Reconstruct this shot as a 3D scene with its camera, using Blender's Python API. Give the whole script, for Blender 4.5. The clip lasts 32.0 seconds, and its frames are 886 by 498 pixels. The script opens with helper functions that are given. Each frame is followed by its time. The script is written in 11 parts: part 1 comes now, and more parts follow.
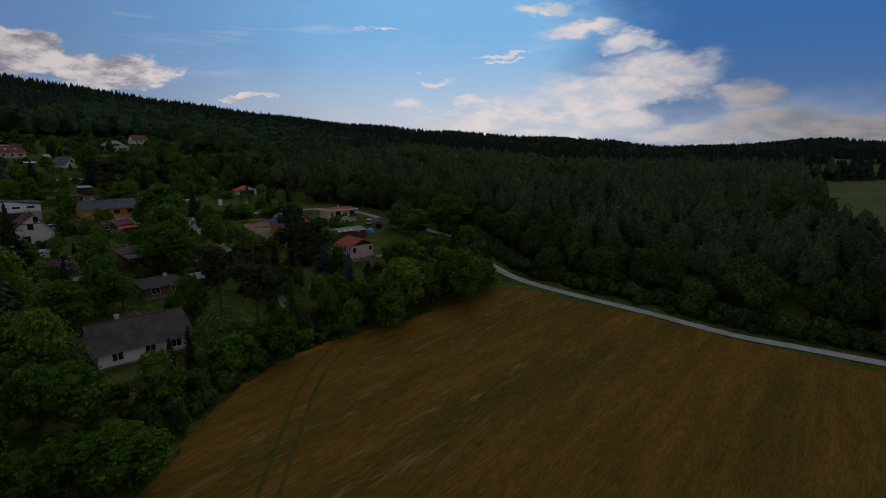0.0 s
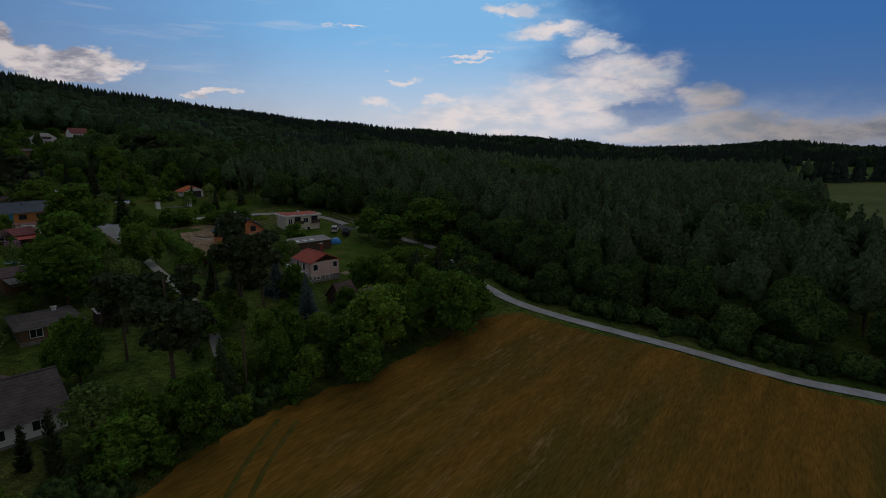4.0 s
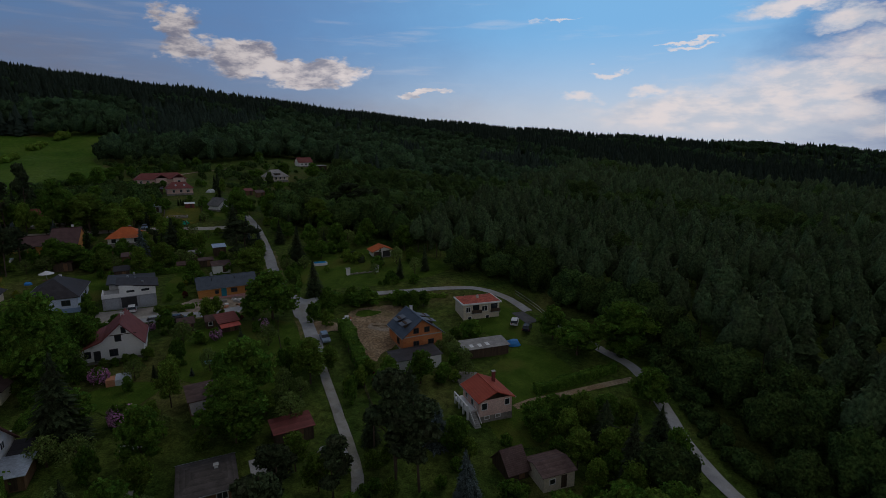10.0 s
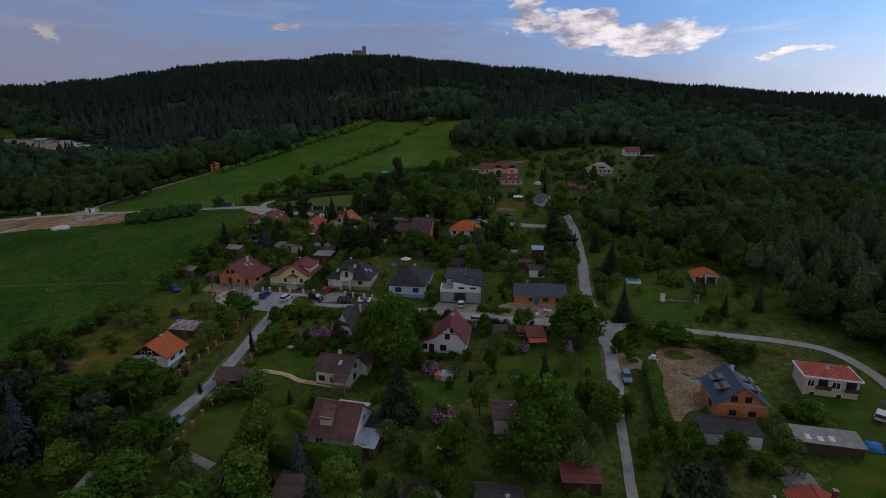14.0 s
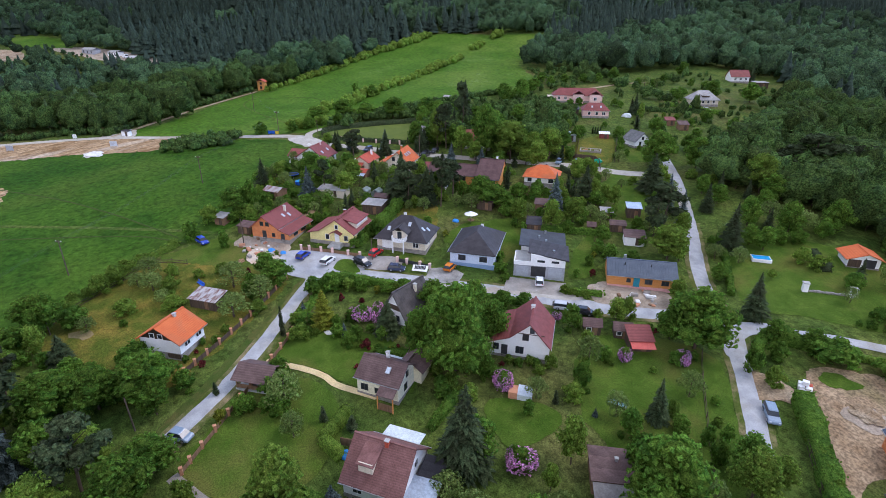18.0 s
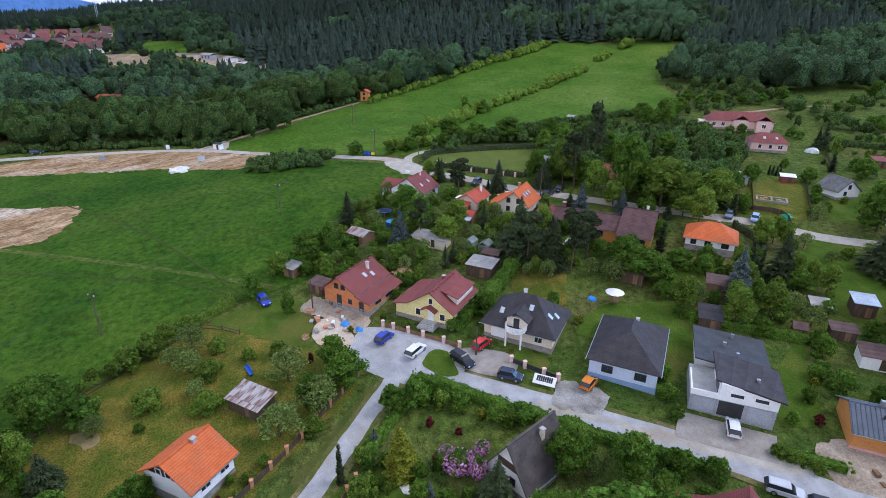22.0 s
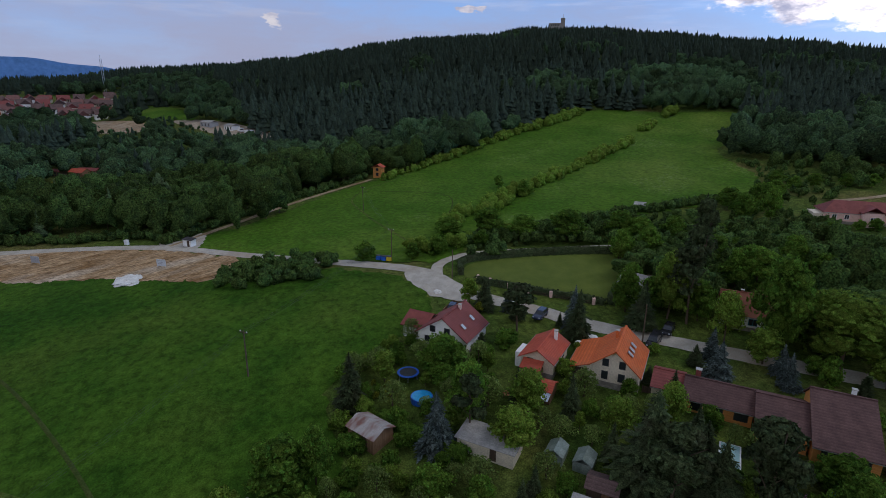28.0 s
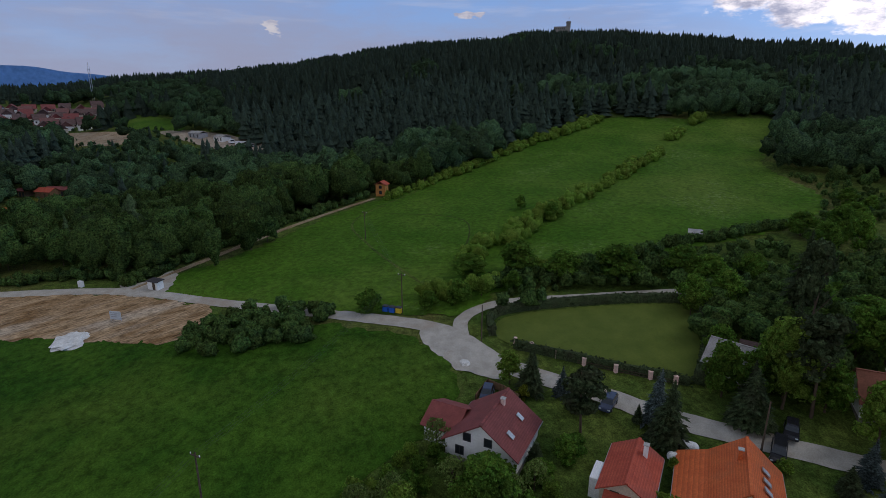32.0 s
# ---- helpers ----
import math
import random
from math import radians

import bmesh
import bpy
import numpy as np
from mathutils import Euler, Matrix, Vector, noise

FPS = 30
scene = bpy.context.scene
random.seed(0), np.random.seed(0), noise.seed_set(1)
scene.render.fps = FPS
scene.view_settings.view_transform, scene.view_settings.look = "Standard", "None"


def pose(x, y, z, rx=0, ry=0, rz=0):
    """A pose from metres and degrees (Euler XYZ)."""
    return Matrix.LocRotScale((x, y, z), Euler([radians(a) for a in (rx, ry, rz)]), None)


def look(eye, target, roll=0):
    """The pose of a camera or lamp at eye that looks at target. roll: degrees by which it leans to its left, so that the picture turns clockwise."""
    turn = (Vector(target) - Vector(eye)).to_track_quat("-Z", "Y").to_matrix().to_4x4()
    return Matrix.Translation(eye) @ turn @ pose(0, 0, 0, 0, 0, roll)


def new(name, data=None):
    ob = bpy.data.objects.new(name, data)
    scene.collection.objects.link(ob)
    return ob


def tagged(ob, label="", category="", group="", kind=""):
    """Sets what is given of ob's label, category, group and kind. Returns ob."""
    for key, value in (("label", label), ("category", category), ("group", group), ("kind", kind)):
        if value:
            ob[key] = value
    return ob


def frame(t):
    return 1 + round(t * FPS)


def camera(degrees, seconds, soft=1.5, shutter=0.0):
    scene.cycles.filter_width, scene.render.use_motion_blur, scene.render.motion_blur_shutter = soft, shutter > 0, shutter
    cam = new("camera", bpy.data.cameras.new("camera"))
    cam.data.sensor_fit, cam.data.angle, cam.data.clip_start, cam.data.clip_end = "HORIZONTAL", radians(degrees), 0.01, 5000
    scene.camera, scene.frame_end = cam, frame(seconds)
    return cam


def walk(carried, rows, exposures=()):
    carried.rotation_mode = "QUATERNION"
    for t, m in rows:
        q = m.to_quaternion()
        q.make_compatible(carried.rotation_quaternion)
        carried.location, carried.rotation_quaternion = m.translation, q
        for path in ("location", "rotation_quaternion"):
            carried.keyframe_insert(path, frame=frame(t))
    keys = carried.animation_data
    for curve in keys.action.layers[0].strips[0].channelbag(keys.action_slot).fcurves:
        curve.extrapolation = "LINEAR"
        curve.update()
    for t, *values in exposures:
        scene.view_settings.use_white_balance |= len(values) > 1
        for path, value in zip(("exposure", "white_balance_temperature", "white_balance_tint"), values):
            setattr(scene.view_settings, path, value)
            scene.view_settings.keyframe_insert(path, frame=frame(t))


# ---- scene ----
cam = camera(80.2, 32.0, 0.8)
PATH = [
    (0, (6.749, -41.408, 19.538), (6.582, -39.452, 19.154), -0.4),
    (0.5, (6.757, -39.543, 19.465), (6.567, -37.589, 19.083), -0.5),
    (1, (6.095, -37.313, 19.407), (5.899, -35.36, 19.025), -0.3),
    (1.5, (5.597, -34.951, 19.407), (5.395, -32.999, 19.021), -0.2),
    (2, (4.886, -32.188, 19.332), (4.676, -30.237, 18.945), -0.1),
    (2.5, (4.421, -29.393, 19.201), (4.269, -27.437, 18.814), -0.1),
    (3, (3.519, -26.392, 19.105), (3.424, -24.432, 18.717), 0.1),
    (3.5, (2.916, -23.341, 18.936), (2.819, -21.381, 18.549), 0.1),
    (4, (2.534, -19.988, 18.741), (2.486, -18.026, 18.353), 0.2),
    (4.5, (1.979, -16.767, 18.771), (2.079, -14.808, 18.382), 0.3),
    (6.5, (0.941, -4.464, 24.159), (1.056, -2.506, 23.766), 0.9),
    (7, (0.932, -1.883, 25.888), (0.932, 0.077, 25.492), 0.4),
    (7.5, (0.643, -1.36, 28.288), (0.516, 0.595, 27.89), 0.5),
    (8, (0.707, -1.043, 30.275), (0.537, 0.91, 29.876), 0.3),
    (8.5, (0.697, -0.399, 32.175), (0.491, 1.55, 31.774), 0.1),
    (9, (0.06, -0.751, 34.649), (-0.295, 1.176, 34.244), 0.3),
    (9.5, (0.258, -0.1, 36.417), (-0.31, 1.775, 36.015), -0.1),
    (10, (0.347, 0.0, 38.728), (-0.403, 1.811, 38.325), -0.2),
    (10.5, (0.272, 0.14, 40.812), (-0.674, 1.856, 40.413), -0.2),
    (11, (0.583, 0.516, 42.45), (-0.528, 2.133, 42.062), -0.5),
    (11.5, (0.591, 0.088, 44.605), (-0.66, 1.6, 44.219), -0.4),
    (12, (0.627, 0.062, 46.613), (-0.788, 1.423, 46.234), -0.3),
    (12.5, (0.806, 0.857, 48.704), (-0.756, 2.048, 48.327), -0.4),
    (13, (0.214, 1.391, 50.242), (-1.39, 2.525, 49.869), -0.5),
    (13.5, (-0.875, 2.101, 51.15), (-2.503, 3.203, 50.78), -0.5),
    (14, (-2.384, 2.811, 50.526), (-3.999, 3.878, 50.023), -0.4),
    (14.5, (-4.948, 4.42, 51.852), (-6.482, 5.415, 51.042), -0.4),
    (16.5, (-18.078, 10.313, 51.985), (-19.666, 11.229, 51.185), 0.2),
    (17, (-21.953, 11.763, 51.728), (-23.552, 12.663, 50.932), 0.2),
    (17.5, (-25.825, 13.301, 51.802), (-27.444, 14.167, 51.007), 0.2),
    (18, (-30.034, 15.015, 51.883), (-31.665, 15.858, 51.089), 0.2),
    (18.5, (-34.346, 16.686, 51.684), (-35.993, 17.503, 50.896), 0.1),
    (19, (-38.719, 18.237, 51.713), (-40.398, 18.987, 50.926), 0.1),
    (19.5, (-43.101, 19.721, 51.88), (-44.819, 20.375, 51.092), 0.1),
    (20, (-47.516, 21.134, 51.951), (-49.255, 21.731, 51.165), 0.1),
    (20.5, (-52.036, 22.346, 51.638), (-53.787, 22.917, 50.858), 0.2),
    (21, (-56.51, 23.416, 51.47), (-58.269, 23.966, 50.693), 0.2),
    (21.5, (-61.238, 23.996, 51.298), (-63.003, 24.531, 50.524), 0.3),
    (22, (-65.889, 24.758, 51.163), (-67.659, 25.281, 50.392), 0.5),
    (22.5, (-70.345, 25.507, 50.95), (-72.12, 26.019, 50.184), 0.5),
    (23, (-74.779, 26.181, 51.136), (-76.556, 26.687, 50.371), 0.5),
    (23.5, (-79.358, 26.697, 51.414), (-81.148, 27.205, 50.679), 0.6),
    (24, (-83.776, 27.255, 51.405), (-85.593, 27.762, 50.741), 0.6),
    (24.5, (-88.143, 27.581, 51.544), (-89.98, 28.095, 50.942), 0.6),
    (25, (-92.344, 27.565, 51.668), (-94.186, 28.084, 51.088), 0.6),
    (25.5, (-96.494, 28.259, 51.589), (-98.338, 28.776, 51.012), 0.6),
    (27.5, (-112.437, 30.966, 51.906), (-114.287, 31.474, 51.34), 0.5),
    (28, (-116.316, 31.408, 52.093), (-118.166, 31.917, 51.528), 0.5),
    (28.5, (-120.141, 31.832, 52.266), (-121.991, 32.341, 51.704), 0.5),
    (29, (-123.79, 32.086, 52.395), (-125.641, 32.596, 51.834), 0.5),
    (29.5, (-127.463, 32.388, 52.583), (-129.314, 32.898, 52.022), 0.6),
    (30, (-130.945, 32.626, 52.735), (-132.796, 33.137, 52.177), 0.6),
    (30.5, (-134.351, 32.949, 52.797), (-136.203, 33.459, 52.242), 0.4),
    (31, (-137.71, 33.32, 52.903), (-139.563, 33.83, 52.349), 0.3),
    (31.5, (-141.13, 33.353, 52.977), (-142.982, 33.866, 52.426), 0.4),
    (32, (-144.491, 34.344, 52.918), (-146.346, 34.853, 52.372), 0.1),
]
EXPOSURE = [(0.0, -1.05, 6580, 13), (7.0, -1.02, 6580, 13), (10.0, -1.04, 6500, 13), (12.0, -0.84, 6460, 16), (13.0, -0.6, 6420, 16), (14.5, -0.24, 6340, 17), (16.5, 1.45, 6020, 20), (18.0, 1.7, 6000, 20), (21.0, 1.58, 6000, 19), (23.0, 1.46, 6020, 18), (25.0, 0.8, 6130, 15), (28.0, 0.28, 6200, 14), (29.5, 0.12, 6200, 14), (32.0, 0.05, 6200, 14)]
walk(cam, [(t, look(eye, target, roll)) for t, eye, target, roll in PATH], EXPOSURE)

# ---- sky and sun ----
SUN_AZ, SUN_EL = -8.0, 48.0  # degrees to the left of +y, degrees above the horizon


def link(tree, a, b):
    tree.links.new(a, b)


def make_world():
    w = bpy.data.worlds.new("sky")
    scene.world = w
    w.use_nodes = True
    t = w.node_tree
    t.nodes.clear()
    out, bg = t.nodes.new("ShaderNodeOutputWorld"), t.nodes.new("ShaderNodeBackground")
    sky = t.nodes.new("ShaderNodeTexSky")
    sky.sky_type, sky.sun_disc = "NISHITA", False
    sky.sun_elevation, sky.sun_rotation = radians(SUN_EL), radians(-SUN_AZ)
    sky.air_density, sky.dust_density, sky.ozone_density = 1.0, 0.6, 2.5
    co = t.nodes.new("ShaderNodeTexCoord")
    sep = t.nodes.new("ShaderNodeSeparateXYZ")
    link(t, co.outputs["Generated"], sep.inputs[0])

    def calc(op, a, b=None, clamp=False):
        n = t.nodes.new("ShaderNodeMath")
        n.operation, n.use_clamp = op, clamp
        for i, v in enumerate((a, b)):
            if isinstance(v, (int, float)):
                n.inputs[i].default_value = v
            elif v is not None:
                link(t, v, n.inputs[i])
        return n.outputs[0]

    def ranged(v, lo, hi, to0=0.0, to1=1.0):
        n = t.nodes.new("ShaderNodeMapRange")
        n.interpolation_type = "SMOOTHSTEP"
        for i, c in enumerate((lo, hi, to0, to1)):
            n.inputs[i + 1].default_value = c
        link(t, v, n.inputs[0])
        return n.outputs[0]

    def mixed(f, a, b):
        n = t.nodes.new("ShaderNodeMix")
        n.data_type = "RGBA"
        for key, v in (("Factor", f), ("A", a), ("B", b)):
            if isinstance(v, tuple):
                n.inputs[key].default_value = (*v, 1)
            elif isinstance(v, float):
                n.inputs[key].default_value = v
            else:
                link(t, v, n.inputs[key])
        return n.outputs["Result"]

    az = calc("ARCTAN2", calc("MULTIPLY", sep.outputs["X"], -1.0), sep.outputs["Y"])  # to the left of +y
    el = sep.outputs["Z"]
    flat = t.nodes.new("ShaderNodeCombineXYZ")
    link(t, az, flat.inputs[0])
    link(t, el, flat.inputs[1])

    def puffs(scale, detail, rough, stretch, shift):
        m = t.nodes.new("ShaderNodeMapping")
        m.inputs["Scale"].default_value, m.inputs["Location"].default_value = stretch, (shift, shift * 0.7, shift * 0.3)
        link(t, flat.outputs[0], m.inputs["Vector"])
        n = t.nodes.new("ShaderNodeTexNoise")
        n.inputs["Scale"].default_value, n.inputs["Detail"].default_value, n.inputs["Roughness"].default_value = scale, detail, rough
        link(t, m.outputs[0], n.inputs["Vector"])
        return n.outputs[0]

    az0, el0 = az, el
    for scale, by in ((7.0, 0.16), (26.0, 0.05)):
        az = calc("ADD", az, calc("MULTIPLY", calc("SUBTRACT", puffs(scale, 5, 0.6, (1, 2.0, 1), 11.0 + scale), 0.5), by))
        el = calc("ADD", el, calc("MULTIPLY", calc("SUBTRACT", puffs(scale, 5, 0.6, (1, 2.0, 1), 3.0 + scale), 0.5), by * 0.5))

    def spot(a0, e0, sa, se):
        """A soft patch of sky round one bearing and height."""
        u, v = calc("DIVIDE", calc("SUBTRACT", az, a0), sa), calc("DIVIDE", calc("SUBTRACT", el, e0), se)
        d = calc("ADD", calc("MULTIPLY", u, u), calc("MULTIPLY", v, v))
        return calc("POWER", 2.718, calc("MULTIPLY", d, -1.0))

    def most(*vs):
        out = vs[0]
        for v in vs[1:]:
            out = calc("MAXIMUM", out, v)
        return out

    fine = puffs(11.0, 10, 0.64, (1, 2.2, 1), 2.3)
    coarse = puffs(3.6, 9, 0.62, (1, 3.0, 1), 5.1)
    # blue: pale towards the horizon, palest before the hidden sun, deep on the right, milky on the far left
    near_sun = ranged(az, -0.32, -0.06)
    near_sun = calc("MULTIPLY", near_sun, ranged(az, 0.12, 0.75, 1.0, 0.0))
    high = mixed(near_sun, mixed(ranged(az, -0.1, 0.4), (0.3, 1.9, 5.6), (1.75, 3.9, 7.8)), (3.0, 7.4, 12.5))
    low = mixed(near_sun, mixed(ranged(az, -0.1, 0.4), (1.0, 2.3, 5.2), (3.2, 4.0, 5.6)), (8.4, 9.6, 11.2))
    sky_now = mixed(ranged(el0, 0.0, 0.2), low, high)
    sky_now = mixed(0.08, sky_now, sky.outputs[0])
    # clouds: a bright bank before the sun with a blue hole, loose puffs, heaps low on the left
    bank = most(spot(-0.16, 0.19, 0.08, 0.013), spot(-0.24, 0.168, 0.055, 0.018), spot(-0.1, 0.231, 0.06, 0.012), spot(-0.29, 0.122, 0.11, 0.04), spot(-0.22, 0.07, 0.17, 0.05), spot(-0.42, 0.078, 0.08, 0.034), spot(-0.06, 0.045, 0.2, 0.035), spot(-0.5, 0.022, 0.3, 0.034), spot(-0.02, 0.36, 0.5, 0.05))
    bank = calc("SUBTRACT", bank, calc("MULTIPLY", spot(-0.325, 0.06, 0.05, 0.014), 0.8))
    bank = ranged(calc("ADD", calc("MULTIPLY", bank, 0.62), calc("ADD", calc("MULTIPLY", coarse, 0.62), calc("MULTIPLY", fine, 0.38))), 0.66, 1.04)
    puff = most(spot(0.1, 0.12, 0.05, 0.008), spot(0.03, 0.083, 0.05, 0.012), spot(0.0, 0.156, 0.05, 0.004), spot(-0.02, 0.147, 0.04, 0.005), spot(0.16, 0.078, 0.07, 0.016), spot(0.19, 0.2, 0.06, 0.004))
    puff = ranged(calc("ADD", calc("MULTIPLY", puff, 0.5), fine), 0.72, 0.98)
    heaps = most(spot(0.62, 0.122, 0.11, 0.027), spot(0.73, 0.14, 0.085, 0.036), spot(0.83, 0.17, 0.055, 0.04), spot(0.42, 0.088, 0.05, 0.01), spot(1.6, 0.112, 0.018, 0.012), spot(1.25, 0.14, 0.03, 0.008))
    heap = ranged(calc("ADD", calc("MULTIPLY", heaps, 0.7), fine), 0.79, 0.97)
    streak = calc("MULTIPLY", ranged(puffs(5.0, 6, 0.55, (1, 9.0, 1), 8.8), 0.54, 0.72), calc("MULTIPLY", ranged(el, 0.04, 0.16), ranged(az0, -0.3, 0.0)))
    mist = calc("MULTIPLY", ranged(el, 0.0, 0.1, 0.8, 0.0), ranged(coarse, 0.3, 0.6, 0.45, 1.0))
    grey = calc("MULTIPLY", calc("MULTIPLY", ranged(az, 0.45, 1.2), ranged(el0, 0.05, 0.26, 1.0, 0.5)), ranged(coarse, 0.3, 0.66, 0.3, 0.9))
    sunward = ranged(calc("ABSOLUTE", calc("ADD", az, 0.12)), 0.25, 0.85, 1.0, 0.0)
    white = mixed(ranged(calc("ABSOLUTE", calc("ADD", az, 0.12)), 0.4, 1.6, 1.0, 0.0), (5.6, 5.4, 5.6), (11.8, 10.9, 10.7))
    shade = mixed(sunward, (3.0, 3.15, 4.2), (8.0, 8.8, 10.0))
    body = mixed(ranged(puffs(16.0, 7, 0.62, (1, 2.4, 1), 4.4), 0.36, 0.62), shade, white)
    right = ranged(az, -0.52, -0.2, 0.42, 1.0)
    scaled = t.nodes.new("ShaderNodeVectorMath")
    scaled.operation = "SCALE"
    link(t, body, scaled.inputs[0])
    link(t, right, scaled.inputs["Scale"])
    body = scaled.outputs[0]
    sky_now = mixed(grey, sky_now, shade)
    sky_now = mixed(mist, sky_now, shade)
    sky_now = mixed(calc("MULTIPLY", streak, 0.2), sky_now, white)
    sky_now = mixed(calc("MULTIPLY", bank, 0.92), sky_now, body)
    sky_now = mixed(calc("MULTIPLY", puff, 0.8), sky_now, white)
    sky_now = mixed(heap, sky_now, body)
    # even thin cloud overhead
    bright = t.nodes.new("ShaderNodeVectorMath")
    bright.operation = "SCALE"
    link(t, sky_now, bright.inputs[0])
    link(t, ranged(az0, 0.5, 1.2, 1.27, 0.98), bright.inputs["Scale"])
    sky_now = mixed(ranged(el0, 0.27, 0.6), bright.outputs[0], (2.2, 2.6, 3.15))
    round_back = calc("MULTIPLY", ranged(calc("ABSOLUTE", calc("SUBTRACT", az0, 0.6)), 1.5, 2.2), ranged(el0, -0.02, 0.05))
    sky_now = mixed(calc("MULTIPLY", round_back, ranged(el0, 0.4, 0.9, 1.0, 0.0)), sky_now, (5.0, 5.1, 5.5))
    link(t, sky_now, bg.inputs["Color"])
    bg.inputs["Strength"].default_value = 0.1
    link(t, bg.outputs[0], out.inputs[0])


make_world()
sun = new("sun", bpy.data.lights.new("sun", "SUN"))
sun.data.energy, sun.data.angle, sun.data.color = 0.55, radians(25), (1.0, 0.97, 0.92)
sun.matrix_world = look((0, 0, 300), (300 * math.sin(radians(SUN_AZ)), -300 * math.cos(radians(SUN_AZ)), 300 - 300 * math.tan(radians(SUN_EL))))


# ---- materials ----
def nodes_of(name):
    m = bpy.data.materials.new(name)
    m.use_nodes = True
    t = m.node_tree
    return m, t, t.nodes["Principled BSDF"]


def mat(name, a, b, scale=1.0, rough=0.85, bump=0.3, metal=0.0, fine=8.0, spread=(0.35, 0.65), each=0.0, island=0.0, c=None, stretch=(1, 1, 1), spec=0.3, vary=0.22, flecks=None, metres=False, courses=0.0, span=0.25, turn=0.0):
    """A surface whose colour wanders from a to b (and to c in large stains), with fine relief; each, island: brightness spread object by object, piece by piece."""
    m, t, p = nodes_of(name)
    co, mp = t.nodes.new("ShaderNodeTexCoord"), t.nodes.new("ShaderNodeMapping")
    mp.inputs["Scale"].default_value = stretch
    if turn:  # the stretched grain runs that many degrees off the y axis
        mp.vector_type = "TEXTURE"
        mp.inputs["Scale"].default_value = tuple(1 / c for c in stretch)
        mp.inputs["Rotation"].default_value = (0, 0, radians(turn))
    link(t, t.nodes.new("ShaderNodeNewGeometry").outputs["Position"] if metres else co.outputs["Object"], mp.inputs[0])

    def noise_at(s, detail, r=0.6):
        n = t.nodes.new("ShaderNodeTexNoise")
        n.inputs["Scale"].default_value, n.inputs["Detail"].default_value, n.inputs["Roughness"].default_value = s, detail, r
        link(t, mp.outputs[0], n.inputs["Vector"])
        return n.outputs[0]

    def blend(f, x, y):
        n = t.nodes.new("ShaderNodeMix")
        n.data_type = "RGBA"
        link(t, f, n.inputs["Factor"])
        for key, v in (("A", x), ("B", y)):
            if isinstance(v, tuple):
                n.inputs[key].default_value = (*v, 1)
            else:
                link(t, v, n.inputs[key])
        return n.outputs["Result"]

    def stretch_of(v, lo, hi, to0=0.0, to1=1.0):
        n = t.nodes.new("ShaderNodeMapRange")
        n.inputs[1].default_value, n.inputs[2].default_value, n.inputs[3].default_value, n.inputs[4].default_value = lo, hi, to0, to1
        link(t, v, n.inputs[0])
        return n.outputs[0]

    n1 = noise_at(scale, 6)
    n2 = noise_at(scale * fine, 4)
    col = blend(stretch_of(n1, *spread), a, b)
    if c:
        col = blend(stretch_of(noise_at(scale * 0.23, 5), 0.5, 0.68), col, c)
    if flecks:
        f = t.nodes.new("ShaderNodeMath")
        f.operation = "MULTIPLY"
        link(t, stretch_of(noise_at(0.03, 3), 0.56, 0.7), f.inputs[0])
        link(t, stretch_of(noise_at(0.9, 5, 0.75), 0.53, 0.66), f.inputs[1])
        col = blend(f.outputs[0], col, flecks)
    hsv = t.nodes.new("ShaderNodeHueSaturation")
    link(t, col, hsv.inputs["Color"])
    value = stretch_of(n2, 0.5 - span, 0.5 + span, 1 - vary, 1 + vary)
    if fine > 30:  # tufts of middling size
        mul = t.nodes.new("ShaderNodeMath")
        mul.operation = "MULTIPLY"
        link(t, value, mul.inputs[0])
        link(t, stretch_of(noise_at(scale * fine * 0.16, 5, 0.7), 0.34, 0.66, 1 - vary, 1 + vary), mul.inputs[1])
        value = mul.outputs[0]
    if courses:  # rows of tiles up the slope
        w = t.nodes.new("ShaderNodeTexWave")
        w.wave_type, w.bands_direction, w.wave_profile = "BANDS", "Z", "SAW"
        w.inputs["Scale"].default_value, w.inputs["Distortion"].default_value, w.inputs["Detail"].default_value = math.pi / 10 / courses, 0.6, 1.0
        link(t, mp.outputs[0], w.inputs["Vector"])
        mul = t.nodes.new("ShaderNodeMath")
        mul.operation = "MULTIPLY"
        link(t, value, mul.inputs[0])
        link(t, stretch_of(w.outputs["Fac"], 0, 1, 0.78, 1.14), mul.inputs[1])
        value = mul.outputs[0]
    for amount, node, key in ((each, "ShaderNodeObjectInfo", "Random"), (island, "ShaderNodeNewGeometry", "Random Per Island")):
        if amount:
            n = t.nodes.new(node)
            mul = t.nodes.new("ShaderNodeMath")
            mul.operation = "MULTIPLY"
            link(t, value, mul.inputs[0])
            link(t, stretch_of(n.outputs[key], 0, 1, 1 - amount, 1 + amount), mul.inputs[1])
            value = mul.outputs[0]
            if amount > 0.2:
                link(t, stretch_of(n.outputs[key], 0, 1, 0.485, 0.512), hsv.inputs["Hue"])
    link(t, value, hsv.inputs["Value"])
    link(t, hsv.outputs[0], p.inputs["Base Color"])
    p.inputs["Roughness"].default_value, p.inputs["Metallic"].default_value = rough, metal
    p.inputs["Specular IOR Level"].default_value = spec
    if bump:
        bn = t.nodes.new("ShaderNodeBump")
        bn.inputs["Strength"].default_value, bn.inputs["Distance"].default_value = bump, 0.15 if metres else 0.05
        link(t, n2, bn.inputs["Height"])
        link(t, bn.outputs[0], p.inputs["Normal"])
    return m


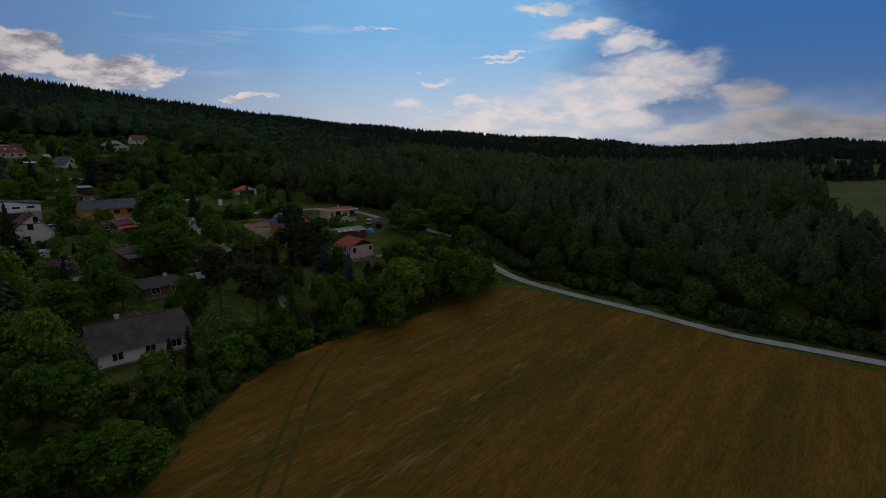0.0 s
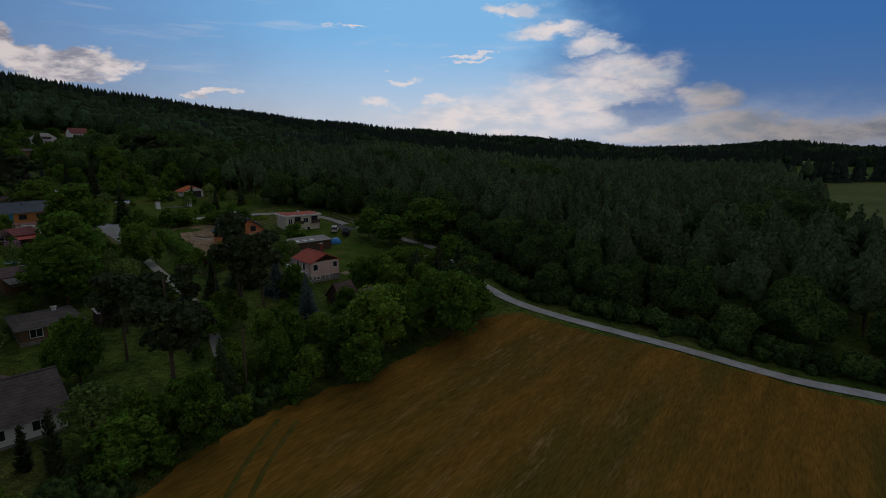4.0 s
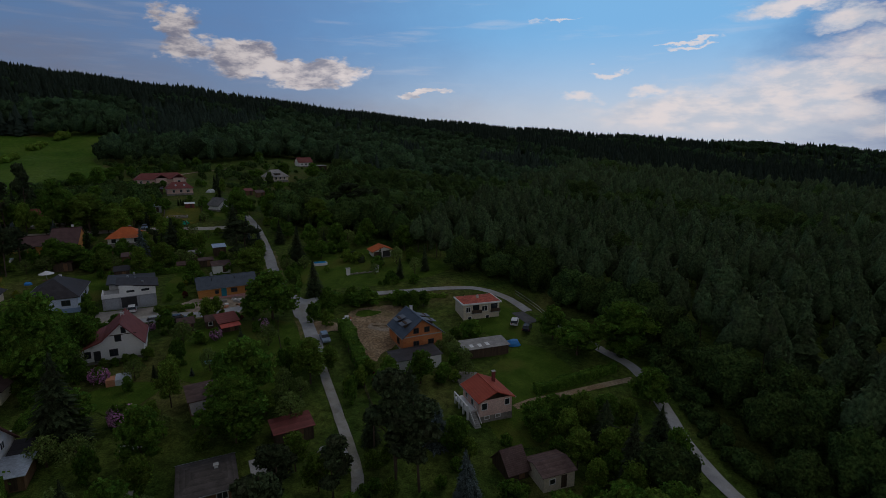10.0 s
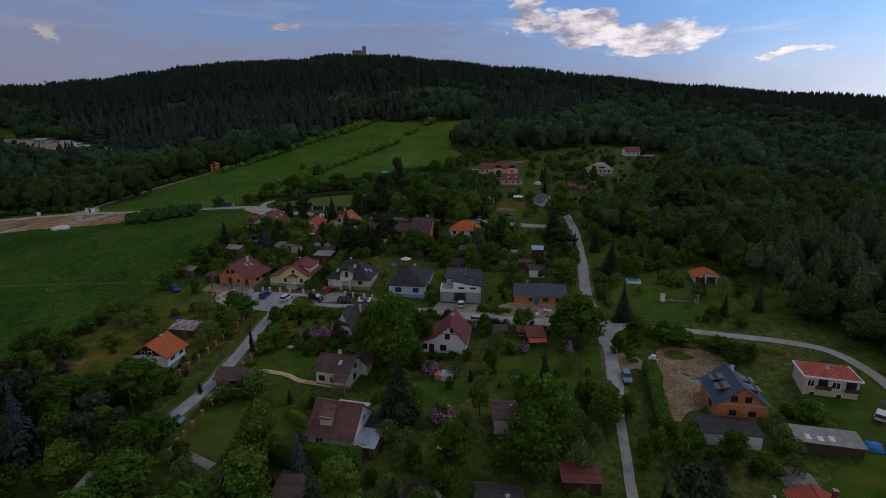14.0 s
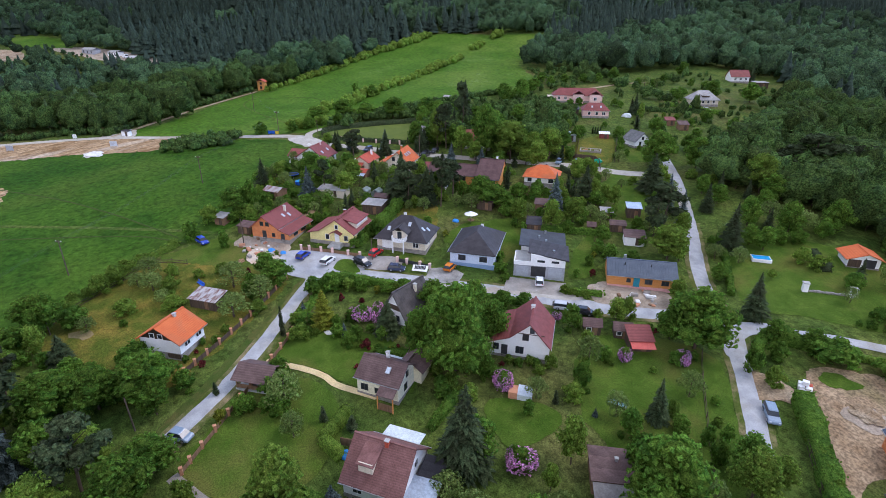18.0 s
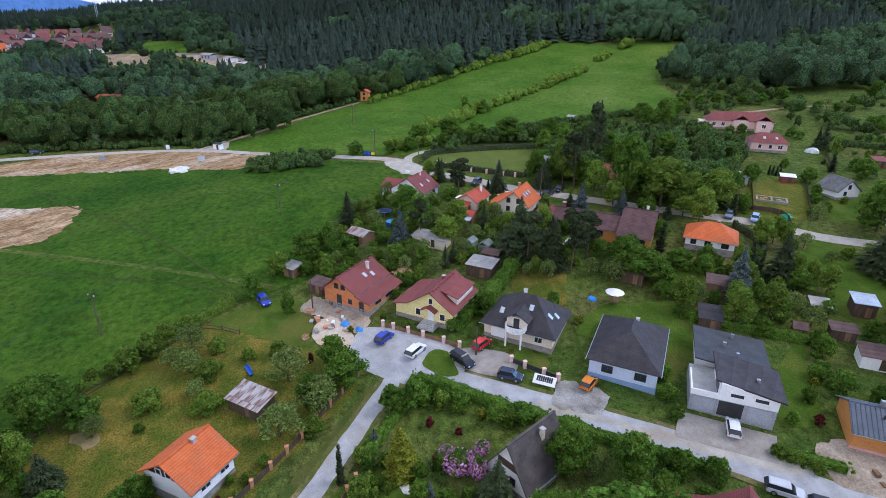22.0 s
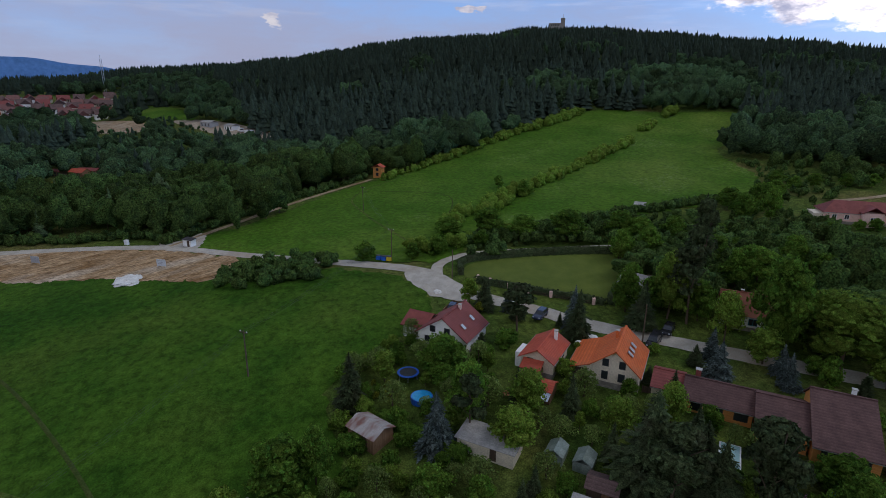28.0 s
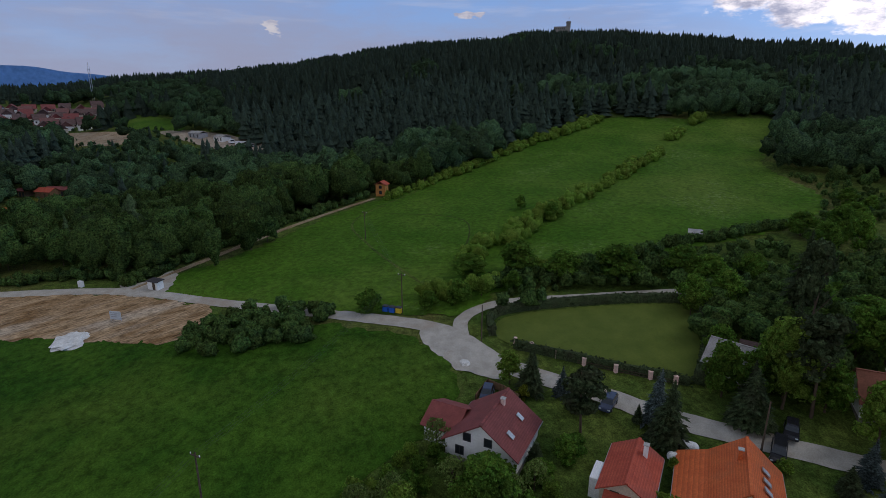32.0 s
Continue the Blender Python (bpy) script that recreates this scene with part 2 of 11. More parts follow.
def leafy(name, a, b, island=0.35, each=0.22, through_light=0.35, c=None, contrast=0.68, relief=0.9, grain=4.0, depth=0.2):
    """Foliage with the grain of leaves in metres, shade of the gaps between them put into the colour; part of the light
    passes through it.
    """
    m = mat(name, a, b, 1.3, 0.75, relief, each=each, island=island, fine=grain, spec=0.03, c=c, vary=contrast, metres=True, span=0.14)
    t = m.node_tree
    for n in t.nodes:
        if n.type == "BUMP":
            n.inputs["Distance"].default_value = depth
    p = t.nodes["Principled BSDF"]
    tr, mx = t.nodes.new("ShaderNodeBsdfTranslucent"), t.nodes.new("ShaderNodeMixShader")
    link(t, p.inputs["Base Color"].links[0].from_socket, tr.inputs["Color"])
    mx.inputs[0].default_value = through_light
    link(t, p.outputs[0], mx.inputs[1])
    link(t, tr.outputs[0], mx.inputs[2])
    link(t, mx.outputs[0], t.nodes["Material Output"].inputs[0])
    return m


GRASS = mat("grass", (0.046, 0.082, 0.015), (0.092, 0.122, 0.024), 0.13, 0.95, 0.8, fine=38, c=(0.12, 0.112, 0.036), spec=0.05, vary=0.48, span=0.17)
MEADOW = mat("meadow_grass", (0.023, 0.065, 0.006), (0.048, 0.102, 0.010), 0.07, 0.95, 0.8, fine=60, c=(0.066, 0.108, 0.014), spec=0.05, vary=0.4)
MEADOW_F = mat("flowering_meadow", (0.044, 0.106, 0.008), (0.07, 0.136, 0.013), 0.06, 0.95, 0.8, fine=70, c=(0.1, 0.156, 0.022), spec=0.05, vary=0.34, flecks=(0.2, 0.25, 0.11))
LAWN = mat("lawn_grass", (0.046, 0.09, 0.010), (0.084, 0.132, 0.018), 0.3, 0.95, 0.6, fine=18, c=(0.115, 0.12, 0.026), spec=0.05, vary=0.36, span=0.16)
DRY = mat("dry_grass", (0.075, 0.098, 0.014), (0.21, 0.155, 0.032), 0.22, 0.95, 0.7, fine=18, c=(0.11, 0.118, 0.02), spec=0.05, vary=0.55, spread=(0.42, 0.68), span=0.2)
WHEAT = mat("ripening_grain", (0.118, 0.07, 0.011), (0.225, 0.118, 0.02), 0.55, 0.95, 0.9, fine=9, c=(0.105, 0.075, 0.013), stretch=(1.0, 0.13, 1), spec=0.05, vary=0.42, spread=(0.3, 0.7), flecks=(0.27, 0.17, 0.06), turn=-33)
GRAVEL = mat("pale_gravel", (0.32, 0.32, 0.33), (0.45, 0.45, 0.46), 0.45, 0.95, 0.4, fine=14, c=(0.33, 0.31, 0.27), spec=0.1, vary=0.2)
SAND = mat("sandy_soil", (0.2, 0.115, 0.052), (0.42, 0.29, 0.17), 0.35, 0.95, 0.8, fine=6, c=(0.48, 0.4, 0.31), spec=0.05, vary=0.5, stretch=(1, 0.3, 1), span=0.16, turn=25)
EARTH = mat("bare_earth", (0.21, 0.135, 0.072), (0.36, 0.265, 0.165), 0.3, 0.95, 0.8, fine=10, c=(0.38, 0.31, 0.22), vary=0.4, span=0.16)
RUBBLE = mat("white_rubble", (0.55, 0.53, 0.5), (0.75, 0.73, 0.7), 0.9, 0.95, 0.9)
LEAF = leafy("broad_leaves", (0.078, 0.165, 0.022), (0.17, 0.285, 0.042), 0.3, through_light=0.5, c=(0.07, 0.15, 0.024), contrast=0.5)
# the far woods' leaves carry some distance haze as extra blue in their colour
LEAF_WOOD = leafy("woodland_leaves", (0.038, 0.078, 0.036), (0.094, 0.152, 0.064), 0.4, c=(0.036, 0.066, 0.04), contrast=0.6, relief=1.0, grain=1.3, depth=1.2)
LEAF_GROVE = leafy("grove_leaves", (0.05, 0.1, 0.027), (0.122, 0.188, 0.048), 0.34, c=(0.046, 0.086, 0.03), contrast=0.6, relief=1.0, grain=1.8, depth=0.8)
PINE_STAND = leafy("pine_stand_needles", (0.068, 0.114, 0.05), (0.13, 0.185, 0.08), 0.25, through_light=0.25, c=(0.084, 0.106, 0.056), contrast=0.42, relief=0.8, grain=1.5, depth=0.6)
LEAF_FRUIT = leafy("fruit_tree_leaves", (0.13, 0.2, 0.05), (0.25, 0.32, 0.095), 0.3, through_light=0.5, contrast=0.45)
LEAF_LIGHT = leafy("light_leaves", (0.12, 0.21, 0.028), (0.21, 0.3, 0.05), 0.3, through_light=0.5, contrast=0.5)
NEEDLE = leafy("dark_needles", (0.036, 0.056, 0.024), (0.076, 0.1, 0.044), 0.3, through_light=0.25, c=(0.054, 0.062, 0.032), contrast=0.45, relief=0.6)
# needles of slope and hill, bluer than NEEDLE: haze mixed into the colour
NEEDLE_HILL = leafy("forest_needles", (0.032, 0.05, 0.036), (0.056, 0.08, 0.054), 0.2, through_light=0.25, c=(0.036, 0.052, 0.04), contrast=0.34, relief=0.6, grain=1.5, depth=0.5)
SPRUCE = leafy("blue_spruce_needles", (0.06, 0.085, 0.076), (0.12, 0.15, 0.142), through_light=0.2)
BARK = mat("bark", (0.07, 0.05, 0.035), (0.14, 0.1, 0.07), 2.0, 0.95, 0.6)
PLASTER_W = mat("white_plaster", (0.8, 0.8, 0.8), (0.86, 0.86, 0.85), 0.5, 0.9, 0.15, c=(0.76, 0.75, 0.73), vary=0.08)
PLASTER_Y = mat("yellow_plaster", (0.72, 0.62, 0.26), (0.78, 0.68, 0.32), 0.5, 0.9, 0.15)
PLASTER_PALE = mat("pale_cream_plaster", (0.7, 0.65, 0.47), (0.76, 0.71, 0.54), 0.5, 0.9, 0.15)
PLASTER_C = mat("cream_plaster", (0.62, 0.55, 0.44), (0.68, 0.6, 0.48), 0.5, 0.9, 0.15)
PLASTER_P = mat("pink_plaster", (0.72, 0.48, 0.42), (0.78, 0.56, 0.5), 0.5, 0.9, 0.15)
PLASTER_G = mat("grey_plaster", (0.3, 0.31, 0.33), (0.38, 0.39, 0.41), 0.5, 0.9, 0.15)
BLUEISH = mat("pale_blue_plaster", (0.5, 0.58, 0.74), (0.56, 0.64, 0.78), 0.5, 0.9, 0.15)
BRICK = mat("orange_block_wall", (0.5, 0.165, 0.062), (0.62, 0.23, 0.085), 1.2, 0.9, 0.4, c=(0.6, 0.24, 0.1))
ORANGE_WOOD = mat("orange_boards", (0.55, 0.22, 0.06), (0.66, 0.3, 0.09), 0.9, 0.7, 0.3, stretch=(0.3, 0.3, 6))
WOOD_D = mat("dark_boards", (0.06, 0.04, 0.028), (0.11, 0.075, 0.05), 0.8, 0.85, 0.4, stretch=(5, 5, 0.4))
WOOD_B = mat("brown_boards", (0.16, 0.09, 0.05), (0.25, 0.15, 0.085), 0.8, 0.85, 0.4, stretch=(5, 5, 0.4))
STONE = mat("rough_stone", (0.2, 0.18, 0.16), (0.34, 0.31, 0.28), 1.6, 0.9, 0.8)
T_RED = mat("red_roof_tiles", (0.4, 0.07, 0.04), (0.5, 0.1, 0.055), 0.7, 0.75, 0.5, c=(0.32, 0.08, 0.06), courses=0.19)
T_ORANGE = mat("orange_roof_tiles", (0.54, 0.112, 0.03), (0.62, 0.148, 0.042), 0.7, 0.75, 0.5, c=(0.4, 0.12, 0.05), courses=0.19)
T_MAROON = mat("maroon_roof_tiles", (0.18, 0.047, 0.042), (0.24, 0.064, 0.057), 0.7, 0.7, 0.5, stretch=(1, 1, 1), courses=0.19)
T_PLUM = mat("plum_brown_roof_tiles", (0.082, 0.042, 0.04), (0.125, 0.066, 0.062), 0.7, 0.8, 0.5, courses=0.19)
T_DARK = mat("anthracite_roof_tiles", (0.034, 0.03, 0.033), (0.056, 0.049, 0.054), 0.7, 0.7, 0.5, courses=0.19)
T_GREY = mat("blue_grey_metal_roof", (0.075, 0.092, 0.12), (0.105, 0.125, 0.155), 0.6, 0.5, 0.2, metal=0.2)
T_BROWN = mat("brown_felt_roof", (0.095, 0.056, 0.052), (0.15, 0.095, 0.085), 0.7, 0.85, 0.5, courses=0.19)
T_RUST = mat("rusty_sheet_roof", (0.46, 0.44, 0.43), (0.2, 0.1, 0.08), 0.9, 0.6, 0.3, metal=0.2, spread=(0.44, 0.6), stretch=(1.8, 0.4, 1))
GREY_FELT = mat("grey_felt_roof", (0.26, 0.25, 0.24), (0.4, 0.38, 0.36), 0.6, 0.85, 0.3)
WHITE = mat("white_paint", (0.76, 0.76, 0.76), (0.82, 0.82, 0.82), 1.0, 0.5, 0.0)
CONCRETE = mat("concrete", (0.36, 0.35, 0.33), (0.46, 0.45, 0.43), 0.8, 0.9, 0.3)
METAL = mat("zinc", (0.4, 0.41, 0.42), (0.5, 0.51, 0.52), 1.0, 0.4, 0.0, metal=0.8)
DARK = mat("dark_frame", (0.03, 0.03, 0.032), (0.05, 0.05, 0.052), 1.0, 0.5, 0.0)
GLASS = mat("window_glass", (0.02, 0.024, 0.03), (0.035, 0.04, 0.048), 0.5, 0.08, 0.0, spec=0.6)


# ---- lie of the land ----
def smooth(a, b, v):
    u = min(1.0, max(0.0, (v - a) / (b - a)))
    return u * u * (3 - 2 * u)
def bump(x, y, cx, cy, sx, sy):
    return math.exp(-((x - cx) / sx) ** 2 - ((y - cy) / sy) ** 2)
def softcap(v, cap, soft):
    # v, levelling off smoothly at cap
    d = (v - cap) / soft
    return v if d < -8 else cap - soft * math.log1p(math.exp(-d)) if d > 8 else v - soft * math.log1p(math.exp(d))
CREST = [(-180, 1400, 10), (-120, 1400, -5), (-60, 1300, 2), (-44, 1200, 6), (-37, 1200, 17), (-30, 1200, 6.5), (-24, 1150, 4), (-17, 1000, 19), (-10, 950, 25), (0, 950, 37), (10, 950, 50), (20, 950, 64), (30, 950, 79), (40, 950, 97), (50, 950, 115), (58, 950, 131), (64, 950, 141), (70, 950, 142), (75, 950, 130), (81, 950, 125), (85.5, 950, 115), (88.5, 950, 104), (94, 950, 89), (99, 950, 79), (105, 980, 73), (112, 950, 57), (125, 1000, 38), (145, 1400, 10), (180, 1400, 10)]
def crest(az):
    for (a, ra, ha), (b, rb, hb) in zip(CREST, CREST[1:]):
        if a <= az <= b:
            u = (az - a) / (b - a)
            u = u * u * (3 - 2 * u)
            return ra + (rb - ra) * u, ha + (hb - ha) * u
    return 1400, 10
def height(x, y):
    px = softcap(x, 70, 15)
    py = softcap(y, 135 + max(0.0, -x - 100) * 0.9, 12)
    z = -12.3 - 0.084 * px + 0.062 * py
    z += 1.9 * bump(x, y, -218, 62, 55, 70) - 2.0 * bump(x, y, -95, 108, 45, 40) - 1.2 * bump(x, y, 0, 75, 35, 30) - 1.0 * bump(x, y, -33, 97, 22, 26)
    z -= 9 * bump(x, y, -430, 20, 130, 110)
    far_dip = 13 * bump(x, y, -640, -150, 150, 110)
    dx, dy = x + 80, y - 80
    r = math.hypot(dx, dy)
    if r > 260:
        big, top = crest(math.degrees(math.atan2(-dx, dy)))
        u = min(1.0, max(0.0, (r - 0.3 * big) / (0.7 * big)))
        u = u * u * (3 - 2 * u) if u < 0.4 else 0.352 + 1.08 * (u - 0.4)  # an even climb up to the crest
        z = z * (1 - u) + top * u
        if r > big:
            z -= 60 * smooth(big, big + 900, r)
    return z - far_dip


def part(name, bm, material, parent=None, label=""):
    me = bpy.data.meshes.new(name)
    bm.to_mesh(me)
    bm.free()
    me.materials.append(material)
    ob = new(name, me)
    if parent:
        ob.parent = parent
    if label:
        ob["label"] = label
    return ob


def raw(name, verts, faces, material, parent=None, label=""):
    me = bpy.data.meshes.new(name)
    me.from_pydata(verts, [], faces)
    me.materials.append(material)
    ob = new(name, me)
    if parent:
        ob.parent = parent
    if label:
        ob["label"] = label
    return ob


def land():
    """One sheet of ground, dense round the village and wider spaced towards the horizon."""
    def axis(lo, hi, centre_lo, centre_hi, step):
        inner = list(np.arange(centre_lo, centre_hi + 0.1, step))
        a, b, s = [centre_lo], [centre_hi], step
        while a[-1] > lo:
            s *= 1.18
            a.append(a[-1] - s)
        s = step
        while b[-1] < hi:
            s *= 1.18
            b.append(b[-1] + s)
        return a[:0:-1] + inner + b[1:]
    xs, ys = axis(-4200, 4200, -460, 130, 5.0), axis(-4200, 4200, -80, 340, 5.0)
    verts = [(x, y, height(x, y)) for y in ys for x in xs]
    n = len(xs)
    faces = [(j * n + i, j * n + i + 1, (j + 1) * n + i + 1, (j + 1) * n + i) for j in range(len(ys) - 1) for i in range(n - 1)]
    ob = raw("ground", verts, faces, GRASS)
    for p in ob.data.polygons:
        p.use_smooth = True
    tagged(ob, "green rough grass ground rising towards the wooded hill", "ground", kind="structure")


land()


def inside(x, y, poly):
    hit, j = False, len(poly) - 1
    for i in range(len(poly)):
        (xi, yi), (xj, yj) = poly[i], poly[j]
        if (yi > y) != (yj > y) and x < (xj - xi) * (y - yi) / (yj - yi) + xi:
            hit = not hit
        j = i
    return hit


def curve_through(pts, closed=False, step=2.5):
    """Points along a smooth line through pts."""
    out, n = [], len(pts)
    for i in range(n if closed else n - 1):
        if closed:
            p0, p1, p2, p3 = (Vector(pts[(i + k) % n]) for k in (-1, 0, 1, 2))
        else:
            p0, p1, p2, p3 = (Vector(pts[min(max(i + k, 0), n - 1)]) for k in (-1, 0, 1, 2))
        m = max(1, int((p2 - p1).length / step))
        for k in range(m):
            u = k / m
            out.append(tuple(0.5 * (2 * p1 + (p2 - p0) * u + (2 * p0 - 5 * p1 + 4 * p2 - p3) * u ** 2 + (3 * p1 - p0 - 3 * p2 + p3) * u ** 3)))
    if not closed:
        out.append(tuple(pts[-1]))
    return out


def drape(name, outline, material, lift, grid, label, category, ragged=0.0, rounded=True):
    """A patch of ground cover laid over the land inside the outline."""
    from mathutils.geometry import delaunay_2d_cdt
    edge = curve_through(outline, True, max(0.7, grid * 0.2)) if rounded else outline
    if ragged:
        def off(x, y, z):
            return ragged * (noise.noise((x * 0.3, y * 0.3, z)) + 0.6 * noise.noise((x * 0.95, y * 0.95, z + 3)))
        edge = [(x + off(x, y, 0), y + off(x, y, 9)) for x, y in edge]
    n = len(edge)
    pts = [Vector(p) for p in edge]
    x0, x1, y0, y1 = min(p[0] for p in edge), max(p[0] for p in edge), min(p[1] for p in edge), max(p[1] for p in edge)
    for y in np.arange(y0 + grid * 0.5, y1, grid):
        for x in np.arange(x0 + grid * 0.5, x1, grid):
            if inside(x, y, edge):
                pts.append(Vector((x, y)))
    verts, _, faces, *_ = delaunay_2d_cdt(pts, [], [list(range(n))], 1, 1e-4)
    ob = raw(name, [(v[0], v[1], height(v[0], v[1]) + lift) for v in verts], faces, material)
    for p in ob.data.polygons:
        p.use_smooth = True
    return tagged(ob, label, category, kind="structure")


def lane(name, pts, width, material, lift, label, category="road"):
    """A strip of road laid over the land, its edges slightly uneven."""
    line = [Vector(p) for p in curve_through(pts, False, 1.6)]
    verts, faces = [], []
    for i, p in enumerate(line):
        d = (line[min(i + 1, len(line) - 1)] - line[max(i - 1, 0)]).normalized()
        side = Vector((-d.y, d.x))
        for k, u in enumerate((-1, -0.5, 0, 0.5, 1)):
            w = width / 2 * u * (1 + (0.13 * noise.noise((p.x * 0.5, p.y * 0.5, 5 * u)) if abs(u) == 1 else 0))
            q = p + side * w
            verts.append((q.x, q.y, height(q.x, q.y) + lift + (0.02 if u == 0 else -0.05 if abs(u) == 1 else 0)))
        if i:
            for k in range(4):
                a = (i - 1) * 5 + k
                faces.append((a, a + 1, a + 6, a + 5))
    ob = raw(name, verts, faces, material)
    for p in ob.data.polygons:
        p.use_smooth = True
    return tagged(ob, label, category, kind="structure")


LANE_A = [(-86, -8), (-92, -2), (-100.1, 7.2), (-107.3, 15.6), (-116.3, 23.6), (-127.6, 32.7), (-134.5, 38.3)]
LANE_B = [(-138, 34), (-134.5, 39), (-127.9, 47.6), (-117.0, 61.1), (-106.9, 73.7), (-96.8, 84.8), (-89.0, 95.4), (-81, 103)]
LANE_C2 = [(-60, 81), (-57.5, 78.3), (-46, 66.5), (-36.5, 56.5), (-32.2, 50.2), (-27, 42)]
LANE_C = [(-150, 160), (-135.2, 149.0), (-114.7, 130.8), (-97.9, 114.4), (-89.3, 107.2), (-80.5, 102.3), (-74.2, 95.8), (-68.0, 89.6), (-58.5, 79.3)]
LANE_D = [(-80.5, 103), (-71, 114), (-61.9, 121.4), (-52.3, 129.0), (-44.3, 132.9), (-35.8, 130.3), (-28, 124)]
LANE_E = [(-140, 148), (-147.7, 138.2), (-158.2, 130.1), (-170.4, 114.8), (-185.7, 95.5), (-197.0, 82.0), (-204.8, 75.2), (-216.2, 64.7), (-226.8, 60.3), (-233.8, 55.6), (-245.5, 39.7), (-262, 16), (-277.5, -6.1), (-285, -28), (-289.2, -53.0), (-292, -90)]
LANE_E2 = [(-227, 60.5), (-233.5, 62.5), (-237.3, 68), (-237.8, 75), (-235.8, 84.5), (-233.6, 95), (-231, 107), (-228, 118)]
LANE_F = [(-24, 122), (-9.4, 111.2), (-1.7, 105.2), (4, 93), (6.9, 85.2), (10.9, 77.9), (14.9, 72.9), (22.0, 67.2), (37.2, 57.6), (49.4, 49.6), (59.1, 46.0), (80, 38), (120, 24)]
TRACK_M = [(-279.2, -6.4), (-298.7, 10.5), (-319.9, 28.8), (-336.7, 47.0), (-348, 62)]
FIELD_GRAIN = [(-30, -40), (-24, -12), (-23.2, 0), (-23.3, 10), (-22.0, 19), (-17.4, 28.8), (-7.2, 41.3), (2.5, 56), (8.5, 65), (14, 67.5), (19, 64), (37.3, 54.0), (56.2, 42.9), (75, 34), (110, 20), (125, -40), (60, -90), (0, -80)]
MEADOW_TOP = [(-274.9, 0.4), (-300, 20), (-331.1, 46.6), (-365.7, 92.8), (-403.2, 148.7), (-432.2, 211.0), (-410, 252), (-383.5, 294), (-350, 254), (-318, 217), (-294, 206), (-276, 198), (-262, 182), (-256, 164), (-253, 146), (-251, 120), (-248, 100), (-243, 74.6), (-238, 57)]
FIELD_GREEN = [(-120, -60), (-130, -20), (-139.6, -13.2), (-147.6, -5.6), (-157.2, 5.6), (-162.5, 15), (-167, 27), (-176, 34), (-190, 33), (-200, 40), (-207, 52), (-222, 56), (-236, 46), (-250, 24), (-266, 0), (-280, -30), (-284, -70), (-250, -120), (-160, -110)]
drape("grain_field", FIELD_GRAIN, WHEAT, 0.45, 4.0, "ripening golden brown grain field beside the lane", "field", 1.0)
TRAMLINE = mat("trodden_grain", (0.07, 0.075, 0.014), (0.12, 0.09, 0.02), 0.8, 0.95, 0.6, fine=8, spec=0.05)
for shift in (0.0, 1.9):
    lane("wheel_track", [(-11.5 + shift, -12), (-13.4 + shift, -1), (-14.8 + shift, 8.5), (-15.9 + shift, 16.9), (-16.0 + shift, 22.8), (-15.4 + shift, 29.0)], 0.5, TRAMLINE, 0.5, "wheel track pressed through the grain", "track")
drape("upper_meadow", MEADOW_TOP, MEADOW_F, 0.14, 7.0, "bright green mown meadow climbing to the forest", "meadow", 2.0)
drape("green_field", FIELD_GREEN, MEADOW, 0.1, 6.0, "lush green meadow beside the village gardens", "field", 1.5)
lane("lane", LANE_A, 3.4, GRAVEL, 0.16, "pale grey gravel lane along the fenced gardens")
lane("village_street", LANE_B, 4.2, GRAVEL, 0.18, "pale grey gravel street between the houses")
lane("side_street", LANE_C, 3.1, GRAVEL, 0.2, "pale grey gravel street climbing past the gardens")
lane("cart_track", LANE_C2, 1.7, mat("worn_track", (0.3, 0.28, 0.24), (0.42, 0.4, 0.37), 0.5, 0.95, 0.4, fine=10, c=(0.2, 0.19, 0.12), spec=0.1), 0.185, "rough stony cart track with worn wheel ruts")
SANDY = mat("sandy_verge", (0.075, 0.1, 0.02), (0.27, 0.205, 0.115), 0.3, 0.95, 0.7, fine=14, c=(0.1, 0.11, 0.028), spec=0.05, vary=0.45, spread=(0.42, 0.68))
lane("lane_verge", LANE_A, 5.0, SANDY, 0.135, "sandy worn verge of the lane", "grass")
lane("lane_verge", LANE_B, 6.0, SANDY, 0.14, "sandy worn verge of the village street", "grass")
lane("lane_verge", LANE_C[2:], 5.0, SANDY, 0.145, "sandy worn verge of the side street", "grass")
lane("forest_lane", LANE_D, 2.5, GRAVEL, 0.17, "grey gravel lane curving along the forest edge")
DUST = mat("dusty_gravel", (0.36, 0.33, 0.285), (0.48, 0.44, 0.385), 0.45, 0.95, 0.4, fine=14, c=(0.34, 0.28, 0.22), spec=0.1, vary=0.22)
lane("upper_street", LANE_E, 3.9, DUST, 0.17, "pale dusty street above the village")
lane("garden_lane", LANE_E2, 2.8, DUST, 0.19, "pale lane bending round a hedged lawn")
lane("field_road", LANE_F, 2.4, GRAVEL, 0.18, "grey gravel road between grain field and forest")
lane("garden_track", [(-244, 196), (-242.6, 202.9), (-242.1, 212.8), (-242.1, 222.9), (-241.3, 232.3), (-238, 246)], 2.0, EARTH, 0.15, "narrow earth track behind the villa")
lane("meadow_track", TRACK_M, 2.4, EARTH, 0.17, "trodden earth track climbing beside the meadow")


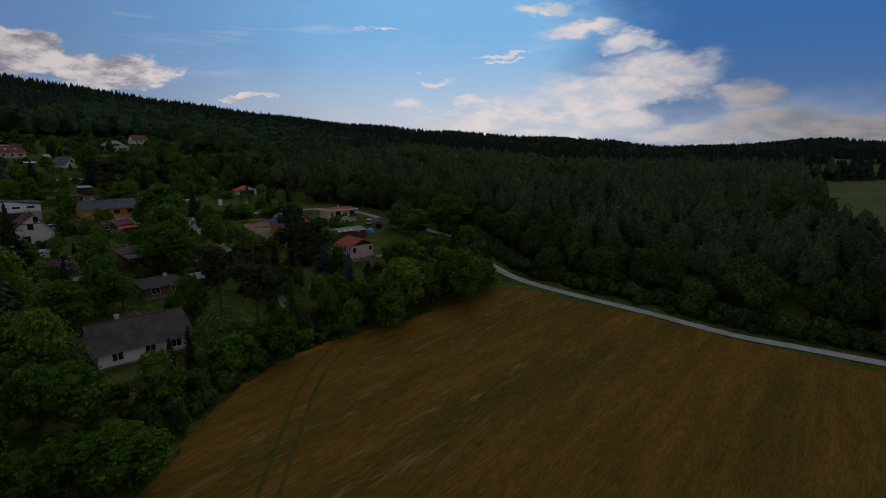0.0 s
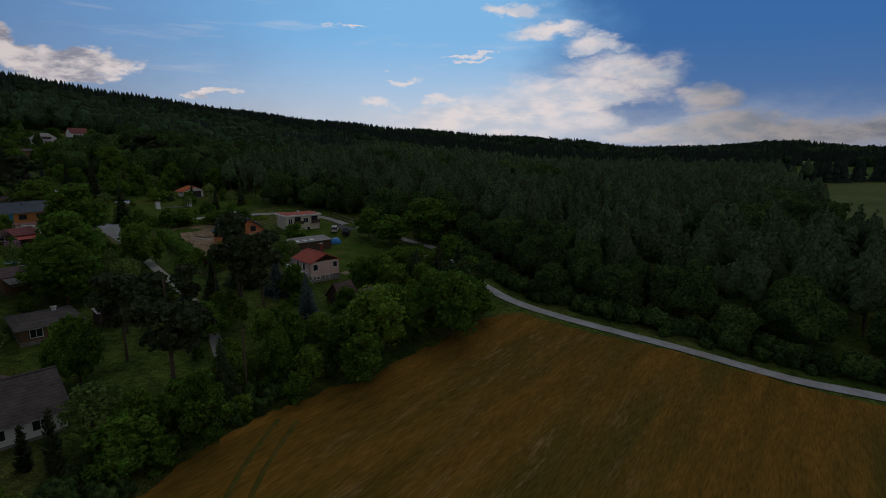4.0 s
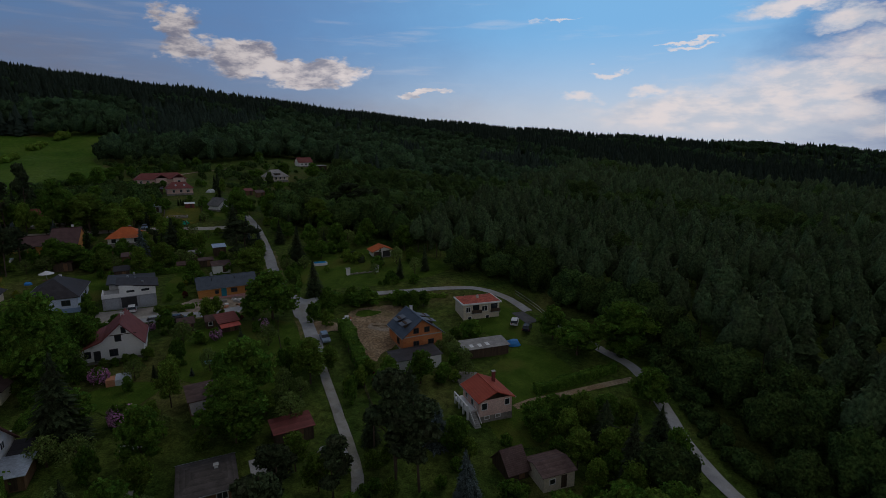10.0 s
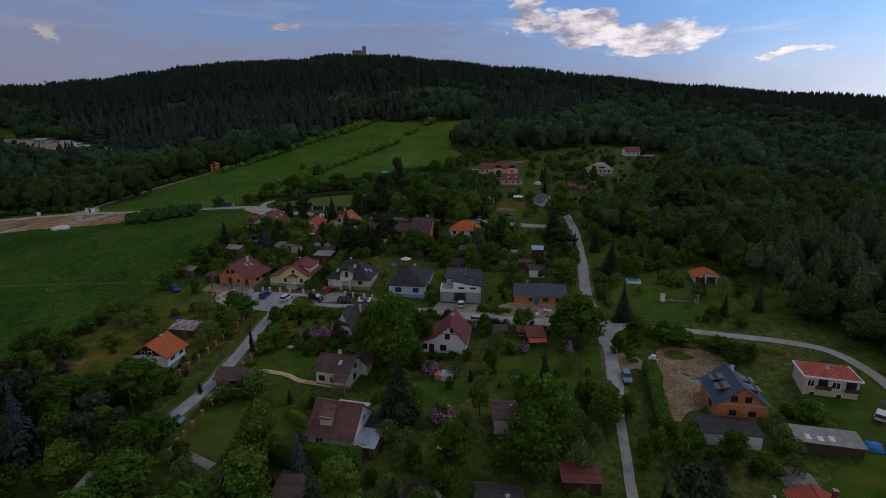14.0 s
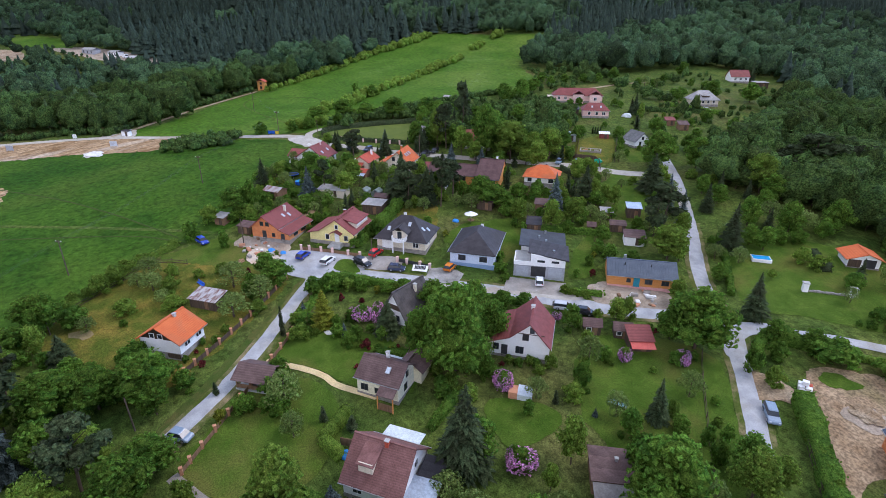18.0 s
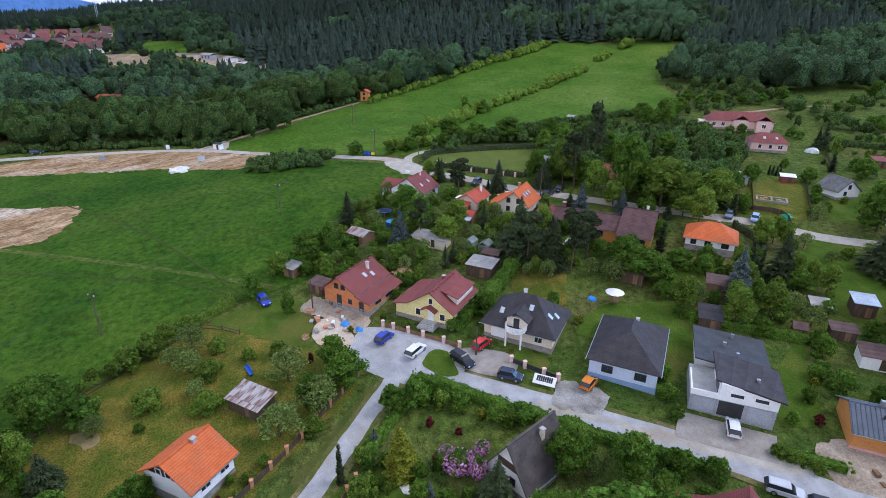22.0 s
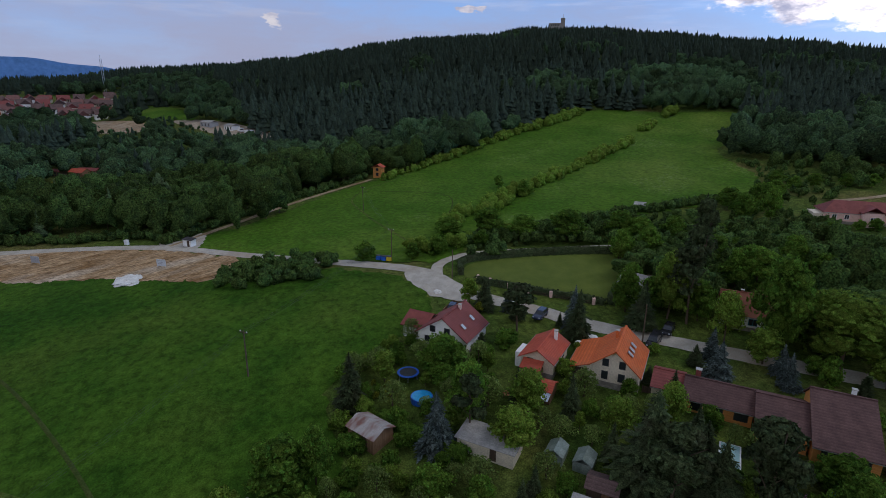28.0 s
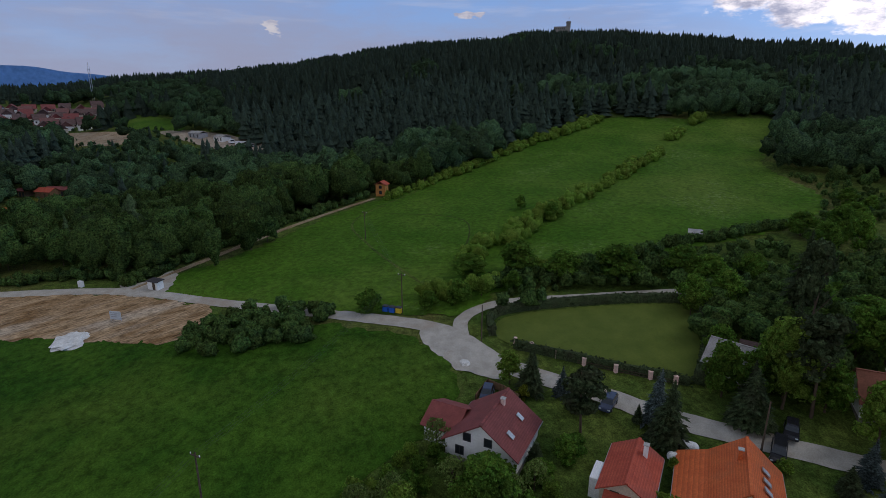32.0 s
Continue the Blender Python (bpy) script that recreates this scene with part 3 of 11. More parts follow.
# ---- houses ----
def box_into(bm, x0, x1, y0, y1, z0, z1):
    v = [bm.verts.new(p) for p in ((x0, y0, z0), (x1, y0, z0), (x1, y1, z0), (x0, y1, z0), (x0, y0, z1), (x1, y0, z1), (x1, y1, z1), (x0, y1, z1))]
    for f in ((3, 2, 1, 0), (4, 5, 6, 7), (0, 1, 5, 4), (1, 2, 6, 5), (2, 3, 7, 6), (3, 0, 4, 7)):
        bm.faces.new([v[i] for i in f])


def slab(bm, quad, thick):
    """A sheet of the given outline, thick downwards along its normal."""
    top = [Vector(p) for p in quad]
    n = (top[1] - top[0]).cross(top[2] - top[0]).normalized()
    if n.z < 0:
        top.reverse()
        n = -n
    a = [bm.verts.new(p) for p in top]
    b = [bm.verts.new(p - n * thick) for p in top]
    bm.faces.new(a)
    bm.faces.new(b[::-1])
    k = len(a)
    for i in range(k):
        bm.faces.new((a[i], b[i], b[(i + 1) % k], a[(i + 1) % k]))


def house(name, label, x, y, w, d, rot, eave, rise, wall, roof, ridge="x", over=0.5, hip=0.0, plinth=0.4, category="house", base=None):
    """Walls with gables, roof slabs with thickness, plinth. Local x runs along the front, -y faces the village street. hip: how far the ridge ends draw in."""
    z = height(x, y) if base is None else base
    root = tagged(new(name), label, category)
    root.matrix_world = pose(x, y, z, 0, 0, rot)
    a, b = (w / 2, d / 2) if ridge == "x" else (d / 2, w / 2)
    turn = (lambda p: p) if ridge == "x" else (lambda p: (p[1], -p[0], p[2]))
    # walls: the ridge runs along u, the slopes fall along v
    bm = bmesh.new()
    lo = [bm.verts.new(turn(p)) for p in ((-a, -b, -1.2), (a, -b, -1.2), (a, b, -1.2), (-a, b, -1.2))]
    hi = [bm.verts.new(turn(p)) for p in ((-a, -b, eave), (a, -b, eave), (a, b, eave), (-a, b, eave))]
    for i in range(4):
        bm.faces.new((lo[i], lo[(i + 1) % 4], hi[(i + 1) % 4], hi[i]))
    bm.faces.new(lo[::-1])
    inset = 0.06
    if hip <= 0:
        r0, r1 = bm.verts.new(turn((-a, 0, eave + rise - inset))), bm.verts.new(turn((a, 0, eave + rise - inset)))
        bm.faces.new((hi[0], hi[1], r1, r0))
        bm.faces.new((hi[2], hi[3], r0, r1))
        bm.faces.new((hi[3], hi[0], r0))
        bm.faces.new((hi[1], hi[2], r1))
    else:
        bm.faces.new(hi)
    bmesh.ops.recalc_face_normals(bm, faces=bm.faces)
    part("wall", bm, wall, root)
    if plinth:
        bm = bmesh.new()
        box_into(bm, -w / 2 - 0.04, w / 2 + 0.04, -d / 2 - 0.04, d / 2 + 0.04, -1.3, plinth)
        part("plinth", bm, STONE, root)
    drop = over * rise / b
    e, k = eave - drop + 0.12, eave + rise + 0.12
    A, B = a + over * 0.8, b + over
    t = 0.16
    if hip <= 0:
        for s in (-1, 1):
            bm = bmesh.new()
            slab(bm, [turn(p) for p in ((-A, s * B, e), (A, s * B, e), (A, 0, k), (-A, 0, k))], t)
            part("roof_slope", bm, roof, root)
        bm = bmesh.new()
        slab(bm, [turn(p) for p in ((-A, -0.16, k + 0.03), (A, -0.16, k + 0.03), (A, 0.16, k + 0.03), (-A, 0.16, k + 0.03))], 0.1)
        part("ridge_cap", bm, roof, root)
    else:
        A = a + over
        h = min(hip, A - 0.01)
        quads = [((-A, -B, e), (A, -B, e), (A - h, 0, k), (-A + h, 0, k)), ((A, B, e), (-A, B, e), (-A + h, 0, k), (A - h, 0, k)),
                 ((A, -B, e), (A, B, e), (A - h, 0, k)), ((-A, B, e), (-A, -B, e), (-A + h, 0, k))]
        for q in quads:
            bm = bmesh.new()
            slab(bm, [turn(p) for p in q], t)
            part("roof_slope", bm, roof, root)
    for s in (-1, 1):  # gutters
        bm = bmesh.new()
        p, q = turn((-A, s * (B + 0.05), e - 0.02)), turn((A, s * (B + 0.05), e - 0.02))
        x0, x1, y0, y1 = min(p[0], q[0]) - 0.05, max(p[0], q[0]) + 0.05, min(p[1], q[1]) - 0.05, max(p[1], q[1]) + 0.05
        box_into(bm, x0, x1, y0, y1, e - 0.12, e - 0.03)
        part("gutter", bm, METAL, root)
    return root


def opening(root, side, u, z, wide, high, w, d, frame_mat=WHITE, kind="window"):
    """A window or door in a wall. side: front, back, left, right; u: along the wall as seen from outside, from its middle; z: sill height."""
    holder = new(kind)
    holder.parent = root
    turn = {"front": pose(u, -d / 2, z), "back": pose(-u, d / 2, z, 0, 0, 180), "right": pose(w / 2, u, z, 0, 0, 90), "left": pose(-w / 2, -u, z, 0, 0, -90)}[side]
    holder.matrix_local = turn
    f = 0.09
    bm = bmesh.new()
    for x0, x1, z0, z1 in ((-wide / 2 - f, -wide / 2, -f, high + f), (wide / 2, wide / 2 + f, -f, high + f), (-wide / 2, wide / 2, high, high + f), (-wide / 2, wide / 2, -f, 0)):
        box_into(bm, x0, x1, -0.07, 0.05, z0, z1)
    if kind == "window" and wide > 0.9:
        box_into(bm, -0.04, 0.04, -0.06, 0.05, 0, high)
    part("window_frame" if kind == "window" else "door_frame", bm, frame_mat, holder)
    bm = bmesh.new()
    box_into(bm, -wide / 2, wide / 2, -0.02, 0.05, 0, high)
    part("pane" if kind == "window" else "door_leaf", bm, GLASS if kind == "window" else frame_mat, holder)
    return holder


def chimney(root, x, y, z0, z1, material=PLASTER_C, s=0.5):
    bm = bmesh.new()
    box_into(bm, x - s / 2, x + s / 2, y - s / 2, y + s / 2, z0, z1)
    ch = part("chimney", bm, material, root)
    bm = bmesh.new()
    box_into(bm, x - s / 2 - 0.08, x + s / 2 + 0.08, y - s / 2 - 0.08, y + s / 2 + 0.08, z1, z1 + 0.1)
    part("chimney_cap", bm, CONCRETE, ch)


# ---- plants ----
def cube_ball(n):
    """Quads of a cube blown up to a ball, n by n a side."""
    verts, quads, at = [], [], {}
    for ax in range(3):
        for s in (-1, 1):
            for i in range(n):
                for j in range(n):
                    ids = []
                    for a, b in ((i, j), (i + 1, j), (i + 1, j + 1), (i, j + 1)):
                        p = [0, 0, 0]
                        p[ax], p[(ax + 1) % 3], p[(ax + 2) % 3] = s, -1 + 2 * a / n, -1 + 2 * b / n
                        key = tuple(round(c, 4) for c in p)
                        if key not in at:
                            at[key] = len(verts)
                            verts.append(Vector(p).normalized())
                        ids.append(at[key])
                    quads.append(ids if s > 0 else ids[::-1])
    return np.array(verts), np.array(quads)


def post(r0, r1, z0, z1, lean=(0, 0), sides=5):
    v, q = [], []
    for z, r, k in ((z0, r0, 0), (z1, r1, 1)):
        for i in range(sides):
            a = 2 * math.pi * i / sides
            v.append((r * math.cos(a) + lean[0] * k, r * math.sin(a) + lean[1] * k, z))
    for i in range(sides):
        j = (i + 1) % sides
        q.append((i, j, sides + j, sides + i))
    return np.array(v), np.array(q)


def join(parts):
    vs, qs, n = [], [], 0
    for v, q in parts:
        vs.append(v)
        qs.append(q + n)
        n += len(v)
    return np.concatenate(vs), np.concatenate(qs)


def leaf_cards(rng, centres, radii, count, size, flat=0.9):
    """Small bent leaf clumps scattered over the skin of several balls."""
    w = radii ** 2 / (radii ** 2).sum()
    pick = rng.choice(len(radii), count, p=w)
    d = rng.normal(size=(count, 3))
    d[:, 2] = d[:, 2] * 0.8 + 0.25
    d /= np.linalg.norm(d, axis=1)[:, None]
    pos = centres[pick] + d * radii[pick][:, None] * rng.uniform(0.82, 1.1, (count, 1)) * np.array([1, 1, flat])
    nrm = d + rng.normal(size=(count, 3)) * 0.55
    nrm /= np.linalg.norm(nrm, axis=1)[:, None]
    side = np.cross(nrm, rng.normal(size=(count, 3)))
    side /= np.linalg.norm(side, axis=1)[:, None]
    fore = np.cross(nrm, side)
    s = size * rng.uniform(0.6, 1.35, (count, 1))
    c = [pos + side * s * 0.9 - nrm * s * 0.25, pos + fore * s + nrm * s * 0.1, pos - side * s * 0.9 - nrm * s * 0.3, pos - fore * s * 0.8]
    v = np.stack(c, 1).reshape(-1, 3)
    return v, np.arange(count * 4).reshape(-1, 4)


def broadleaf(seed, cards, size, core=1, spread=0.36, low=0.22, blobs=9):
    """A crown of unit height over a unit-high tree: several uneven masses of leaf clumps round dark cores."""
    rng = np.random.default_rng(seed)
    centres, radii = [], []
    for i in range(blobs):
        z = low + 0.14 + (0.8 - low) * (i + 0.5) / blobs + rng.uniform(-0.05, 0.05)
        wide = spread * math.sin(math.pi * min(1, max(0.12, (z - low + 0.12) / (1.1 - low)))) ** 0.7
        a = i * 2.4 + rng.uniform(-0.5, 0.5)
        r = rng.uniform(0.13, 0.2)
        k = max(0, wide - r * 0.75) * rng.uniform(0.6, 1.1)
        centres.append((k * math.cos(a), k * math.sin(a), min(z, 1 - r * 0.8)))
        radii.append(r)
    centres.append((0, 0, 0.55 + low * 0.3))
    radii.append(spread * 0.72)
    centres, radii = np.array(centres), np.array(radii)
    bv, bq = cube_ball(max(1, core))
    parts = [(bv * r * (0.7, 0.7, 0.66) + c, bq) for c, r in zip(centres, radii)] if core else []
    parts.append(leaf_cards(rng, centres, radii, cards, size))
    return join(parts)


def conifer(seed, tiers, arms, radius=0.2, low=0.08, droop=0.05, power=0.85, core=6, slim=1.0):
    """Tiers of drooping boughs round a slim dark cone, one unit high."""
    rng = np.random.default_rng(seed)
    v, q = [], []
    for i in range(tiers):
        z = low + (0.97 - low) * i / tiers
        r = radius * (1 - (z - low) / (1 - low)) ** power + 0.012
        for j in range(arms):
            a = 2 * math.pi * (j + 0.5 * (i % 2)) / arms + rng.uniform(-0.3, 0.3)
            k = r * rng.uniform(0.55, 1.28)
            ca, sa = math.cos(a), math.sin(a)
            half = k * slim * rng.uniform(0.3, 0.46)
            zt = z - droop * rng.uniform(0.5, 1.5) * k / radius
            n = len(v)
            mid, zm = k * 0.55, z + 0.012
            v += [(0.0, 0.0, z + 0.045), (mid * ca - half * sa, mid * sa + half * ca, zm - 0.02), (k * ca, k * sa, zt), (mid * ca + half * sa, mid * sa - half * ca, zm - 0.02)]
            q.append((n, n + 1, n + 2, n + 3))
    cone, cq = post(radius * 0.62, 0.004, low - 0.01, 0.99, sides=core)
    return join([(np.array(v), np.array(q)), (cone, cq)])


def lumpy(seed, n, lumps, spread=0.36, low=0.12, cards=0, size=0.03, taper=0.0):
    """A closed, bumpy crown of unit height, its skin heaved up in lumps, with leaf clumps sticking out of it."""
    rng = np.random.default_rng(seed)
    heads = rng.normal(size=(lumps, 3))
    heads[:, 2] = heads[:, 2] * 0.8 + 0.35
    heads /= np.linalg.norm(heads, axis=1)[:, None]
    rise = rng.uniform(0.22, 0.56, lumps)
    sharp = rng.uniform(9, 26, lumps)
    middle, half = (1 + low) / 2, (1 - low) / 2

    def skin(d):
        r = 0.56 + (rise * np.exp(sharp * (d @ heads.T - 1))).max(axis=1)
        p = d * r[:, None] * np.array([spread, spread, half]) * 1.06
        p[:, :2] *= (1 - taper * np.clip(p[:, 2] / half, -0.6, 1))[:, None]
        return p + np.array([0, 0, middle])

    bv, bq = cube_ball(n)
    bv = bv + rng.normal(size=bv.shape) * 0.22 / n
    bv /= np.linalg.norm(bv, axis=1)[:, None]
    bq = bq[bv[bq].mean(axis=1)[:, 2] > -0.8]
    parts = [(skin(bv), bq)]
    if cards:
        d = rng.normal(size=(cards, 3))
        d[:, 2] = d[:, 2] * 0.8 + 0.3
        d /= np.linalg.norm(d, axis=1)[:, None]
        pos = skin(d)
        nrm = d + rng.normal(size=(cards, 3)) * 0.5
        nrm /= np.linalg.norm(nrm, axis=1)[:, None]
        side = np.cross(nrm, rng.normal(size=(cards, 3)))
        side /= np.linalg.norm(side, axis=1)[:, None]
        fore = np.cross(nrm, side)
        k = size * rng.uniform(0.6, 1.4, (cards, 1))
        pos = pos + d * k * rng.uniform(-0.2, 0.9, (cards, 1))
        v = np.stack([pos + side * k, pos + fore * k + nrm * k * 0.4, pos - side * k, pos - fore * k], 1).reshape(-1, 3)
        parts.append((v, np.arange(cards * 4).reshape(-1, 4)))
    return join(parts)


def spire(seed, tiers, sides, radius=0.2, low=0.1, power=0.9, ragged=0.45, arms=0):
    """Stacked skirts of uneven boughs, one unit high: a forest conifer seen from afar."""
    rng = np.random.default_rng(seed)
    parts = []
    for i in range(tiers):
        u = i / tiers
        z = low + (0.94 - low) * u
        top = min(1.0, z + (1 - low) / tiers * rng.uniform(1.3, 1.8)) if i < tiers - 1 else 1.0
        r = radius * (1 - u) ** power + 0.02
        v, q = post(1.0, 0.04, 0.0, 1.0, sides=sides)
        reach = rng.uniform(1 - ragged, 1 + ragged, sides)
        turn = rng.uniform(0, 6.3)
        c, sn = math.cos(turn), math.sin(turn)
        k = np.concatenate([reach, np.ones(sides)]) * r
        x, y = v[:, 0] * k, v[:, 1] * k
        zz = z + (top - z) * v[:, 2] - np.concatenate([rng.uniform(0, 0.05, sides), np.zeros(sides)])
        parts.append((np.stack([x * c - y * sn, x * sn + y * c, zz], 1), q))
    for i in range(arms):
        u = rng.uniform(0, 0.92)
        z, a = low + (1 - low) * u, rng.uniform(0, 6.3)
        k = radius * (1 - u) ** power * rng.uniform(0.8, 1.5) + 0.02
        ca, sa, w = math.cos(a), math.sin(a), k * 0.3
        parts.append((np.array([(0, 0, z + 0.04), (k * 0.6 * ca - w * sa, k * 0.6 * sa + w * ca, z), (k * ca, k * sa, z - 0.03), (k * 0.6 * ca + w * sa, k * 0.6 * sa - w * ca, z)]), np.array([(0, 1, 2, 3)])))
    return join(parts)


def fir(seed, tiers, arms, radius=0.2, low=0.07, power=0.85, droop=0.06):
    """A garden conifer: whorls of boughs, each a drooping spray with two side sprays."""
    rng = np.random.default_rng(seed)
    v, q = [], []

    def spray(x0, y0, z0, a, k, wide, fall):
        ca, sa, n = math.cos(a), math.sin(a), len(v)
        v.extend([(x0, y0, z0), (x0 + k * 0.5 * ca - wide * sa, y0 + k * 0.5 * sa + wide * ca, z0 - fall * 0.35), (x0 + k * ca, y0 + k * sa, z0 - fall), (x0 + k * 0.5 * ca + wide * sa, y0 + k * 0.5 * sa - wide * ca, z0 - fall * 0.35)])
        q.append((n, n + 1, n + 2, n + 3))

    for i in range(tiers):
        u = (i + rng.uniform(-0.4, 0.4)) / tiers
        z = low + (0.96 - low) * max(0.0, u)
        r = radius * (1 - max(0.0, u)) ** power + 0.012
        n_arms = max(5, int(arms * (1 - 0.55 * u)))
        for j in range(n_arms):
            a = 2 * math.pi * (j + 0.5 * (i % 2)) / n_arms + rng.uniform(-0.25, 0.25)
            k = r * rng.uniform(0.6, 1.25)
            fall = droop * k / radius * rng.uniform(0.5, 1.4)
            spray(0.0, 0.0, z + 0.02, a, k, k * 0.16, fall)
            for s in (-1, 1):
                b = rng.uniform(0.35, 0.6)
                spray(k * b * math.cos(a), k * b * math.sin(a), z + 0.015 - fall * b * 0.8, a + s * rng.uniform(0.5, 0.8), k * 0.48, k * 0.11, fall * 0.7 + 0.008)
    cone, cq = post(radius * 0.55, 0.004, low, 0.97, sides=6)
    return join([(np.array(v), np.array(q)), (cone, cq)])


def pine(seed, cards, size):
    """High thin crown of flat needle masses on a bare trunk."""
    rng = np.random.default_rng(seed)
    n = 8
    centres = np.array([(rng.uniform(-0.14, 0.14), rng.uniform(-0.14, 0.14), 0.42 + 0.52 * i / n) for i in range(n)])
    radii = rng.uniform(0.08, 0.14, n)
    bv, bq = cube_ball(1)
    return join([(bv * r * (0.9, 0.9, 0.6) + c, bq) for c, r in zip(centres, radii)] + [leaf_cards(rng, centres, radii, cards, size, 0.6)])


def quad_mesh(name, v, q, material):
    me = bpy.data.meshes.new(name)
    me.vertices.add(len(v))
    me.vertices.foreach_set("co", np.ascontiguousarray(v, dtype=np.float32).ravel())
    me.loops.add(len(q) * 4)
    me.loops.foreach_set("vertex_index", np.ascontiguousarray(q, dtype=np.int32).ravel())
    me.polygons.add(len(q))
    me.polygons.foreach_set("loop_start", np.arange(0, len(q) * 4, 4, dtype=np.int32))
    me.update(calc_edges=True)
    for m in material if isinstance(material, list) else [material]:
        me.materials.append(m)
    return me


def trunk_of(h, lean=0.02, thick=0.018, top=0.75, limbs=4, seed=0):
    rng = np.random.default_rng(seed)
    parts = [post(thick, thick * 0.35, -0.03, top, (lean, lean * 0.5), 6)]
    for i in range(limbs):
        z = 0.3 + 0.1 * i
        a = i * 2.2 + rng.uniform(0, 1)
        v, q = post(thick * 0.5, thick * 0.2, 0, 0.22, (0.16 * math.cos(a), 0.16 * math.sin(a)), 4)
        parts.append((v + np.array((0, 0, z)), q))
    return join(parts)


PLANTS = {}


def plant_kind(key, crown, leaf, trunk=None, bloom=None):
    meshes = [("crown", quad_mesh("crown", *crown, leaf))]
    if trunk is not None:
        meshes.append(("trunk", quad_mesh("trunk", *trunk, BARK)))
    if bloom is not None:
        meshes.append(("blossom", quad_mesh("blossom", *bloom[0], bloom[1])))
    PLANTS.setdefault(key, []).append(meshes)


def plant(key, x, y, tall, wide=1.0, name="tree", label="", category="tree", group="", variant=None, sink=0.0):
    """One plant of that kind on the ground; wide stretches its girth."""
    kinds = PLANTS[key]
    rng = random.Random(int(x * 31 + y * 17 + tall * 7))
    meshes = kinds[rng.randrange(len(kinds)) if variant is None else variant]
    root = tagged(new(name), label, category, group)
    root.matrix_world = pose(x, y, height(x, y) - sink, rng.uniform(-2, 2), rng.uniform(-2, 2), rng.uniform(0, 360)) @ Matrix.Diagonal((tall * wide, tall * wide, tall, 1))
    for part_name, me in meshes:
        new(part_name, me).parent = root
    return root


for k in range(4):
    plant_kind("broad", broadleaf(10 + k, 1250, 0.031, 2, 0.38, low=0.06, blobs=12), LEAF, trunk_of(1, seed=k))
    plant_kind("light", broadleaf(20 + k, 1000, 0.03, 2, 0.32, 0.12, 11), LEAF_LIGHT, trunk_of(1, seed=k))
    plant_kind("fruit", broadleaf(30 + k, 900, 0.032, 0, 0.46, 0.12, 10), LEAF_FRUIT, trunk_of(1, thick=0.03, seed=k))
    plant_kind("spruce", fir(40 + k, 26, 12, 0.2), NEEDLE, post(0.015, 0.004, -0.03, 0.9))
    plant_kind("blue", fir(50 + k, 24, 12, 0.25, 0.03), SPRUCE, post(0.015, 0.004, -0.03, 0.9))
    plant_kind("pine", pine(60 + k, 1100, 0.024), NEEDLE, trunk_of(1, thick=0.014, top=0.92, seed=k))
    plant_kind("bush", broadleaf(70 + k, 520, 0.056, 2, 0.54, -0.14, 9), LEAF)
    plant_kind("shrub", broadleaf(80 + k, 520, 0.054, 2, 0.54, -0.14, 9), LEAF_LIGHT)

MEADOW_CLEAR = MEADOW_TOP
SCRUB = [(-302, 205), (-292, 224), (-262, 246), (-236, 190), (-230, 120), (-230, 60), (-240, 58), (-247, 80), (-252, 104), (-256, 146), (-262, 182), (-278, 200)]
VILLAGE = [(-30, -45), (-23, 10), (-15, 30), (-4, 50), (2, 62), (1, 78), (-0.5, 90), (-2.5, 101), (-12, 110), (-28, 121), (-40, 136), (-62, 148), (-95, 166), (-140, 178), (-160, 235), (-205, 320), (-250, 322), (-262, 240), (-248, 190), (-240, 120), (-236, 62), (-274, 2), (-296, -20), (-300, -100), (-250, -160), (-30, -160)]
ESTATE = [(-604, -118), (-640, -108), (-745, -136), (-790, -300), (-640, -260), (-612, -190)]
SPORTS = [(-600, -126), (-556, -78), (-512, -70), (-534, -108)]
HUT = (-352.0, 66.0)
STRIP = [(-650, -96), (-574, -46), (-540, -42), (-577, -80)]
HOLLOW = [(-372, -75), (-371, -48), (-392, -52), (-404, -60), (-402, -72), (-388, -78)]
# low growth in front of the clearings, towards the village
OUTLOOK = [[(-534, -108), (-512, -70), (-480, -62), (-496, -98)], [(-577, -80), (-540, -42), (-516, -40), (-540, -76)], [(-541, -52), (-479, -8), (-462, 22), (-440, 16), (-456, -16), (-510, -52)], [(-372, -75), (-371, -48), (-352, -44), (-354, -70)], [(-612, -190), (-604, -118), (-574, -112), (-584, -180)]]
STORES = [(-541, -54), (-532, -24), (-470, 25), (-462, 8), (-479, -8)]
FAR_CROP = [(100, 84), (112, 128), (131, 167), (153, 210), (180, 268), (222, 340), (250, 384), (330, 400), (520, 380), (520, 100), (260, 90)]
FAR_CROP_2 = [(270, 424), (298, 490), (340, 560), (400, 600), (480, 560), (460, 430), (330, 418)]
FAR_CROP_3 = [(368, 618), (410, 684), (450, 690), (520, 640), (420, 600)]
FAR_CROP_4 = [(40, 800), (84, 806), (152, 826), (236, 850), (284, 826), (300, 880), (190, 925), (60, 900)]


def wooded(x, y):
    if any(inside(x, y, p) for p in (VILLAGE, MEADOW_CLEAR, SCRUB, FIELD_GRAIN, FAR_CROP, FAR_CROP_2, FAR_CROP_3, FAR_CROP_4, ESTATE, STORES, SPORTS, STRIP, HOLLOW)):
        return False
    if (y < -140 and x > -450) or (x > -26 and y < 40 and near_lane(x, y, LANE_F) > 60):
        return False
    if math.hypot(x - HUT[0], y - HUT[1]) < 9:
        return False
    return min(near_lane(x, y, LANE_F) - 4.6, near_lane(x, y, LANE_D) - 3.5, near_lane(x, y, LANE_E) - 9.0, near_lane(x, y, TRACK_M) - 5.0) > 0


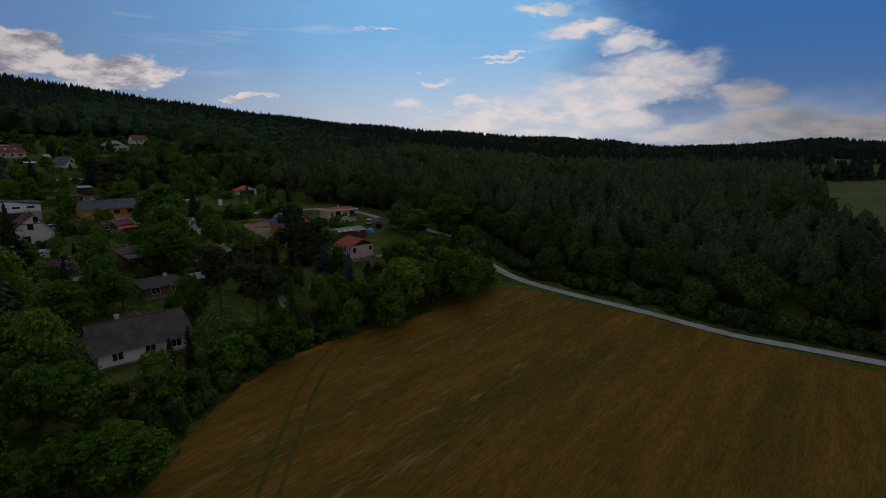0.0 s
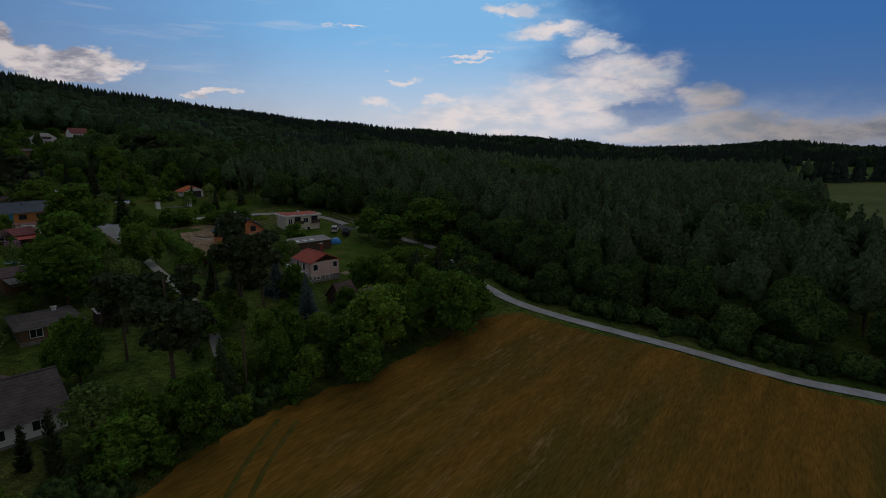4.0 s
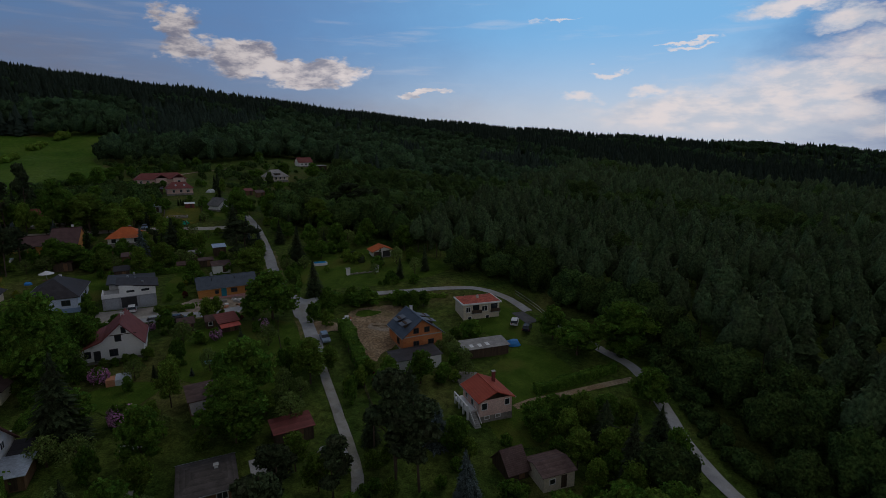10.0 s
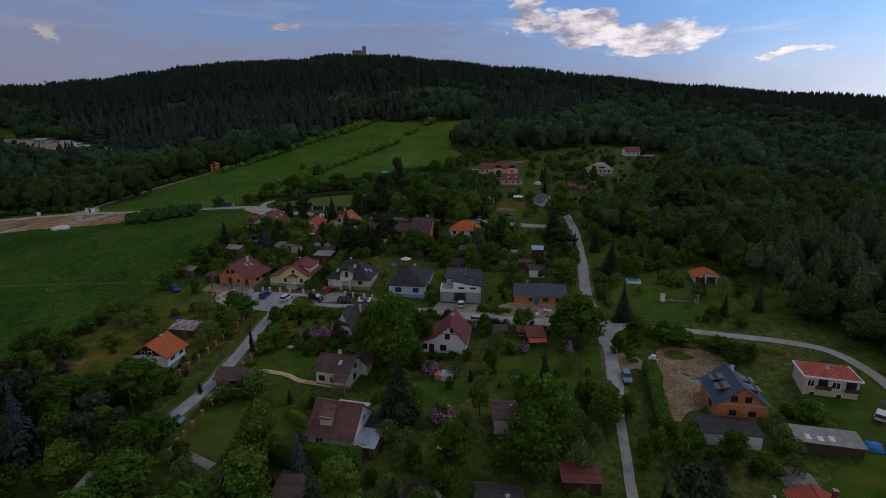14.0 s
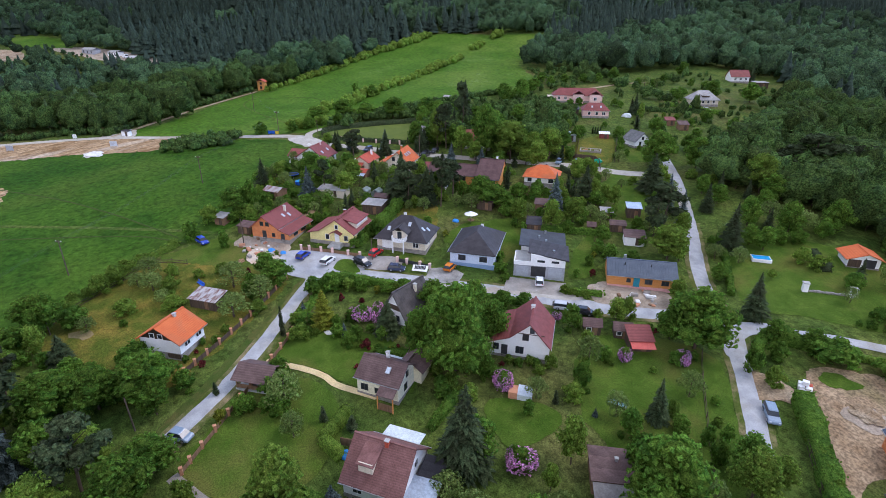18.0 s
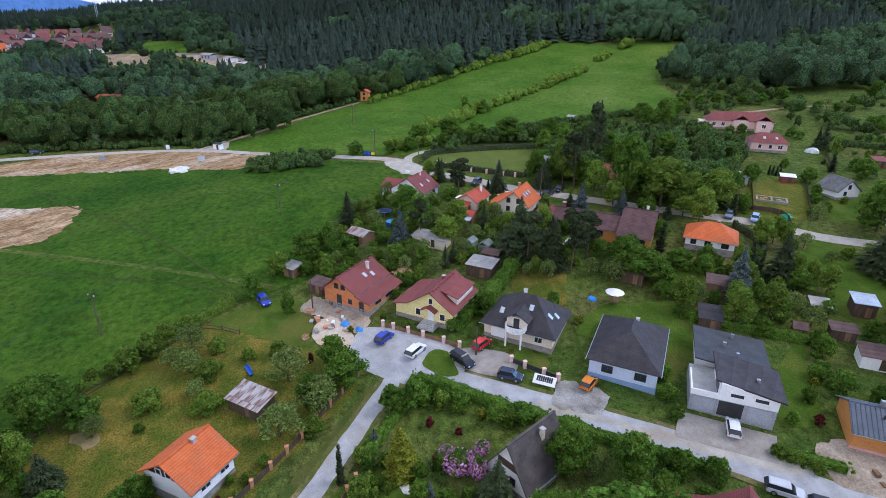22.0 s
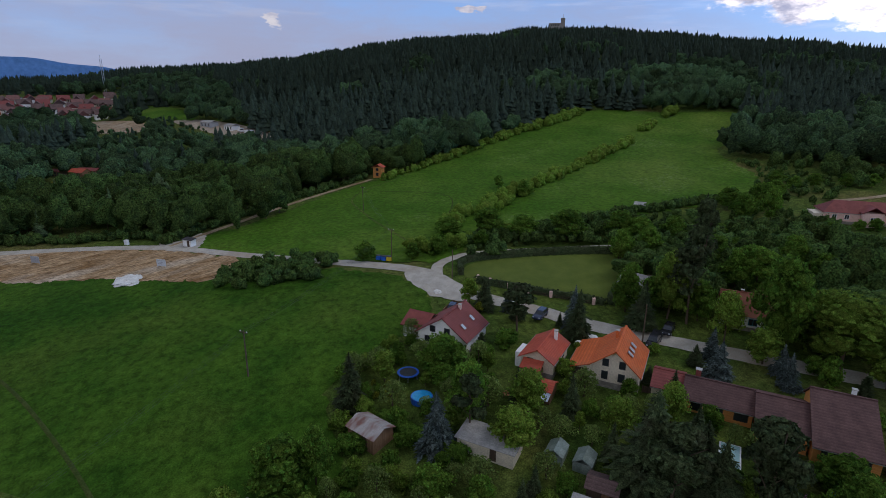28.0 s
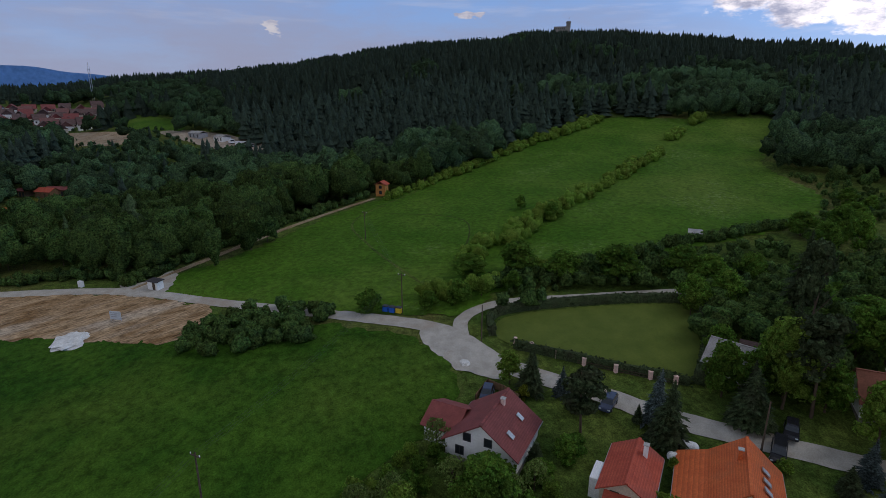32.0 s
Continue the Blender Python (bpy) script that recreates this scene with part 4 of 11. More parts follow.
def near_lane(x, y, pts):
    best = 1e9
    for (ax, ay), (bx, by) in zip(pts, pts[1:]):
        dx, dy = bx - ax, by - ay
        u = min(1, max(0, ((x - ax) * dx + (y - ay) * dy) / (dx * dx + dy * dy)))
        best = min(best, math.hypot(x - ax - u * dx, y - ay - u * dy))
    return best


FOREST_KINDS = {
    "edge_broad": [lumpy(200 + k, 8, 30, 0.42, -0.06, 620, 0.019, 0.1 * k - 0.1) for k in range(5)],
    "near_broad": [lumpy(100 + k, 6, 22, 0.4, 0.02, 190, 0.03, 0.12 * k - 0.2) for k in range(6)],
    "near_conifer": [spire(110 + k, 8, 7, 0.19, 0.1, arms=50) for k in range(4)],
    "near_pine": [lumpy(160 + k, 5, 18, 0.21, 0.14, 90, 0.026, 0.5 + 0.08 * k) for k in range(5)],
    "low_bush": [lumpy(105 + k, 5, 14, 0.6, -0.15, 90, 0.055) for k in range(4)],
    "mid_broad": [lumpy(140 + k, 5, 14, 0.4, 0.02, 26, 0.045, 0.14 * k - 0.25) for k in range(6)],
    "mid_pine": [lumpy(165 + k, 4, 12, 0.24, 0.1, 16, 0.035, 0.5 + 0.08 * k) for k in range(4)],
    "mid_conifer": [spire(150 + k, 6, 6, 0.23, 0.08, ragged=0.35, arms=16) for k in range(5)],
    "far_broad": [lumpy(120 + k, 3, 8, 0.42, 0.04, 6, 0.07, 0.14 * k - 0.2) for k in range(6)],
    "far_conifer": [spire(130 + k, 4, 6, 0.27, 0.04, ragged=0.3, arms=4) for k in range(6)],
}
STEM = post(0.012, 0.006, -0.02, 0.5, sides=4)


def forest(name, spots, label, leaf=None, needles=None):
    """All far trees of one wood in one mesh. spots: x, y, height, kind."""
    rng = np.random.default_rng(5)
    vs, qs, mats, n = [], [], [], 0
    for x, y, tall, kind in spots:
        kinds = FOREST_KINDS[kind]
        v, q = kinds[rng.integers(len(kinds))]
        a, wide = rng.uniform(0, 2 * math.pi), rng.uniform(0.75, 1.4) if "broad" in kind else rng.uniform(0.85, 1.2)
        c, s = math.cos(a) * tall * wide, math.sin(a) * tall * wide
        z = height(x, y) - 0.2
        pieces = [((v, q), 1 if "conifer" in kind or "pine" in kind else 0)]
        if kind in ("near_conifer", "near_pine", "mid_conifer", "edge_broad") or kind == "near_broad" and tall > 7:
            pieces.append((STEM, 2))
        for (vv, qq), m in pieces:
            w = np.empty_like(vv)
            w[:, 0], w[:, 1], w[:, 2] = vv[:, 0] * c - vv[:, 1] * s + x, vv[:, 0] * s + vv[:, 1] * c + y, vv[:, 2] * tall + z
            vs.append(w)
            qs.append(qq + n)
            mats.append(np.full(len(qq), m, dtype=np.int32))
            n += len(vv)
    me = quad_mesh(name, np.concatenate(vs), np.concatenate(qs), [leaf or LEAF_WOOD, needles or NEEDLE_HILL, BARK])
    me.polygons.foreach_set("use_smooth", np.ones(len(me.polygons), dtype=bool))
    me.polygons.foreach_set("material_index", np.concatenate(mats))
    return tagged(new(name, me), label, "forest", kind="stuff")


def plant_forest():
    rng = random.Random(3)
    woods = {"near": [], "mid": [], "far": []}
    r = 40.0
    while r < 1220:
        step = 6.3 if r < 240 else 7.4 if r < 450 else 9.0 if r < 700 else 11.5
        az = -100.0
        while az < 132:
            az += math.degrees(step / r) * rng.uniform(0.4, 1.6)
            q = r + rng.uniform(-1.0, 1.0) * step
            x, y = -80 - q * math.sin(radians(az)), 80 + q * math.cos(radians(az))
            if x > 90 + 0.85 * max(0.0, y) or y < 34 + 0.5 * (x + 144) - 45 and x < -300 or not wooded(x, y):
                continue
            big, _ = crest(az)
            if q > big + 40:
                continue
            patch = noise.noise((x * 0.012, y * 0.012, 3)) + 0.35 * noise.noise((x * 0.06, y * 0.06, 8))
            hill = 0.1 if az > 101 and q < 760 else 0.75 if q > 560 else 0.62 if az > 64 and q > 340 else 0.3 if az > 40 and q > 350 else 0.0
            stand = az < 0 and near_lane(x, y, LANE_F) > 20  # the pine stand behind the field road
            if stand:
                hill = 0.6 if q < 620 else 0.4
            grove = x < -300 and -90 < y < 30 + (x + 300) * 0.3 and x > -620  # leafy gardens before the estate
            dark = patch + hill > 0.3 and not grove
            end = math.hypot(x + 144, y - 34)
            belt = "near" if q < 225 or 150 < end < 235 and x < -260 else "mid" if q < 470 else "far"
            clump = 1 + 0.35 * noise.noise((x * 0.05, y * 0.05, 21))
            tall = rng.uniform(9, 17) * clump if not dark else rng.uniform(13, 20)
            if q > 700:
                tall = rng.uniform(12.5, 17.2)
            if belt == "near" and x < -260:
                tall = rng.uniform(8, 16) * clump
            if grove:
                dark = rng.random() < 0.1
                tall = rng.uniform(5.5, 10) * clump if x < -430 else rng.uniform(7, 14) * clump
            if any(inside(x, y, p) for p in OUTLOOK):
                dark, tall = False, rng.uniform(2.5, 4.5)
            if belt == "near" and az < 40:
                tall *= 0.85
            edge = min(near_lane(x, y, LANE_F), near_lane(x, y, LANE_D))
            if belt == "near" and edge < 20 and x > -60:
                if edge > 7.5:
                    woods["near"].append((x, y, rng.uniform(6.0, 7.5) if edge < 10 else rng.uniform(7, 12), "edge_broad"))
                continue
            kind = "broad" if not dark else "pine" if belt != "far" and (stand and rng.random() < 0.85 or belt == "near" and rng.random() < 0.6) else "conifer"
            woods["near" if stand and belt == "mid" else belt].append((x, y, tall, belt + "_" + kind))
        r += step * 0.86
    for p in curve_through(LANE_F[1:-1], False, 1.5):  # undergrowth between road and trees
        for _ in range(2):
            a, off = rng.uniform(0, 6.3), rng.uniform(3.8, 8.5)
            x, y = p[0] + off * 0.55 + math.cos(a), p[1] + off * 0.83 + math.sin(a)
            gap = near_lane(x, y, LANE_F)
            if gap > 3.0:
                woods["near"].append((x, y, rng.uniform(0.9, 1.3) * min(3.0, gap - 2.0), "low_bush"))
    forest("near_woods", woods["near"], "dense dark green mixed forest beside the village", LEAF_GROVE, PINE_STAND)
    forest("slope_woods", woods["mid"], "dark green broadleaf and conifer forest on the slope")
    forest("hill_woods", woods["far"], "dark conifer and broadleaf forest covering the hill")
    return [len(w) for w in woods.values()]


print("forest", plant_forest())

# ---- pieces that houses share ----
BUILT = []  # x, y, radius of what stands on the ground, so that filling plants keep clear


def gabled(name, label, x, y, rot, profile, depth, wall, roof, plinth=0.4, over=0.5, category="house", base=None, front=0.55):
    """A house whose front (-y) shows the given roofline: points (x, z) from the left eave to the right one. Upright steps in it stay wall."""
    z = height(x, y) if base is None else base
    root = tagged(new(name), label, category)
    root.matrix_world = pose(x, y, z, 0, 0, rot)
    BUILT.append((x, y, max(abs(profile[0][0]), depth / 2) + 1.2))
    bm = bmesh.new()
    ring = [(profile[0][0], -1.3)] + list(profile) + [(profile[-1][0], -1.3)]
    a = [bm.verts.new((px, -depth / 2, pz)) for px, pz in ring]
    b = [bm.verts.new((px, depth / 2, pz)) for px, pz in ring]
    bm.faces.new(a[::-1])
    bm.faces.new(b)
    for i in range(len(ring)):
        j = (i + 1) % len(ring)
        bm.faces.new((a[i], a[j], b[j], b[i]))
    bmesh.ops.recalc_face_normals(bm, faces=bm.faces)
    part("wall", bm, wall, root)
    if plinth:
        bm = bmesh.new()
        box_into(bm, profile[0][0] - 0.05, profile[-1][0] + 0.05, -depth / 2 - 0.05, depth / 2 + 0.05, -1.4, plinth)
        part("plinth", bm, STONE, root)
    segs = [(p, q) for p, q in zip(profile, profile[1:]) if abs(q[0] - p[0]) > 0.05]
    Y = depth / 2 + front
    for i, (p, q) in enumerate(segs):
        p, q = Vector((p[0], p[1])), Vector((q[0], q[1]))
        d = (q - p).normalized()
        left_end = i == 0 or abs(segs[i - 1][1][1] - p.y) > 0.05
        right_end = i == len(segs) - 1 or abs(segs[i + 1][0][1] - q.y) > 0.05
        if left_end and d.y > 0:
            p = p - d * over
        if right_end and d.y < 0:
            q = q + d * over
        lift = 0.14
        bm = bmesh.new()
        slab(bm, [(p.x, -Y, p.y + lift), (q.x, -Y, q.y + lift), (q.x, Y, q.y + lift), (p.x, Y, p.y + lift)], 0.15)
        part("roof_slope", bm, roof, root)
        for end, low in ((p, d.y > 0), (q, d.y < 0)):
            if low and (left_end if end is p else right_end):
                bm = bmesh.new()
                box_into(bm, end.x - 0.07, end.x + 0.07, -Y, Y, end.y - 0.02, end.y + 0.08)
                part("gutter", bm, METAL, root)
    top = max(profile, key=lambda p: p[1])
    bm = bmesh.new()
    slab(bm, [(top[0] - 0.17, -Y - 0.02, top[1] + 0.18), (top[0] + 0.17, -Y - 0.02, top[1] + 0.18), (top[0] + 0.17, Y + 0.02, top[1] + 0.18), (top[0] - 0.17, Y + 0.02, top[1] + 0.18)], 0.12)
    part("ridge_cap", bm, roof, root)
    return root


def block(name, root, material, x0, x1, y0, y1, z0, z1, label="", soft=0.0):
    bm = bmesh.new()
    box_into(bm, x0, x1, y0, y1, z0, z1)
    if soft:
        bmesh.ops.bevel(bm, geom=bm.edges, offset=soft, segments=2, affect="EDGES")
    return part(name, bm, material, root, label)


def tilted(name, root, material, x, y, z, sx, sy, thick, ax=0, ay=0, label=""):
    """A plate laid at an angle, as roof windows and dormer roofs are."""
    bm = bmesh.new()
    box_into(bm, -sx / 2, sx / 2, -sy / 2, sy / 2, 0, thick)
    ob = part(name, bm, material, root, label)
    ob.matrix_local = pose(x, y, z, ax, ay, 0)
    return ob


def skylight(root, x, y, z, ax=0, ay=0):
    ob = tilted("roof_window", root, METAL, x, y, z, 0.74 if not ay else 1.1, 1.1 if not ay else 0.74, 0.12, ax, ay)
    bm = bmesh.new()
    sx, sy = (0.56, 0.88) if not ay else (0.88, 0.56)
    box_into(bm, -sx / 2, sx / 2, -sy / 2, sy / 2, 0.1, 0.135)
    part("pane", bm, PALE_GLASS, ob)


def windows(root, w, d, rows, frame_mat=WHITE):
    for side, u, z, wide, high in rows:
        opening(root, side, u, z, wide, high, w, d, frame_mat)


def door(root, w, d, side, u, z, wide=1.0, high=2.05, material=WOOD_B):
    opening(root, side, u, z, wide, high, w, d, material, "door")


def shed(name, label, x, y, w, d, rot, eave, rise, wall, roof, mono=False, category="shed", over=0.3, with_door=True, pane=False):
    """A small garden building with a boarded door; mono: one slope that falls to the front."""
    prof_depth = d
    z = height(x, y)
    root = tagged(new(name), label, category)
    root.matrix_world = pose(x, y, z, 0, 0, rot)
    BUILT.append((x, y, max(w, d) / 2 + 0.6))
    a, b = w / 2, prof_depth / 2
    bm = bmesh.new()
    lo = [bm.verts.new(p) for p in ((-a, -b, -0.9), (a, -b, -0.9), (a, b, -0.9), (-a, b, -0.9))]
    back = eave + rise if mono else eave
    hi = [bm.verts.new(p) for p in ((-a, -b, eave), (a, -b, eave), (a, b, back), (-a, b, back))]
    for i in range(4):
        bm.faces.new((lo[i], lo[(i + 1) % 4], hi[(i + 1) % 4], hi[i]))
    if mono:
        bm.faces.new(hi)
    else:
        r0, r1 = bm.verts.new((-a, 0, eave + rise)), bm.verts.new((a, 0, eave + rise))
        for f in ((hi[0], hi[1], r1, r0), (hi[2], hi[3], r0, r1), (hi[3], hi[0], r0), (hi[1], hi[2], r1)):
            bm.faces.new(f)
    bmesh.ops.recalc_face_normals(bm, faces=bm.faces)
    part("wall", bm, wall, root)
    A, B = a + over, b + over
    k = rise / (2 * b if mono else b)
    lift = 0.09
    if mono:
        bm = bmesh.new()
        slab(bm, [(-A, -B, eave - over * k + lift), (A, -B, eave - over * k + lift), (A, B, back + over * k + lift), (-A, B, back + over * k + lift)], 0.08)
        part("roof", bm, roof, root)
    else:
        for s in (-1, 1):
            bm = bmesh.new()
            slab(bm, [(-A, s * B, eave - over * k + lift), (A, s * B, eave - over * k + lift), (A, 0, eave + rise + lift), (-A, 0, eave + rise + lift)], 0.08)
            part("roof_slope", bm, roof, root)
    if with_door:
        block("door", root, WOOD_D if wall is not WOOD_D else WOOD_B, -0.45 + a * 0.3, 0.45 + a * 0.3, -b - 0.04, -b + 0.02, 0, min(1.9, eave - 0.1))
    if pane:
        opening(root, "front", -a * 0.45, eave * 0.42, 0.8, 0.7, w, d)
    return root


PALE_GLASS = mat("bright_glass", (0.45, 0.5, 0.56), (0.55, 0.6, 0.66), 0.5, 0.15, 0.0, spec=0.6)
BLUE_DOOR = mat("teal_paint", (0.02, 0.2, 0.28), (0.03, 0.24, 0.33), 0.5, 0.5, 0.0)
POLY = mat("clear_panels", (0.55, 0.6, 0.6), (0.65, 0.7, 0.7), 0.5, 0.25, 0.0)
SHEET = mat("bright_sheet_metal", (0.42, 0.47, 0.55), (0.6, 0.65, 0.72), 0.4, 0.35, 0.1, metal=0.6)
TERRA = mat("terracotta", (0.5, 0.22, 0.12), (0.6, 0.3, 0.18), 0.8, 0.85, 0.2)

# ---- the row of houses behind the village street ----
h = gabled("house", "unfinished orange block house under a maroon tiled roof", -157.0, 35.6, 46, [(-5, 2.9), (-1.6, 5.7), (2.3, 3.2), (2.3, 2.9), (5.1, 2.0)], 10.2, BRICK, T_MAROON)
windows(h, 10.2, 10.2, [("front", -2.1, 3.4, 0.8, 0.9), ("front", -0.6, 3.4, 0.8, 0.9), ("front", 0.9, 0.9, 0.7, 0.8), ("right", -2.2, 0.8, 1.6, 0.8), ("right", 1.5, 0.8, 2.2, 0.8)], DARK)
door(h, 10.2, 10.2, "front", -1.6, 0.1, 0.9, 2.0, DARK)
door(h, 10.2, 10.2, "front", 3.4, 0.1, 0.8, 1.7, DARK)
chimney(h, -0.2, 2.2, 4.6, 6.25)
skylight(h, 0.5, 0.2, 4.45, 0, 32)
skylight(h, 1.0, 2.0, 4.15, 0, 32)
for i in range(11):
    block("snow_guard", h, T_MAROON, -1.75 + 0.02 * i, -1.45 + 0.02 * i, -4.4 + 0.85 * i, -4.2 + 0.85 * i, 5.9, 6.06)

h = gabled("house", "yellow house with maroon roof and a long dormer", -147.6, 48.9, 47, [(-7.0, 2.3), (-4.4, 2.9), (0, 5.9), (4.4, 2.9)], 9.6, PLASTER_Y, T_MAROON)
# a flat dark plate gives the shade inside the open carport
block("carport_void", h, WOOD_D, -7.05, -4.5, -4.75, -4.6, -0.5, 2.3, "dark panel for the shaded inside of the open carport")
windows(h, 8.8, 9.6, [("front", -2.4, 0.9, 0.9, 1.2), ("front", 2.4, 0.9, 0.9, 1.2), ("front", 0.1, 3.6, 0.7, 1.0), ("right", -2.5, 0.9, 0.8, 1.1), ("right", 1.5, 0.9, 0.8, 1.1)])
door(h, 8.8, 9.6, "front", 0.1, 0.5, 1.0, 2.1, WHITE)
for s in (-1, 1):
    tilted("porch_roof", h, T_MAROON, 0.1 + s * 0.75, -5.4, 2.95, 1.7, 1.5, 0.1, 0, s * 28)
for i in range(4):
    block("step", h, CONCRETE, -1.2 - i * 0.1, 1.4 + i * 0.1, -6.0 - i * 0.35, -4.8, -0.5, 0.42 - i * 0.16)
block("dormer", h, PLASTER_C, 0.5, 4.1, -2.4, 4.2, 3.3, 4.7)
tilted("dormer_roof", h, T_MAROON, 2.2, 0.9, 5.05, 4.6, 7.3, 0.14, 0, 13)
for i in range(5):
    block("dormer_window", h, WHITE, 4.08, 4.14, -2.0 + i * 1.25, -1.0 + i * 1.25, 3.75, 4.55)
for s in (-1, 1):
    for i in range(10):
        block("snow_guard", h, T_MAROON, s * 0.35 - 0.15, s * 0.35 + 0.15, -4.2 + 0.9 * i, -4.0 + 0.9 * i, 5.78, 5.95)
chimney(h, -0.5, 1.4, 5.0, 6.35, T_MAROON)

h = house("house", "beige house with anthracite hip roof and round balcony", -137.9, 61.2, 11.8, 9.4, 47, 2.9, 3.9, PLASTER_C, T_DARK, "x", 0.7, 5.2)
BUILT.append((-137.9, 61.2, 7.5))
windows(h, 11.8, 9.4, [("front", 3.6, 0.9, 1.2, 1.2), ("right", -1.5, 0.9, 1.0, 1.2)])
block("garage_door", h, WHITE, -4.6, -2.2, -4.76, -4.68, 0.1, 2.2)
block("balcony_gable", h, PLASTER_C, -1.9, 1.5, -4.9, -1.2, 2.6, 4.7)
for s in (-1, 1):
    tilted("gable_roof", h, T_DARK, -0.2 + s * 1.1, -3.2, 4.95, 2.6, 4.6, 0.12, 0, s * 33)
block("balcony_door", h, GLASS, -0.7, 0.3, -4.95, -4.88, 2.75, 4.5)
bm = bmesh.new()
bmesh.ops.create_cone(bm, cap_ends=True, segments=20, radius1=1.75, radius2=1.75, depth=0.2)
part("balcony_floor", bm, WHITE, h).matrix_local = pose(-0.2, -5.0, 2.6)
for i in range(14):
    a = math.pi * (1 + i / 13)
    x0, y0 = -0.2 + 1.7 * math.cos(a), -5.0 + 1.7 * math.sin(a)
    block("baluster", h, WHITE, x0 - 0.13, x0 + 0.13, y0 - 0.04, y0 + 0.04, 2.7, 3.55)
for s in (-1, 1):
    block("column", h, WHITE, -0.2 + s * 1.3 - 0.12, -0.2 + s * 1.3 + 0.12, -6.25, -6.0, -0.4, 2.5)
skylight(h, -3.4, -3.0, 4.35, 40)
skylight(h, 1.3, -1.8, 5.35, 40)
skylight(h, 4.4, -1.4, 4.3, 0, 40)
skylight(h, 5.1, 0.2, 3.75, 0, 40)
chimney(h, -0.8, 1.0, 5.6, 7.05, PLASTER_W)

h = house("house", "pale blue bungalow with dark grey hip roof", -126.5, 74.0, 9.8, 14.0, 48, 3.4, 3.1, BLUEISH, T_DARK, "y", 0.5, 5.6, 0, base=height(-125.4, 73.0) - 0.4)
block("plinth", h, mat("blue_plinth", (0.22, 0.33, 0.52), (0.26, 0.37, 0.56), 0.6, 0.85, 0.15), -4.95, 4.95, -7.05, 7.05, -1.3, 0.7)
BUILT.append((-125.4, 73.0, 7.5))
windows(h, 9.8, 14.0, [("front", -2.2, 1.4, 1.5, 1.1), ("front", 2.6, 1.4, 1.5, 1.1), ("right", -2.5, 1.4, 1.2, 1.1), ("right", 2.5, 1.4, 1.2, 1.1)], DARK)
chimney(h, 0.5, 2.4, 5.4, 6.55, PLASTER_W)
for i in range(3):
    block("vent_pipe", h, METAL, 2.2 - 0.05, 2.3, -0.6 + i * 1.0, -0.5 + i * 1.0, 4.3, 4.9)

root = tagged(new("modern_house"), "white modern house with grey garages and sloping dark roofs", "house")
root.matrix_world = pose(-117.6, 85.2, height(-114, 83), 0, 0, 52)
BUILT.append((-117.6, 85.2, 10))
h = root
block("garage_level", h, PLASTER_G, -5.4, 5.4, -8.2, -0.5, -1.3, 2.6)
for i, (x0, x1) in enumerate(((-4.9, -2.2), (2.0, 4.8))):
    block("garage_door", h, mat("grey_door" + "ab"[i], (0.36, 0.38, 0.42), (0.4, 0.42, 0.46), 0.7, 0.5, 0.05), x0, x1, -8.27, -8.19, 0.05, 2.25)
# no recess is cut: a dark plate shows the shaded entrance
block("entrance_niche", h, DARK, -1.7, 1.4, -8.26, -8.18, 0.05, 2.4)
bm = bmesh.new()
slab(bm, [(-1.9, -8.35, 5.3), (5.4, -8.35, 4.5), (5.4, -1.6, 4.6), (-1.9, -1.1, 5.35)], 0.1)
for v in list(bm.verts)[4:]:
    v.co.z = 2.6
part("upper_wall", bm, PLASTER_W, h)
block("terrace_parapet", h, PLASTER_W, -5.45, -1.9, -8.35, -8.15, 2.6, 3.5)
block("terrace_parapet", h, PLASTER_W, -5.45, -5.25, -8.15, -3.0, 2.6, 3.5)
block("terrace_floor", h, CONCRETE, -5.25, -1.9, -8.15, -0.5, 2.6, 2.66)
for u in (0.3, 3.3):
    block("slot_window", h, GLASS, u - 0.8, u + 0.8, -8.39, -8.3, 3.5, 4.0)
block("terrace_window", h, GLASS, -1.95, -1.85, -7.0, -4.0, 2.75, 4.2)
bm = bmesh.new()
slab(bm, [(-2.5, -8.0, 5.5), (6.1, -8.9, 4.55), (6.1, -1.2, 4.75), (-2.5, -0.4, 5.6)], 0.25)
part("roof", bm, T_DARK, h)
block("rear_wall", h, PLASTER_W, -4.3, 5.0, 0.2, 8.6, -1.3, 3.6)
bm = bmesh.new()
slab(bm, [(-4.8, -1.0, 4.25), (5.7, -1.8, 3.75), (5.7, 9.2, 3.7), (-4.8, 9.2, 4.3)], 0.25)
part("roof", bm, mat("dark_roof_sheet", (0.042, 0.045, 0.053), (0.066, 0.07, 0.08), 0.5, 0.6, 0.15), h)
for x, y in ((2.9, -5.6), (1.2, 1.8), (-0.4, 4.4), (1.0, 7.5)):
    block("roof_vent", h, METAL, x - 0.22, x + 0.22, y - 0.22, y + 0.22, 3.9 if y > 0 else 4.8, 4.7 if y > 0 else 5.4)
shed("annex_shed", "small dark shed with a felt roof behind the modern house", -130.1, 92.6, 3.4, 4.6, 52, 2.2, 0.4, WOOD_D, T_DARK, True)

h = house("house", "orange timber house with blue grey metal roof", -101.4, 99.6, 13.6, 7.6, 51, 2.7, 2.0, ORANGE_WOOD, T_GREY, "x", 0.45, 0, 0.0)
BUILT.append((-101.4, 99.6, 8))
block("pink_insulation", h, mat("pink_boards", (0.6, 0.3, 0.3), (0.68, 0.38, 0.36), 0.6, 0.8, 0.1), -6.85, 6.85, -3.86, -3.78, -0.9, 0.35)
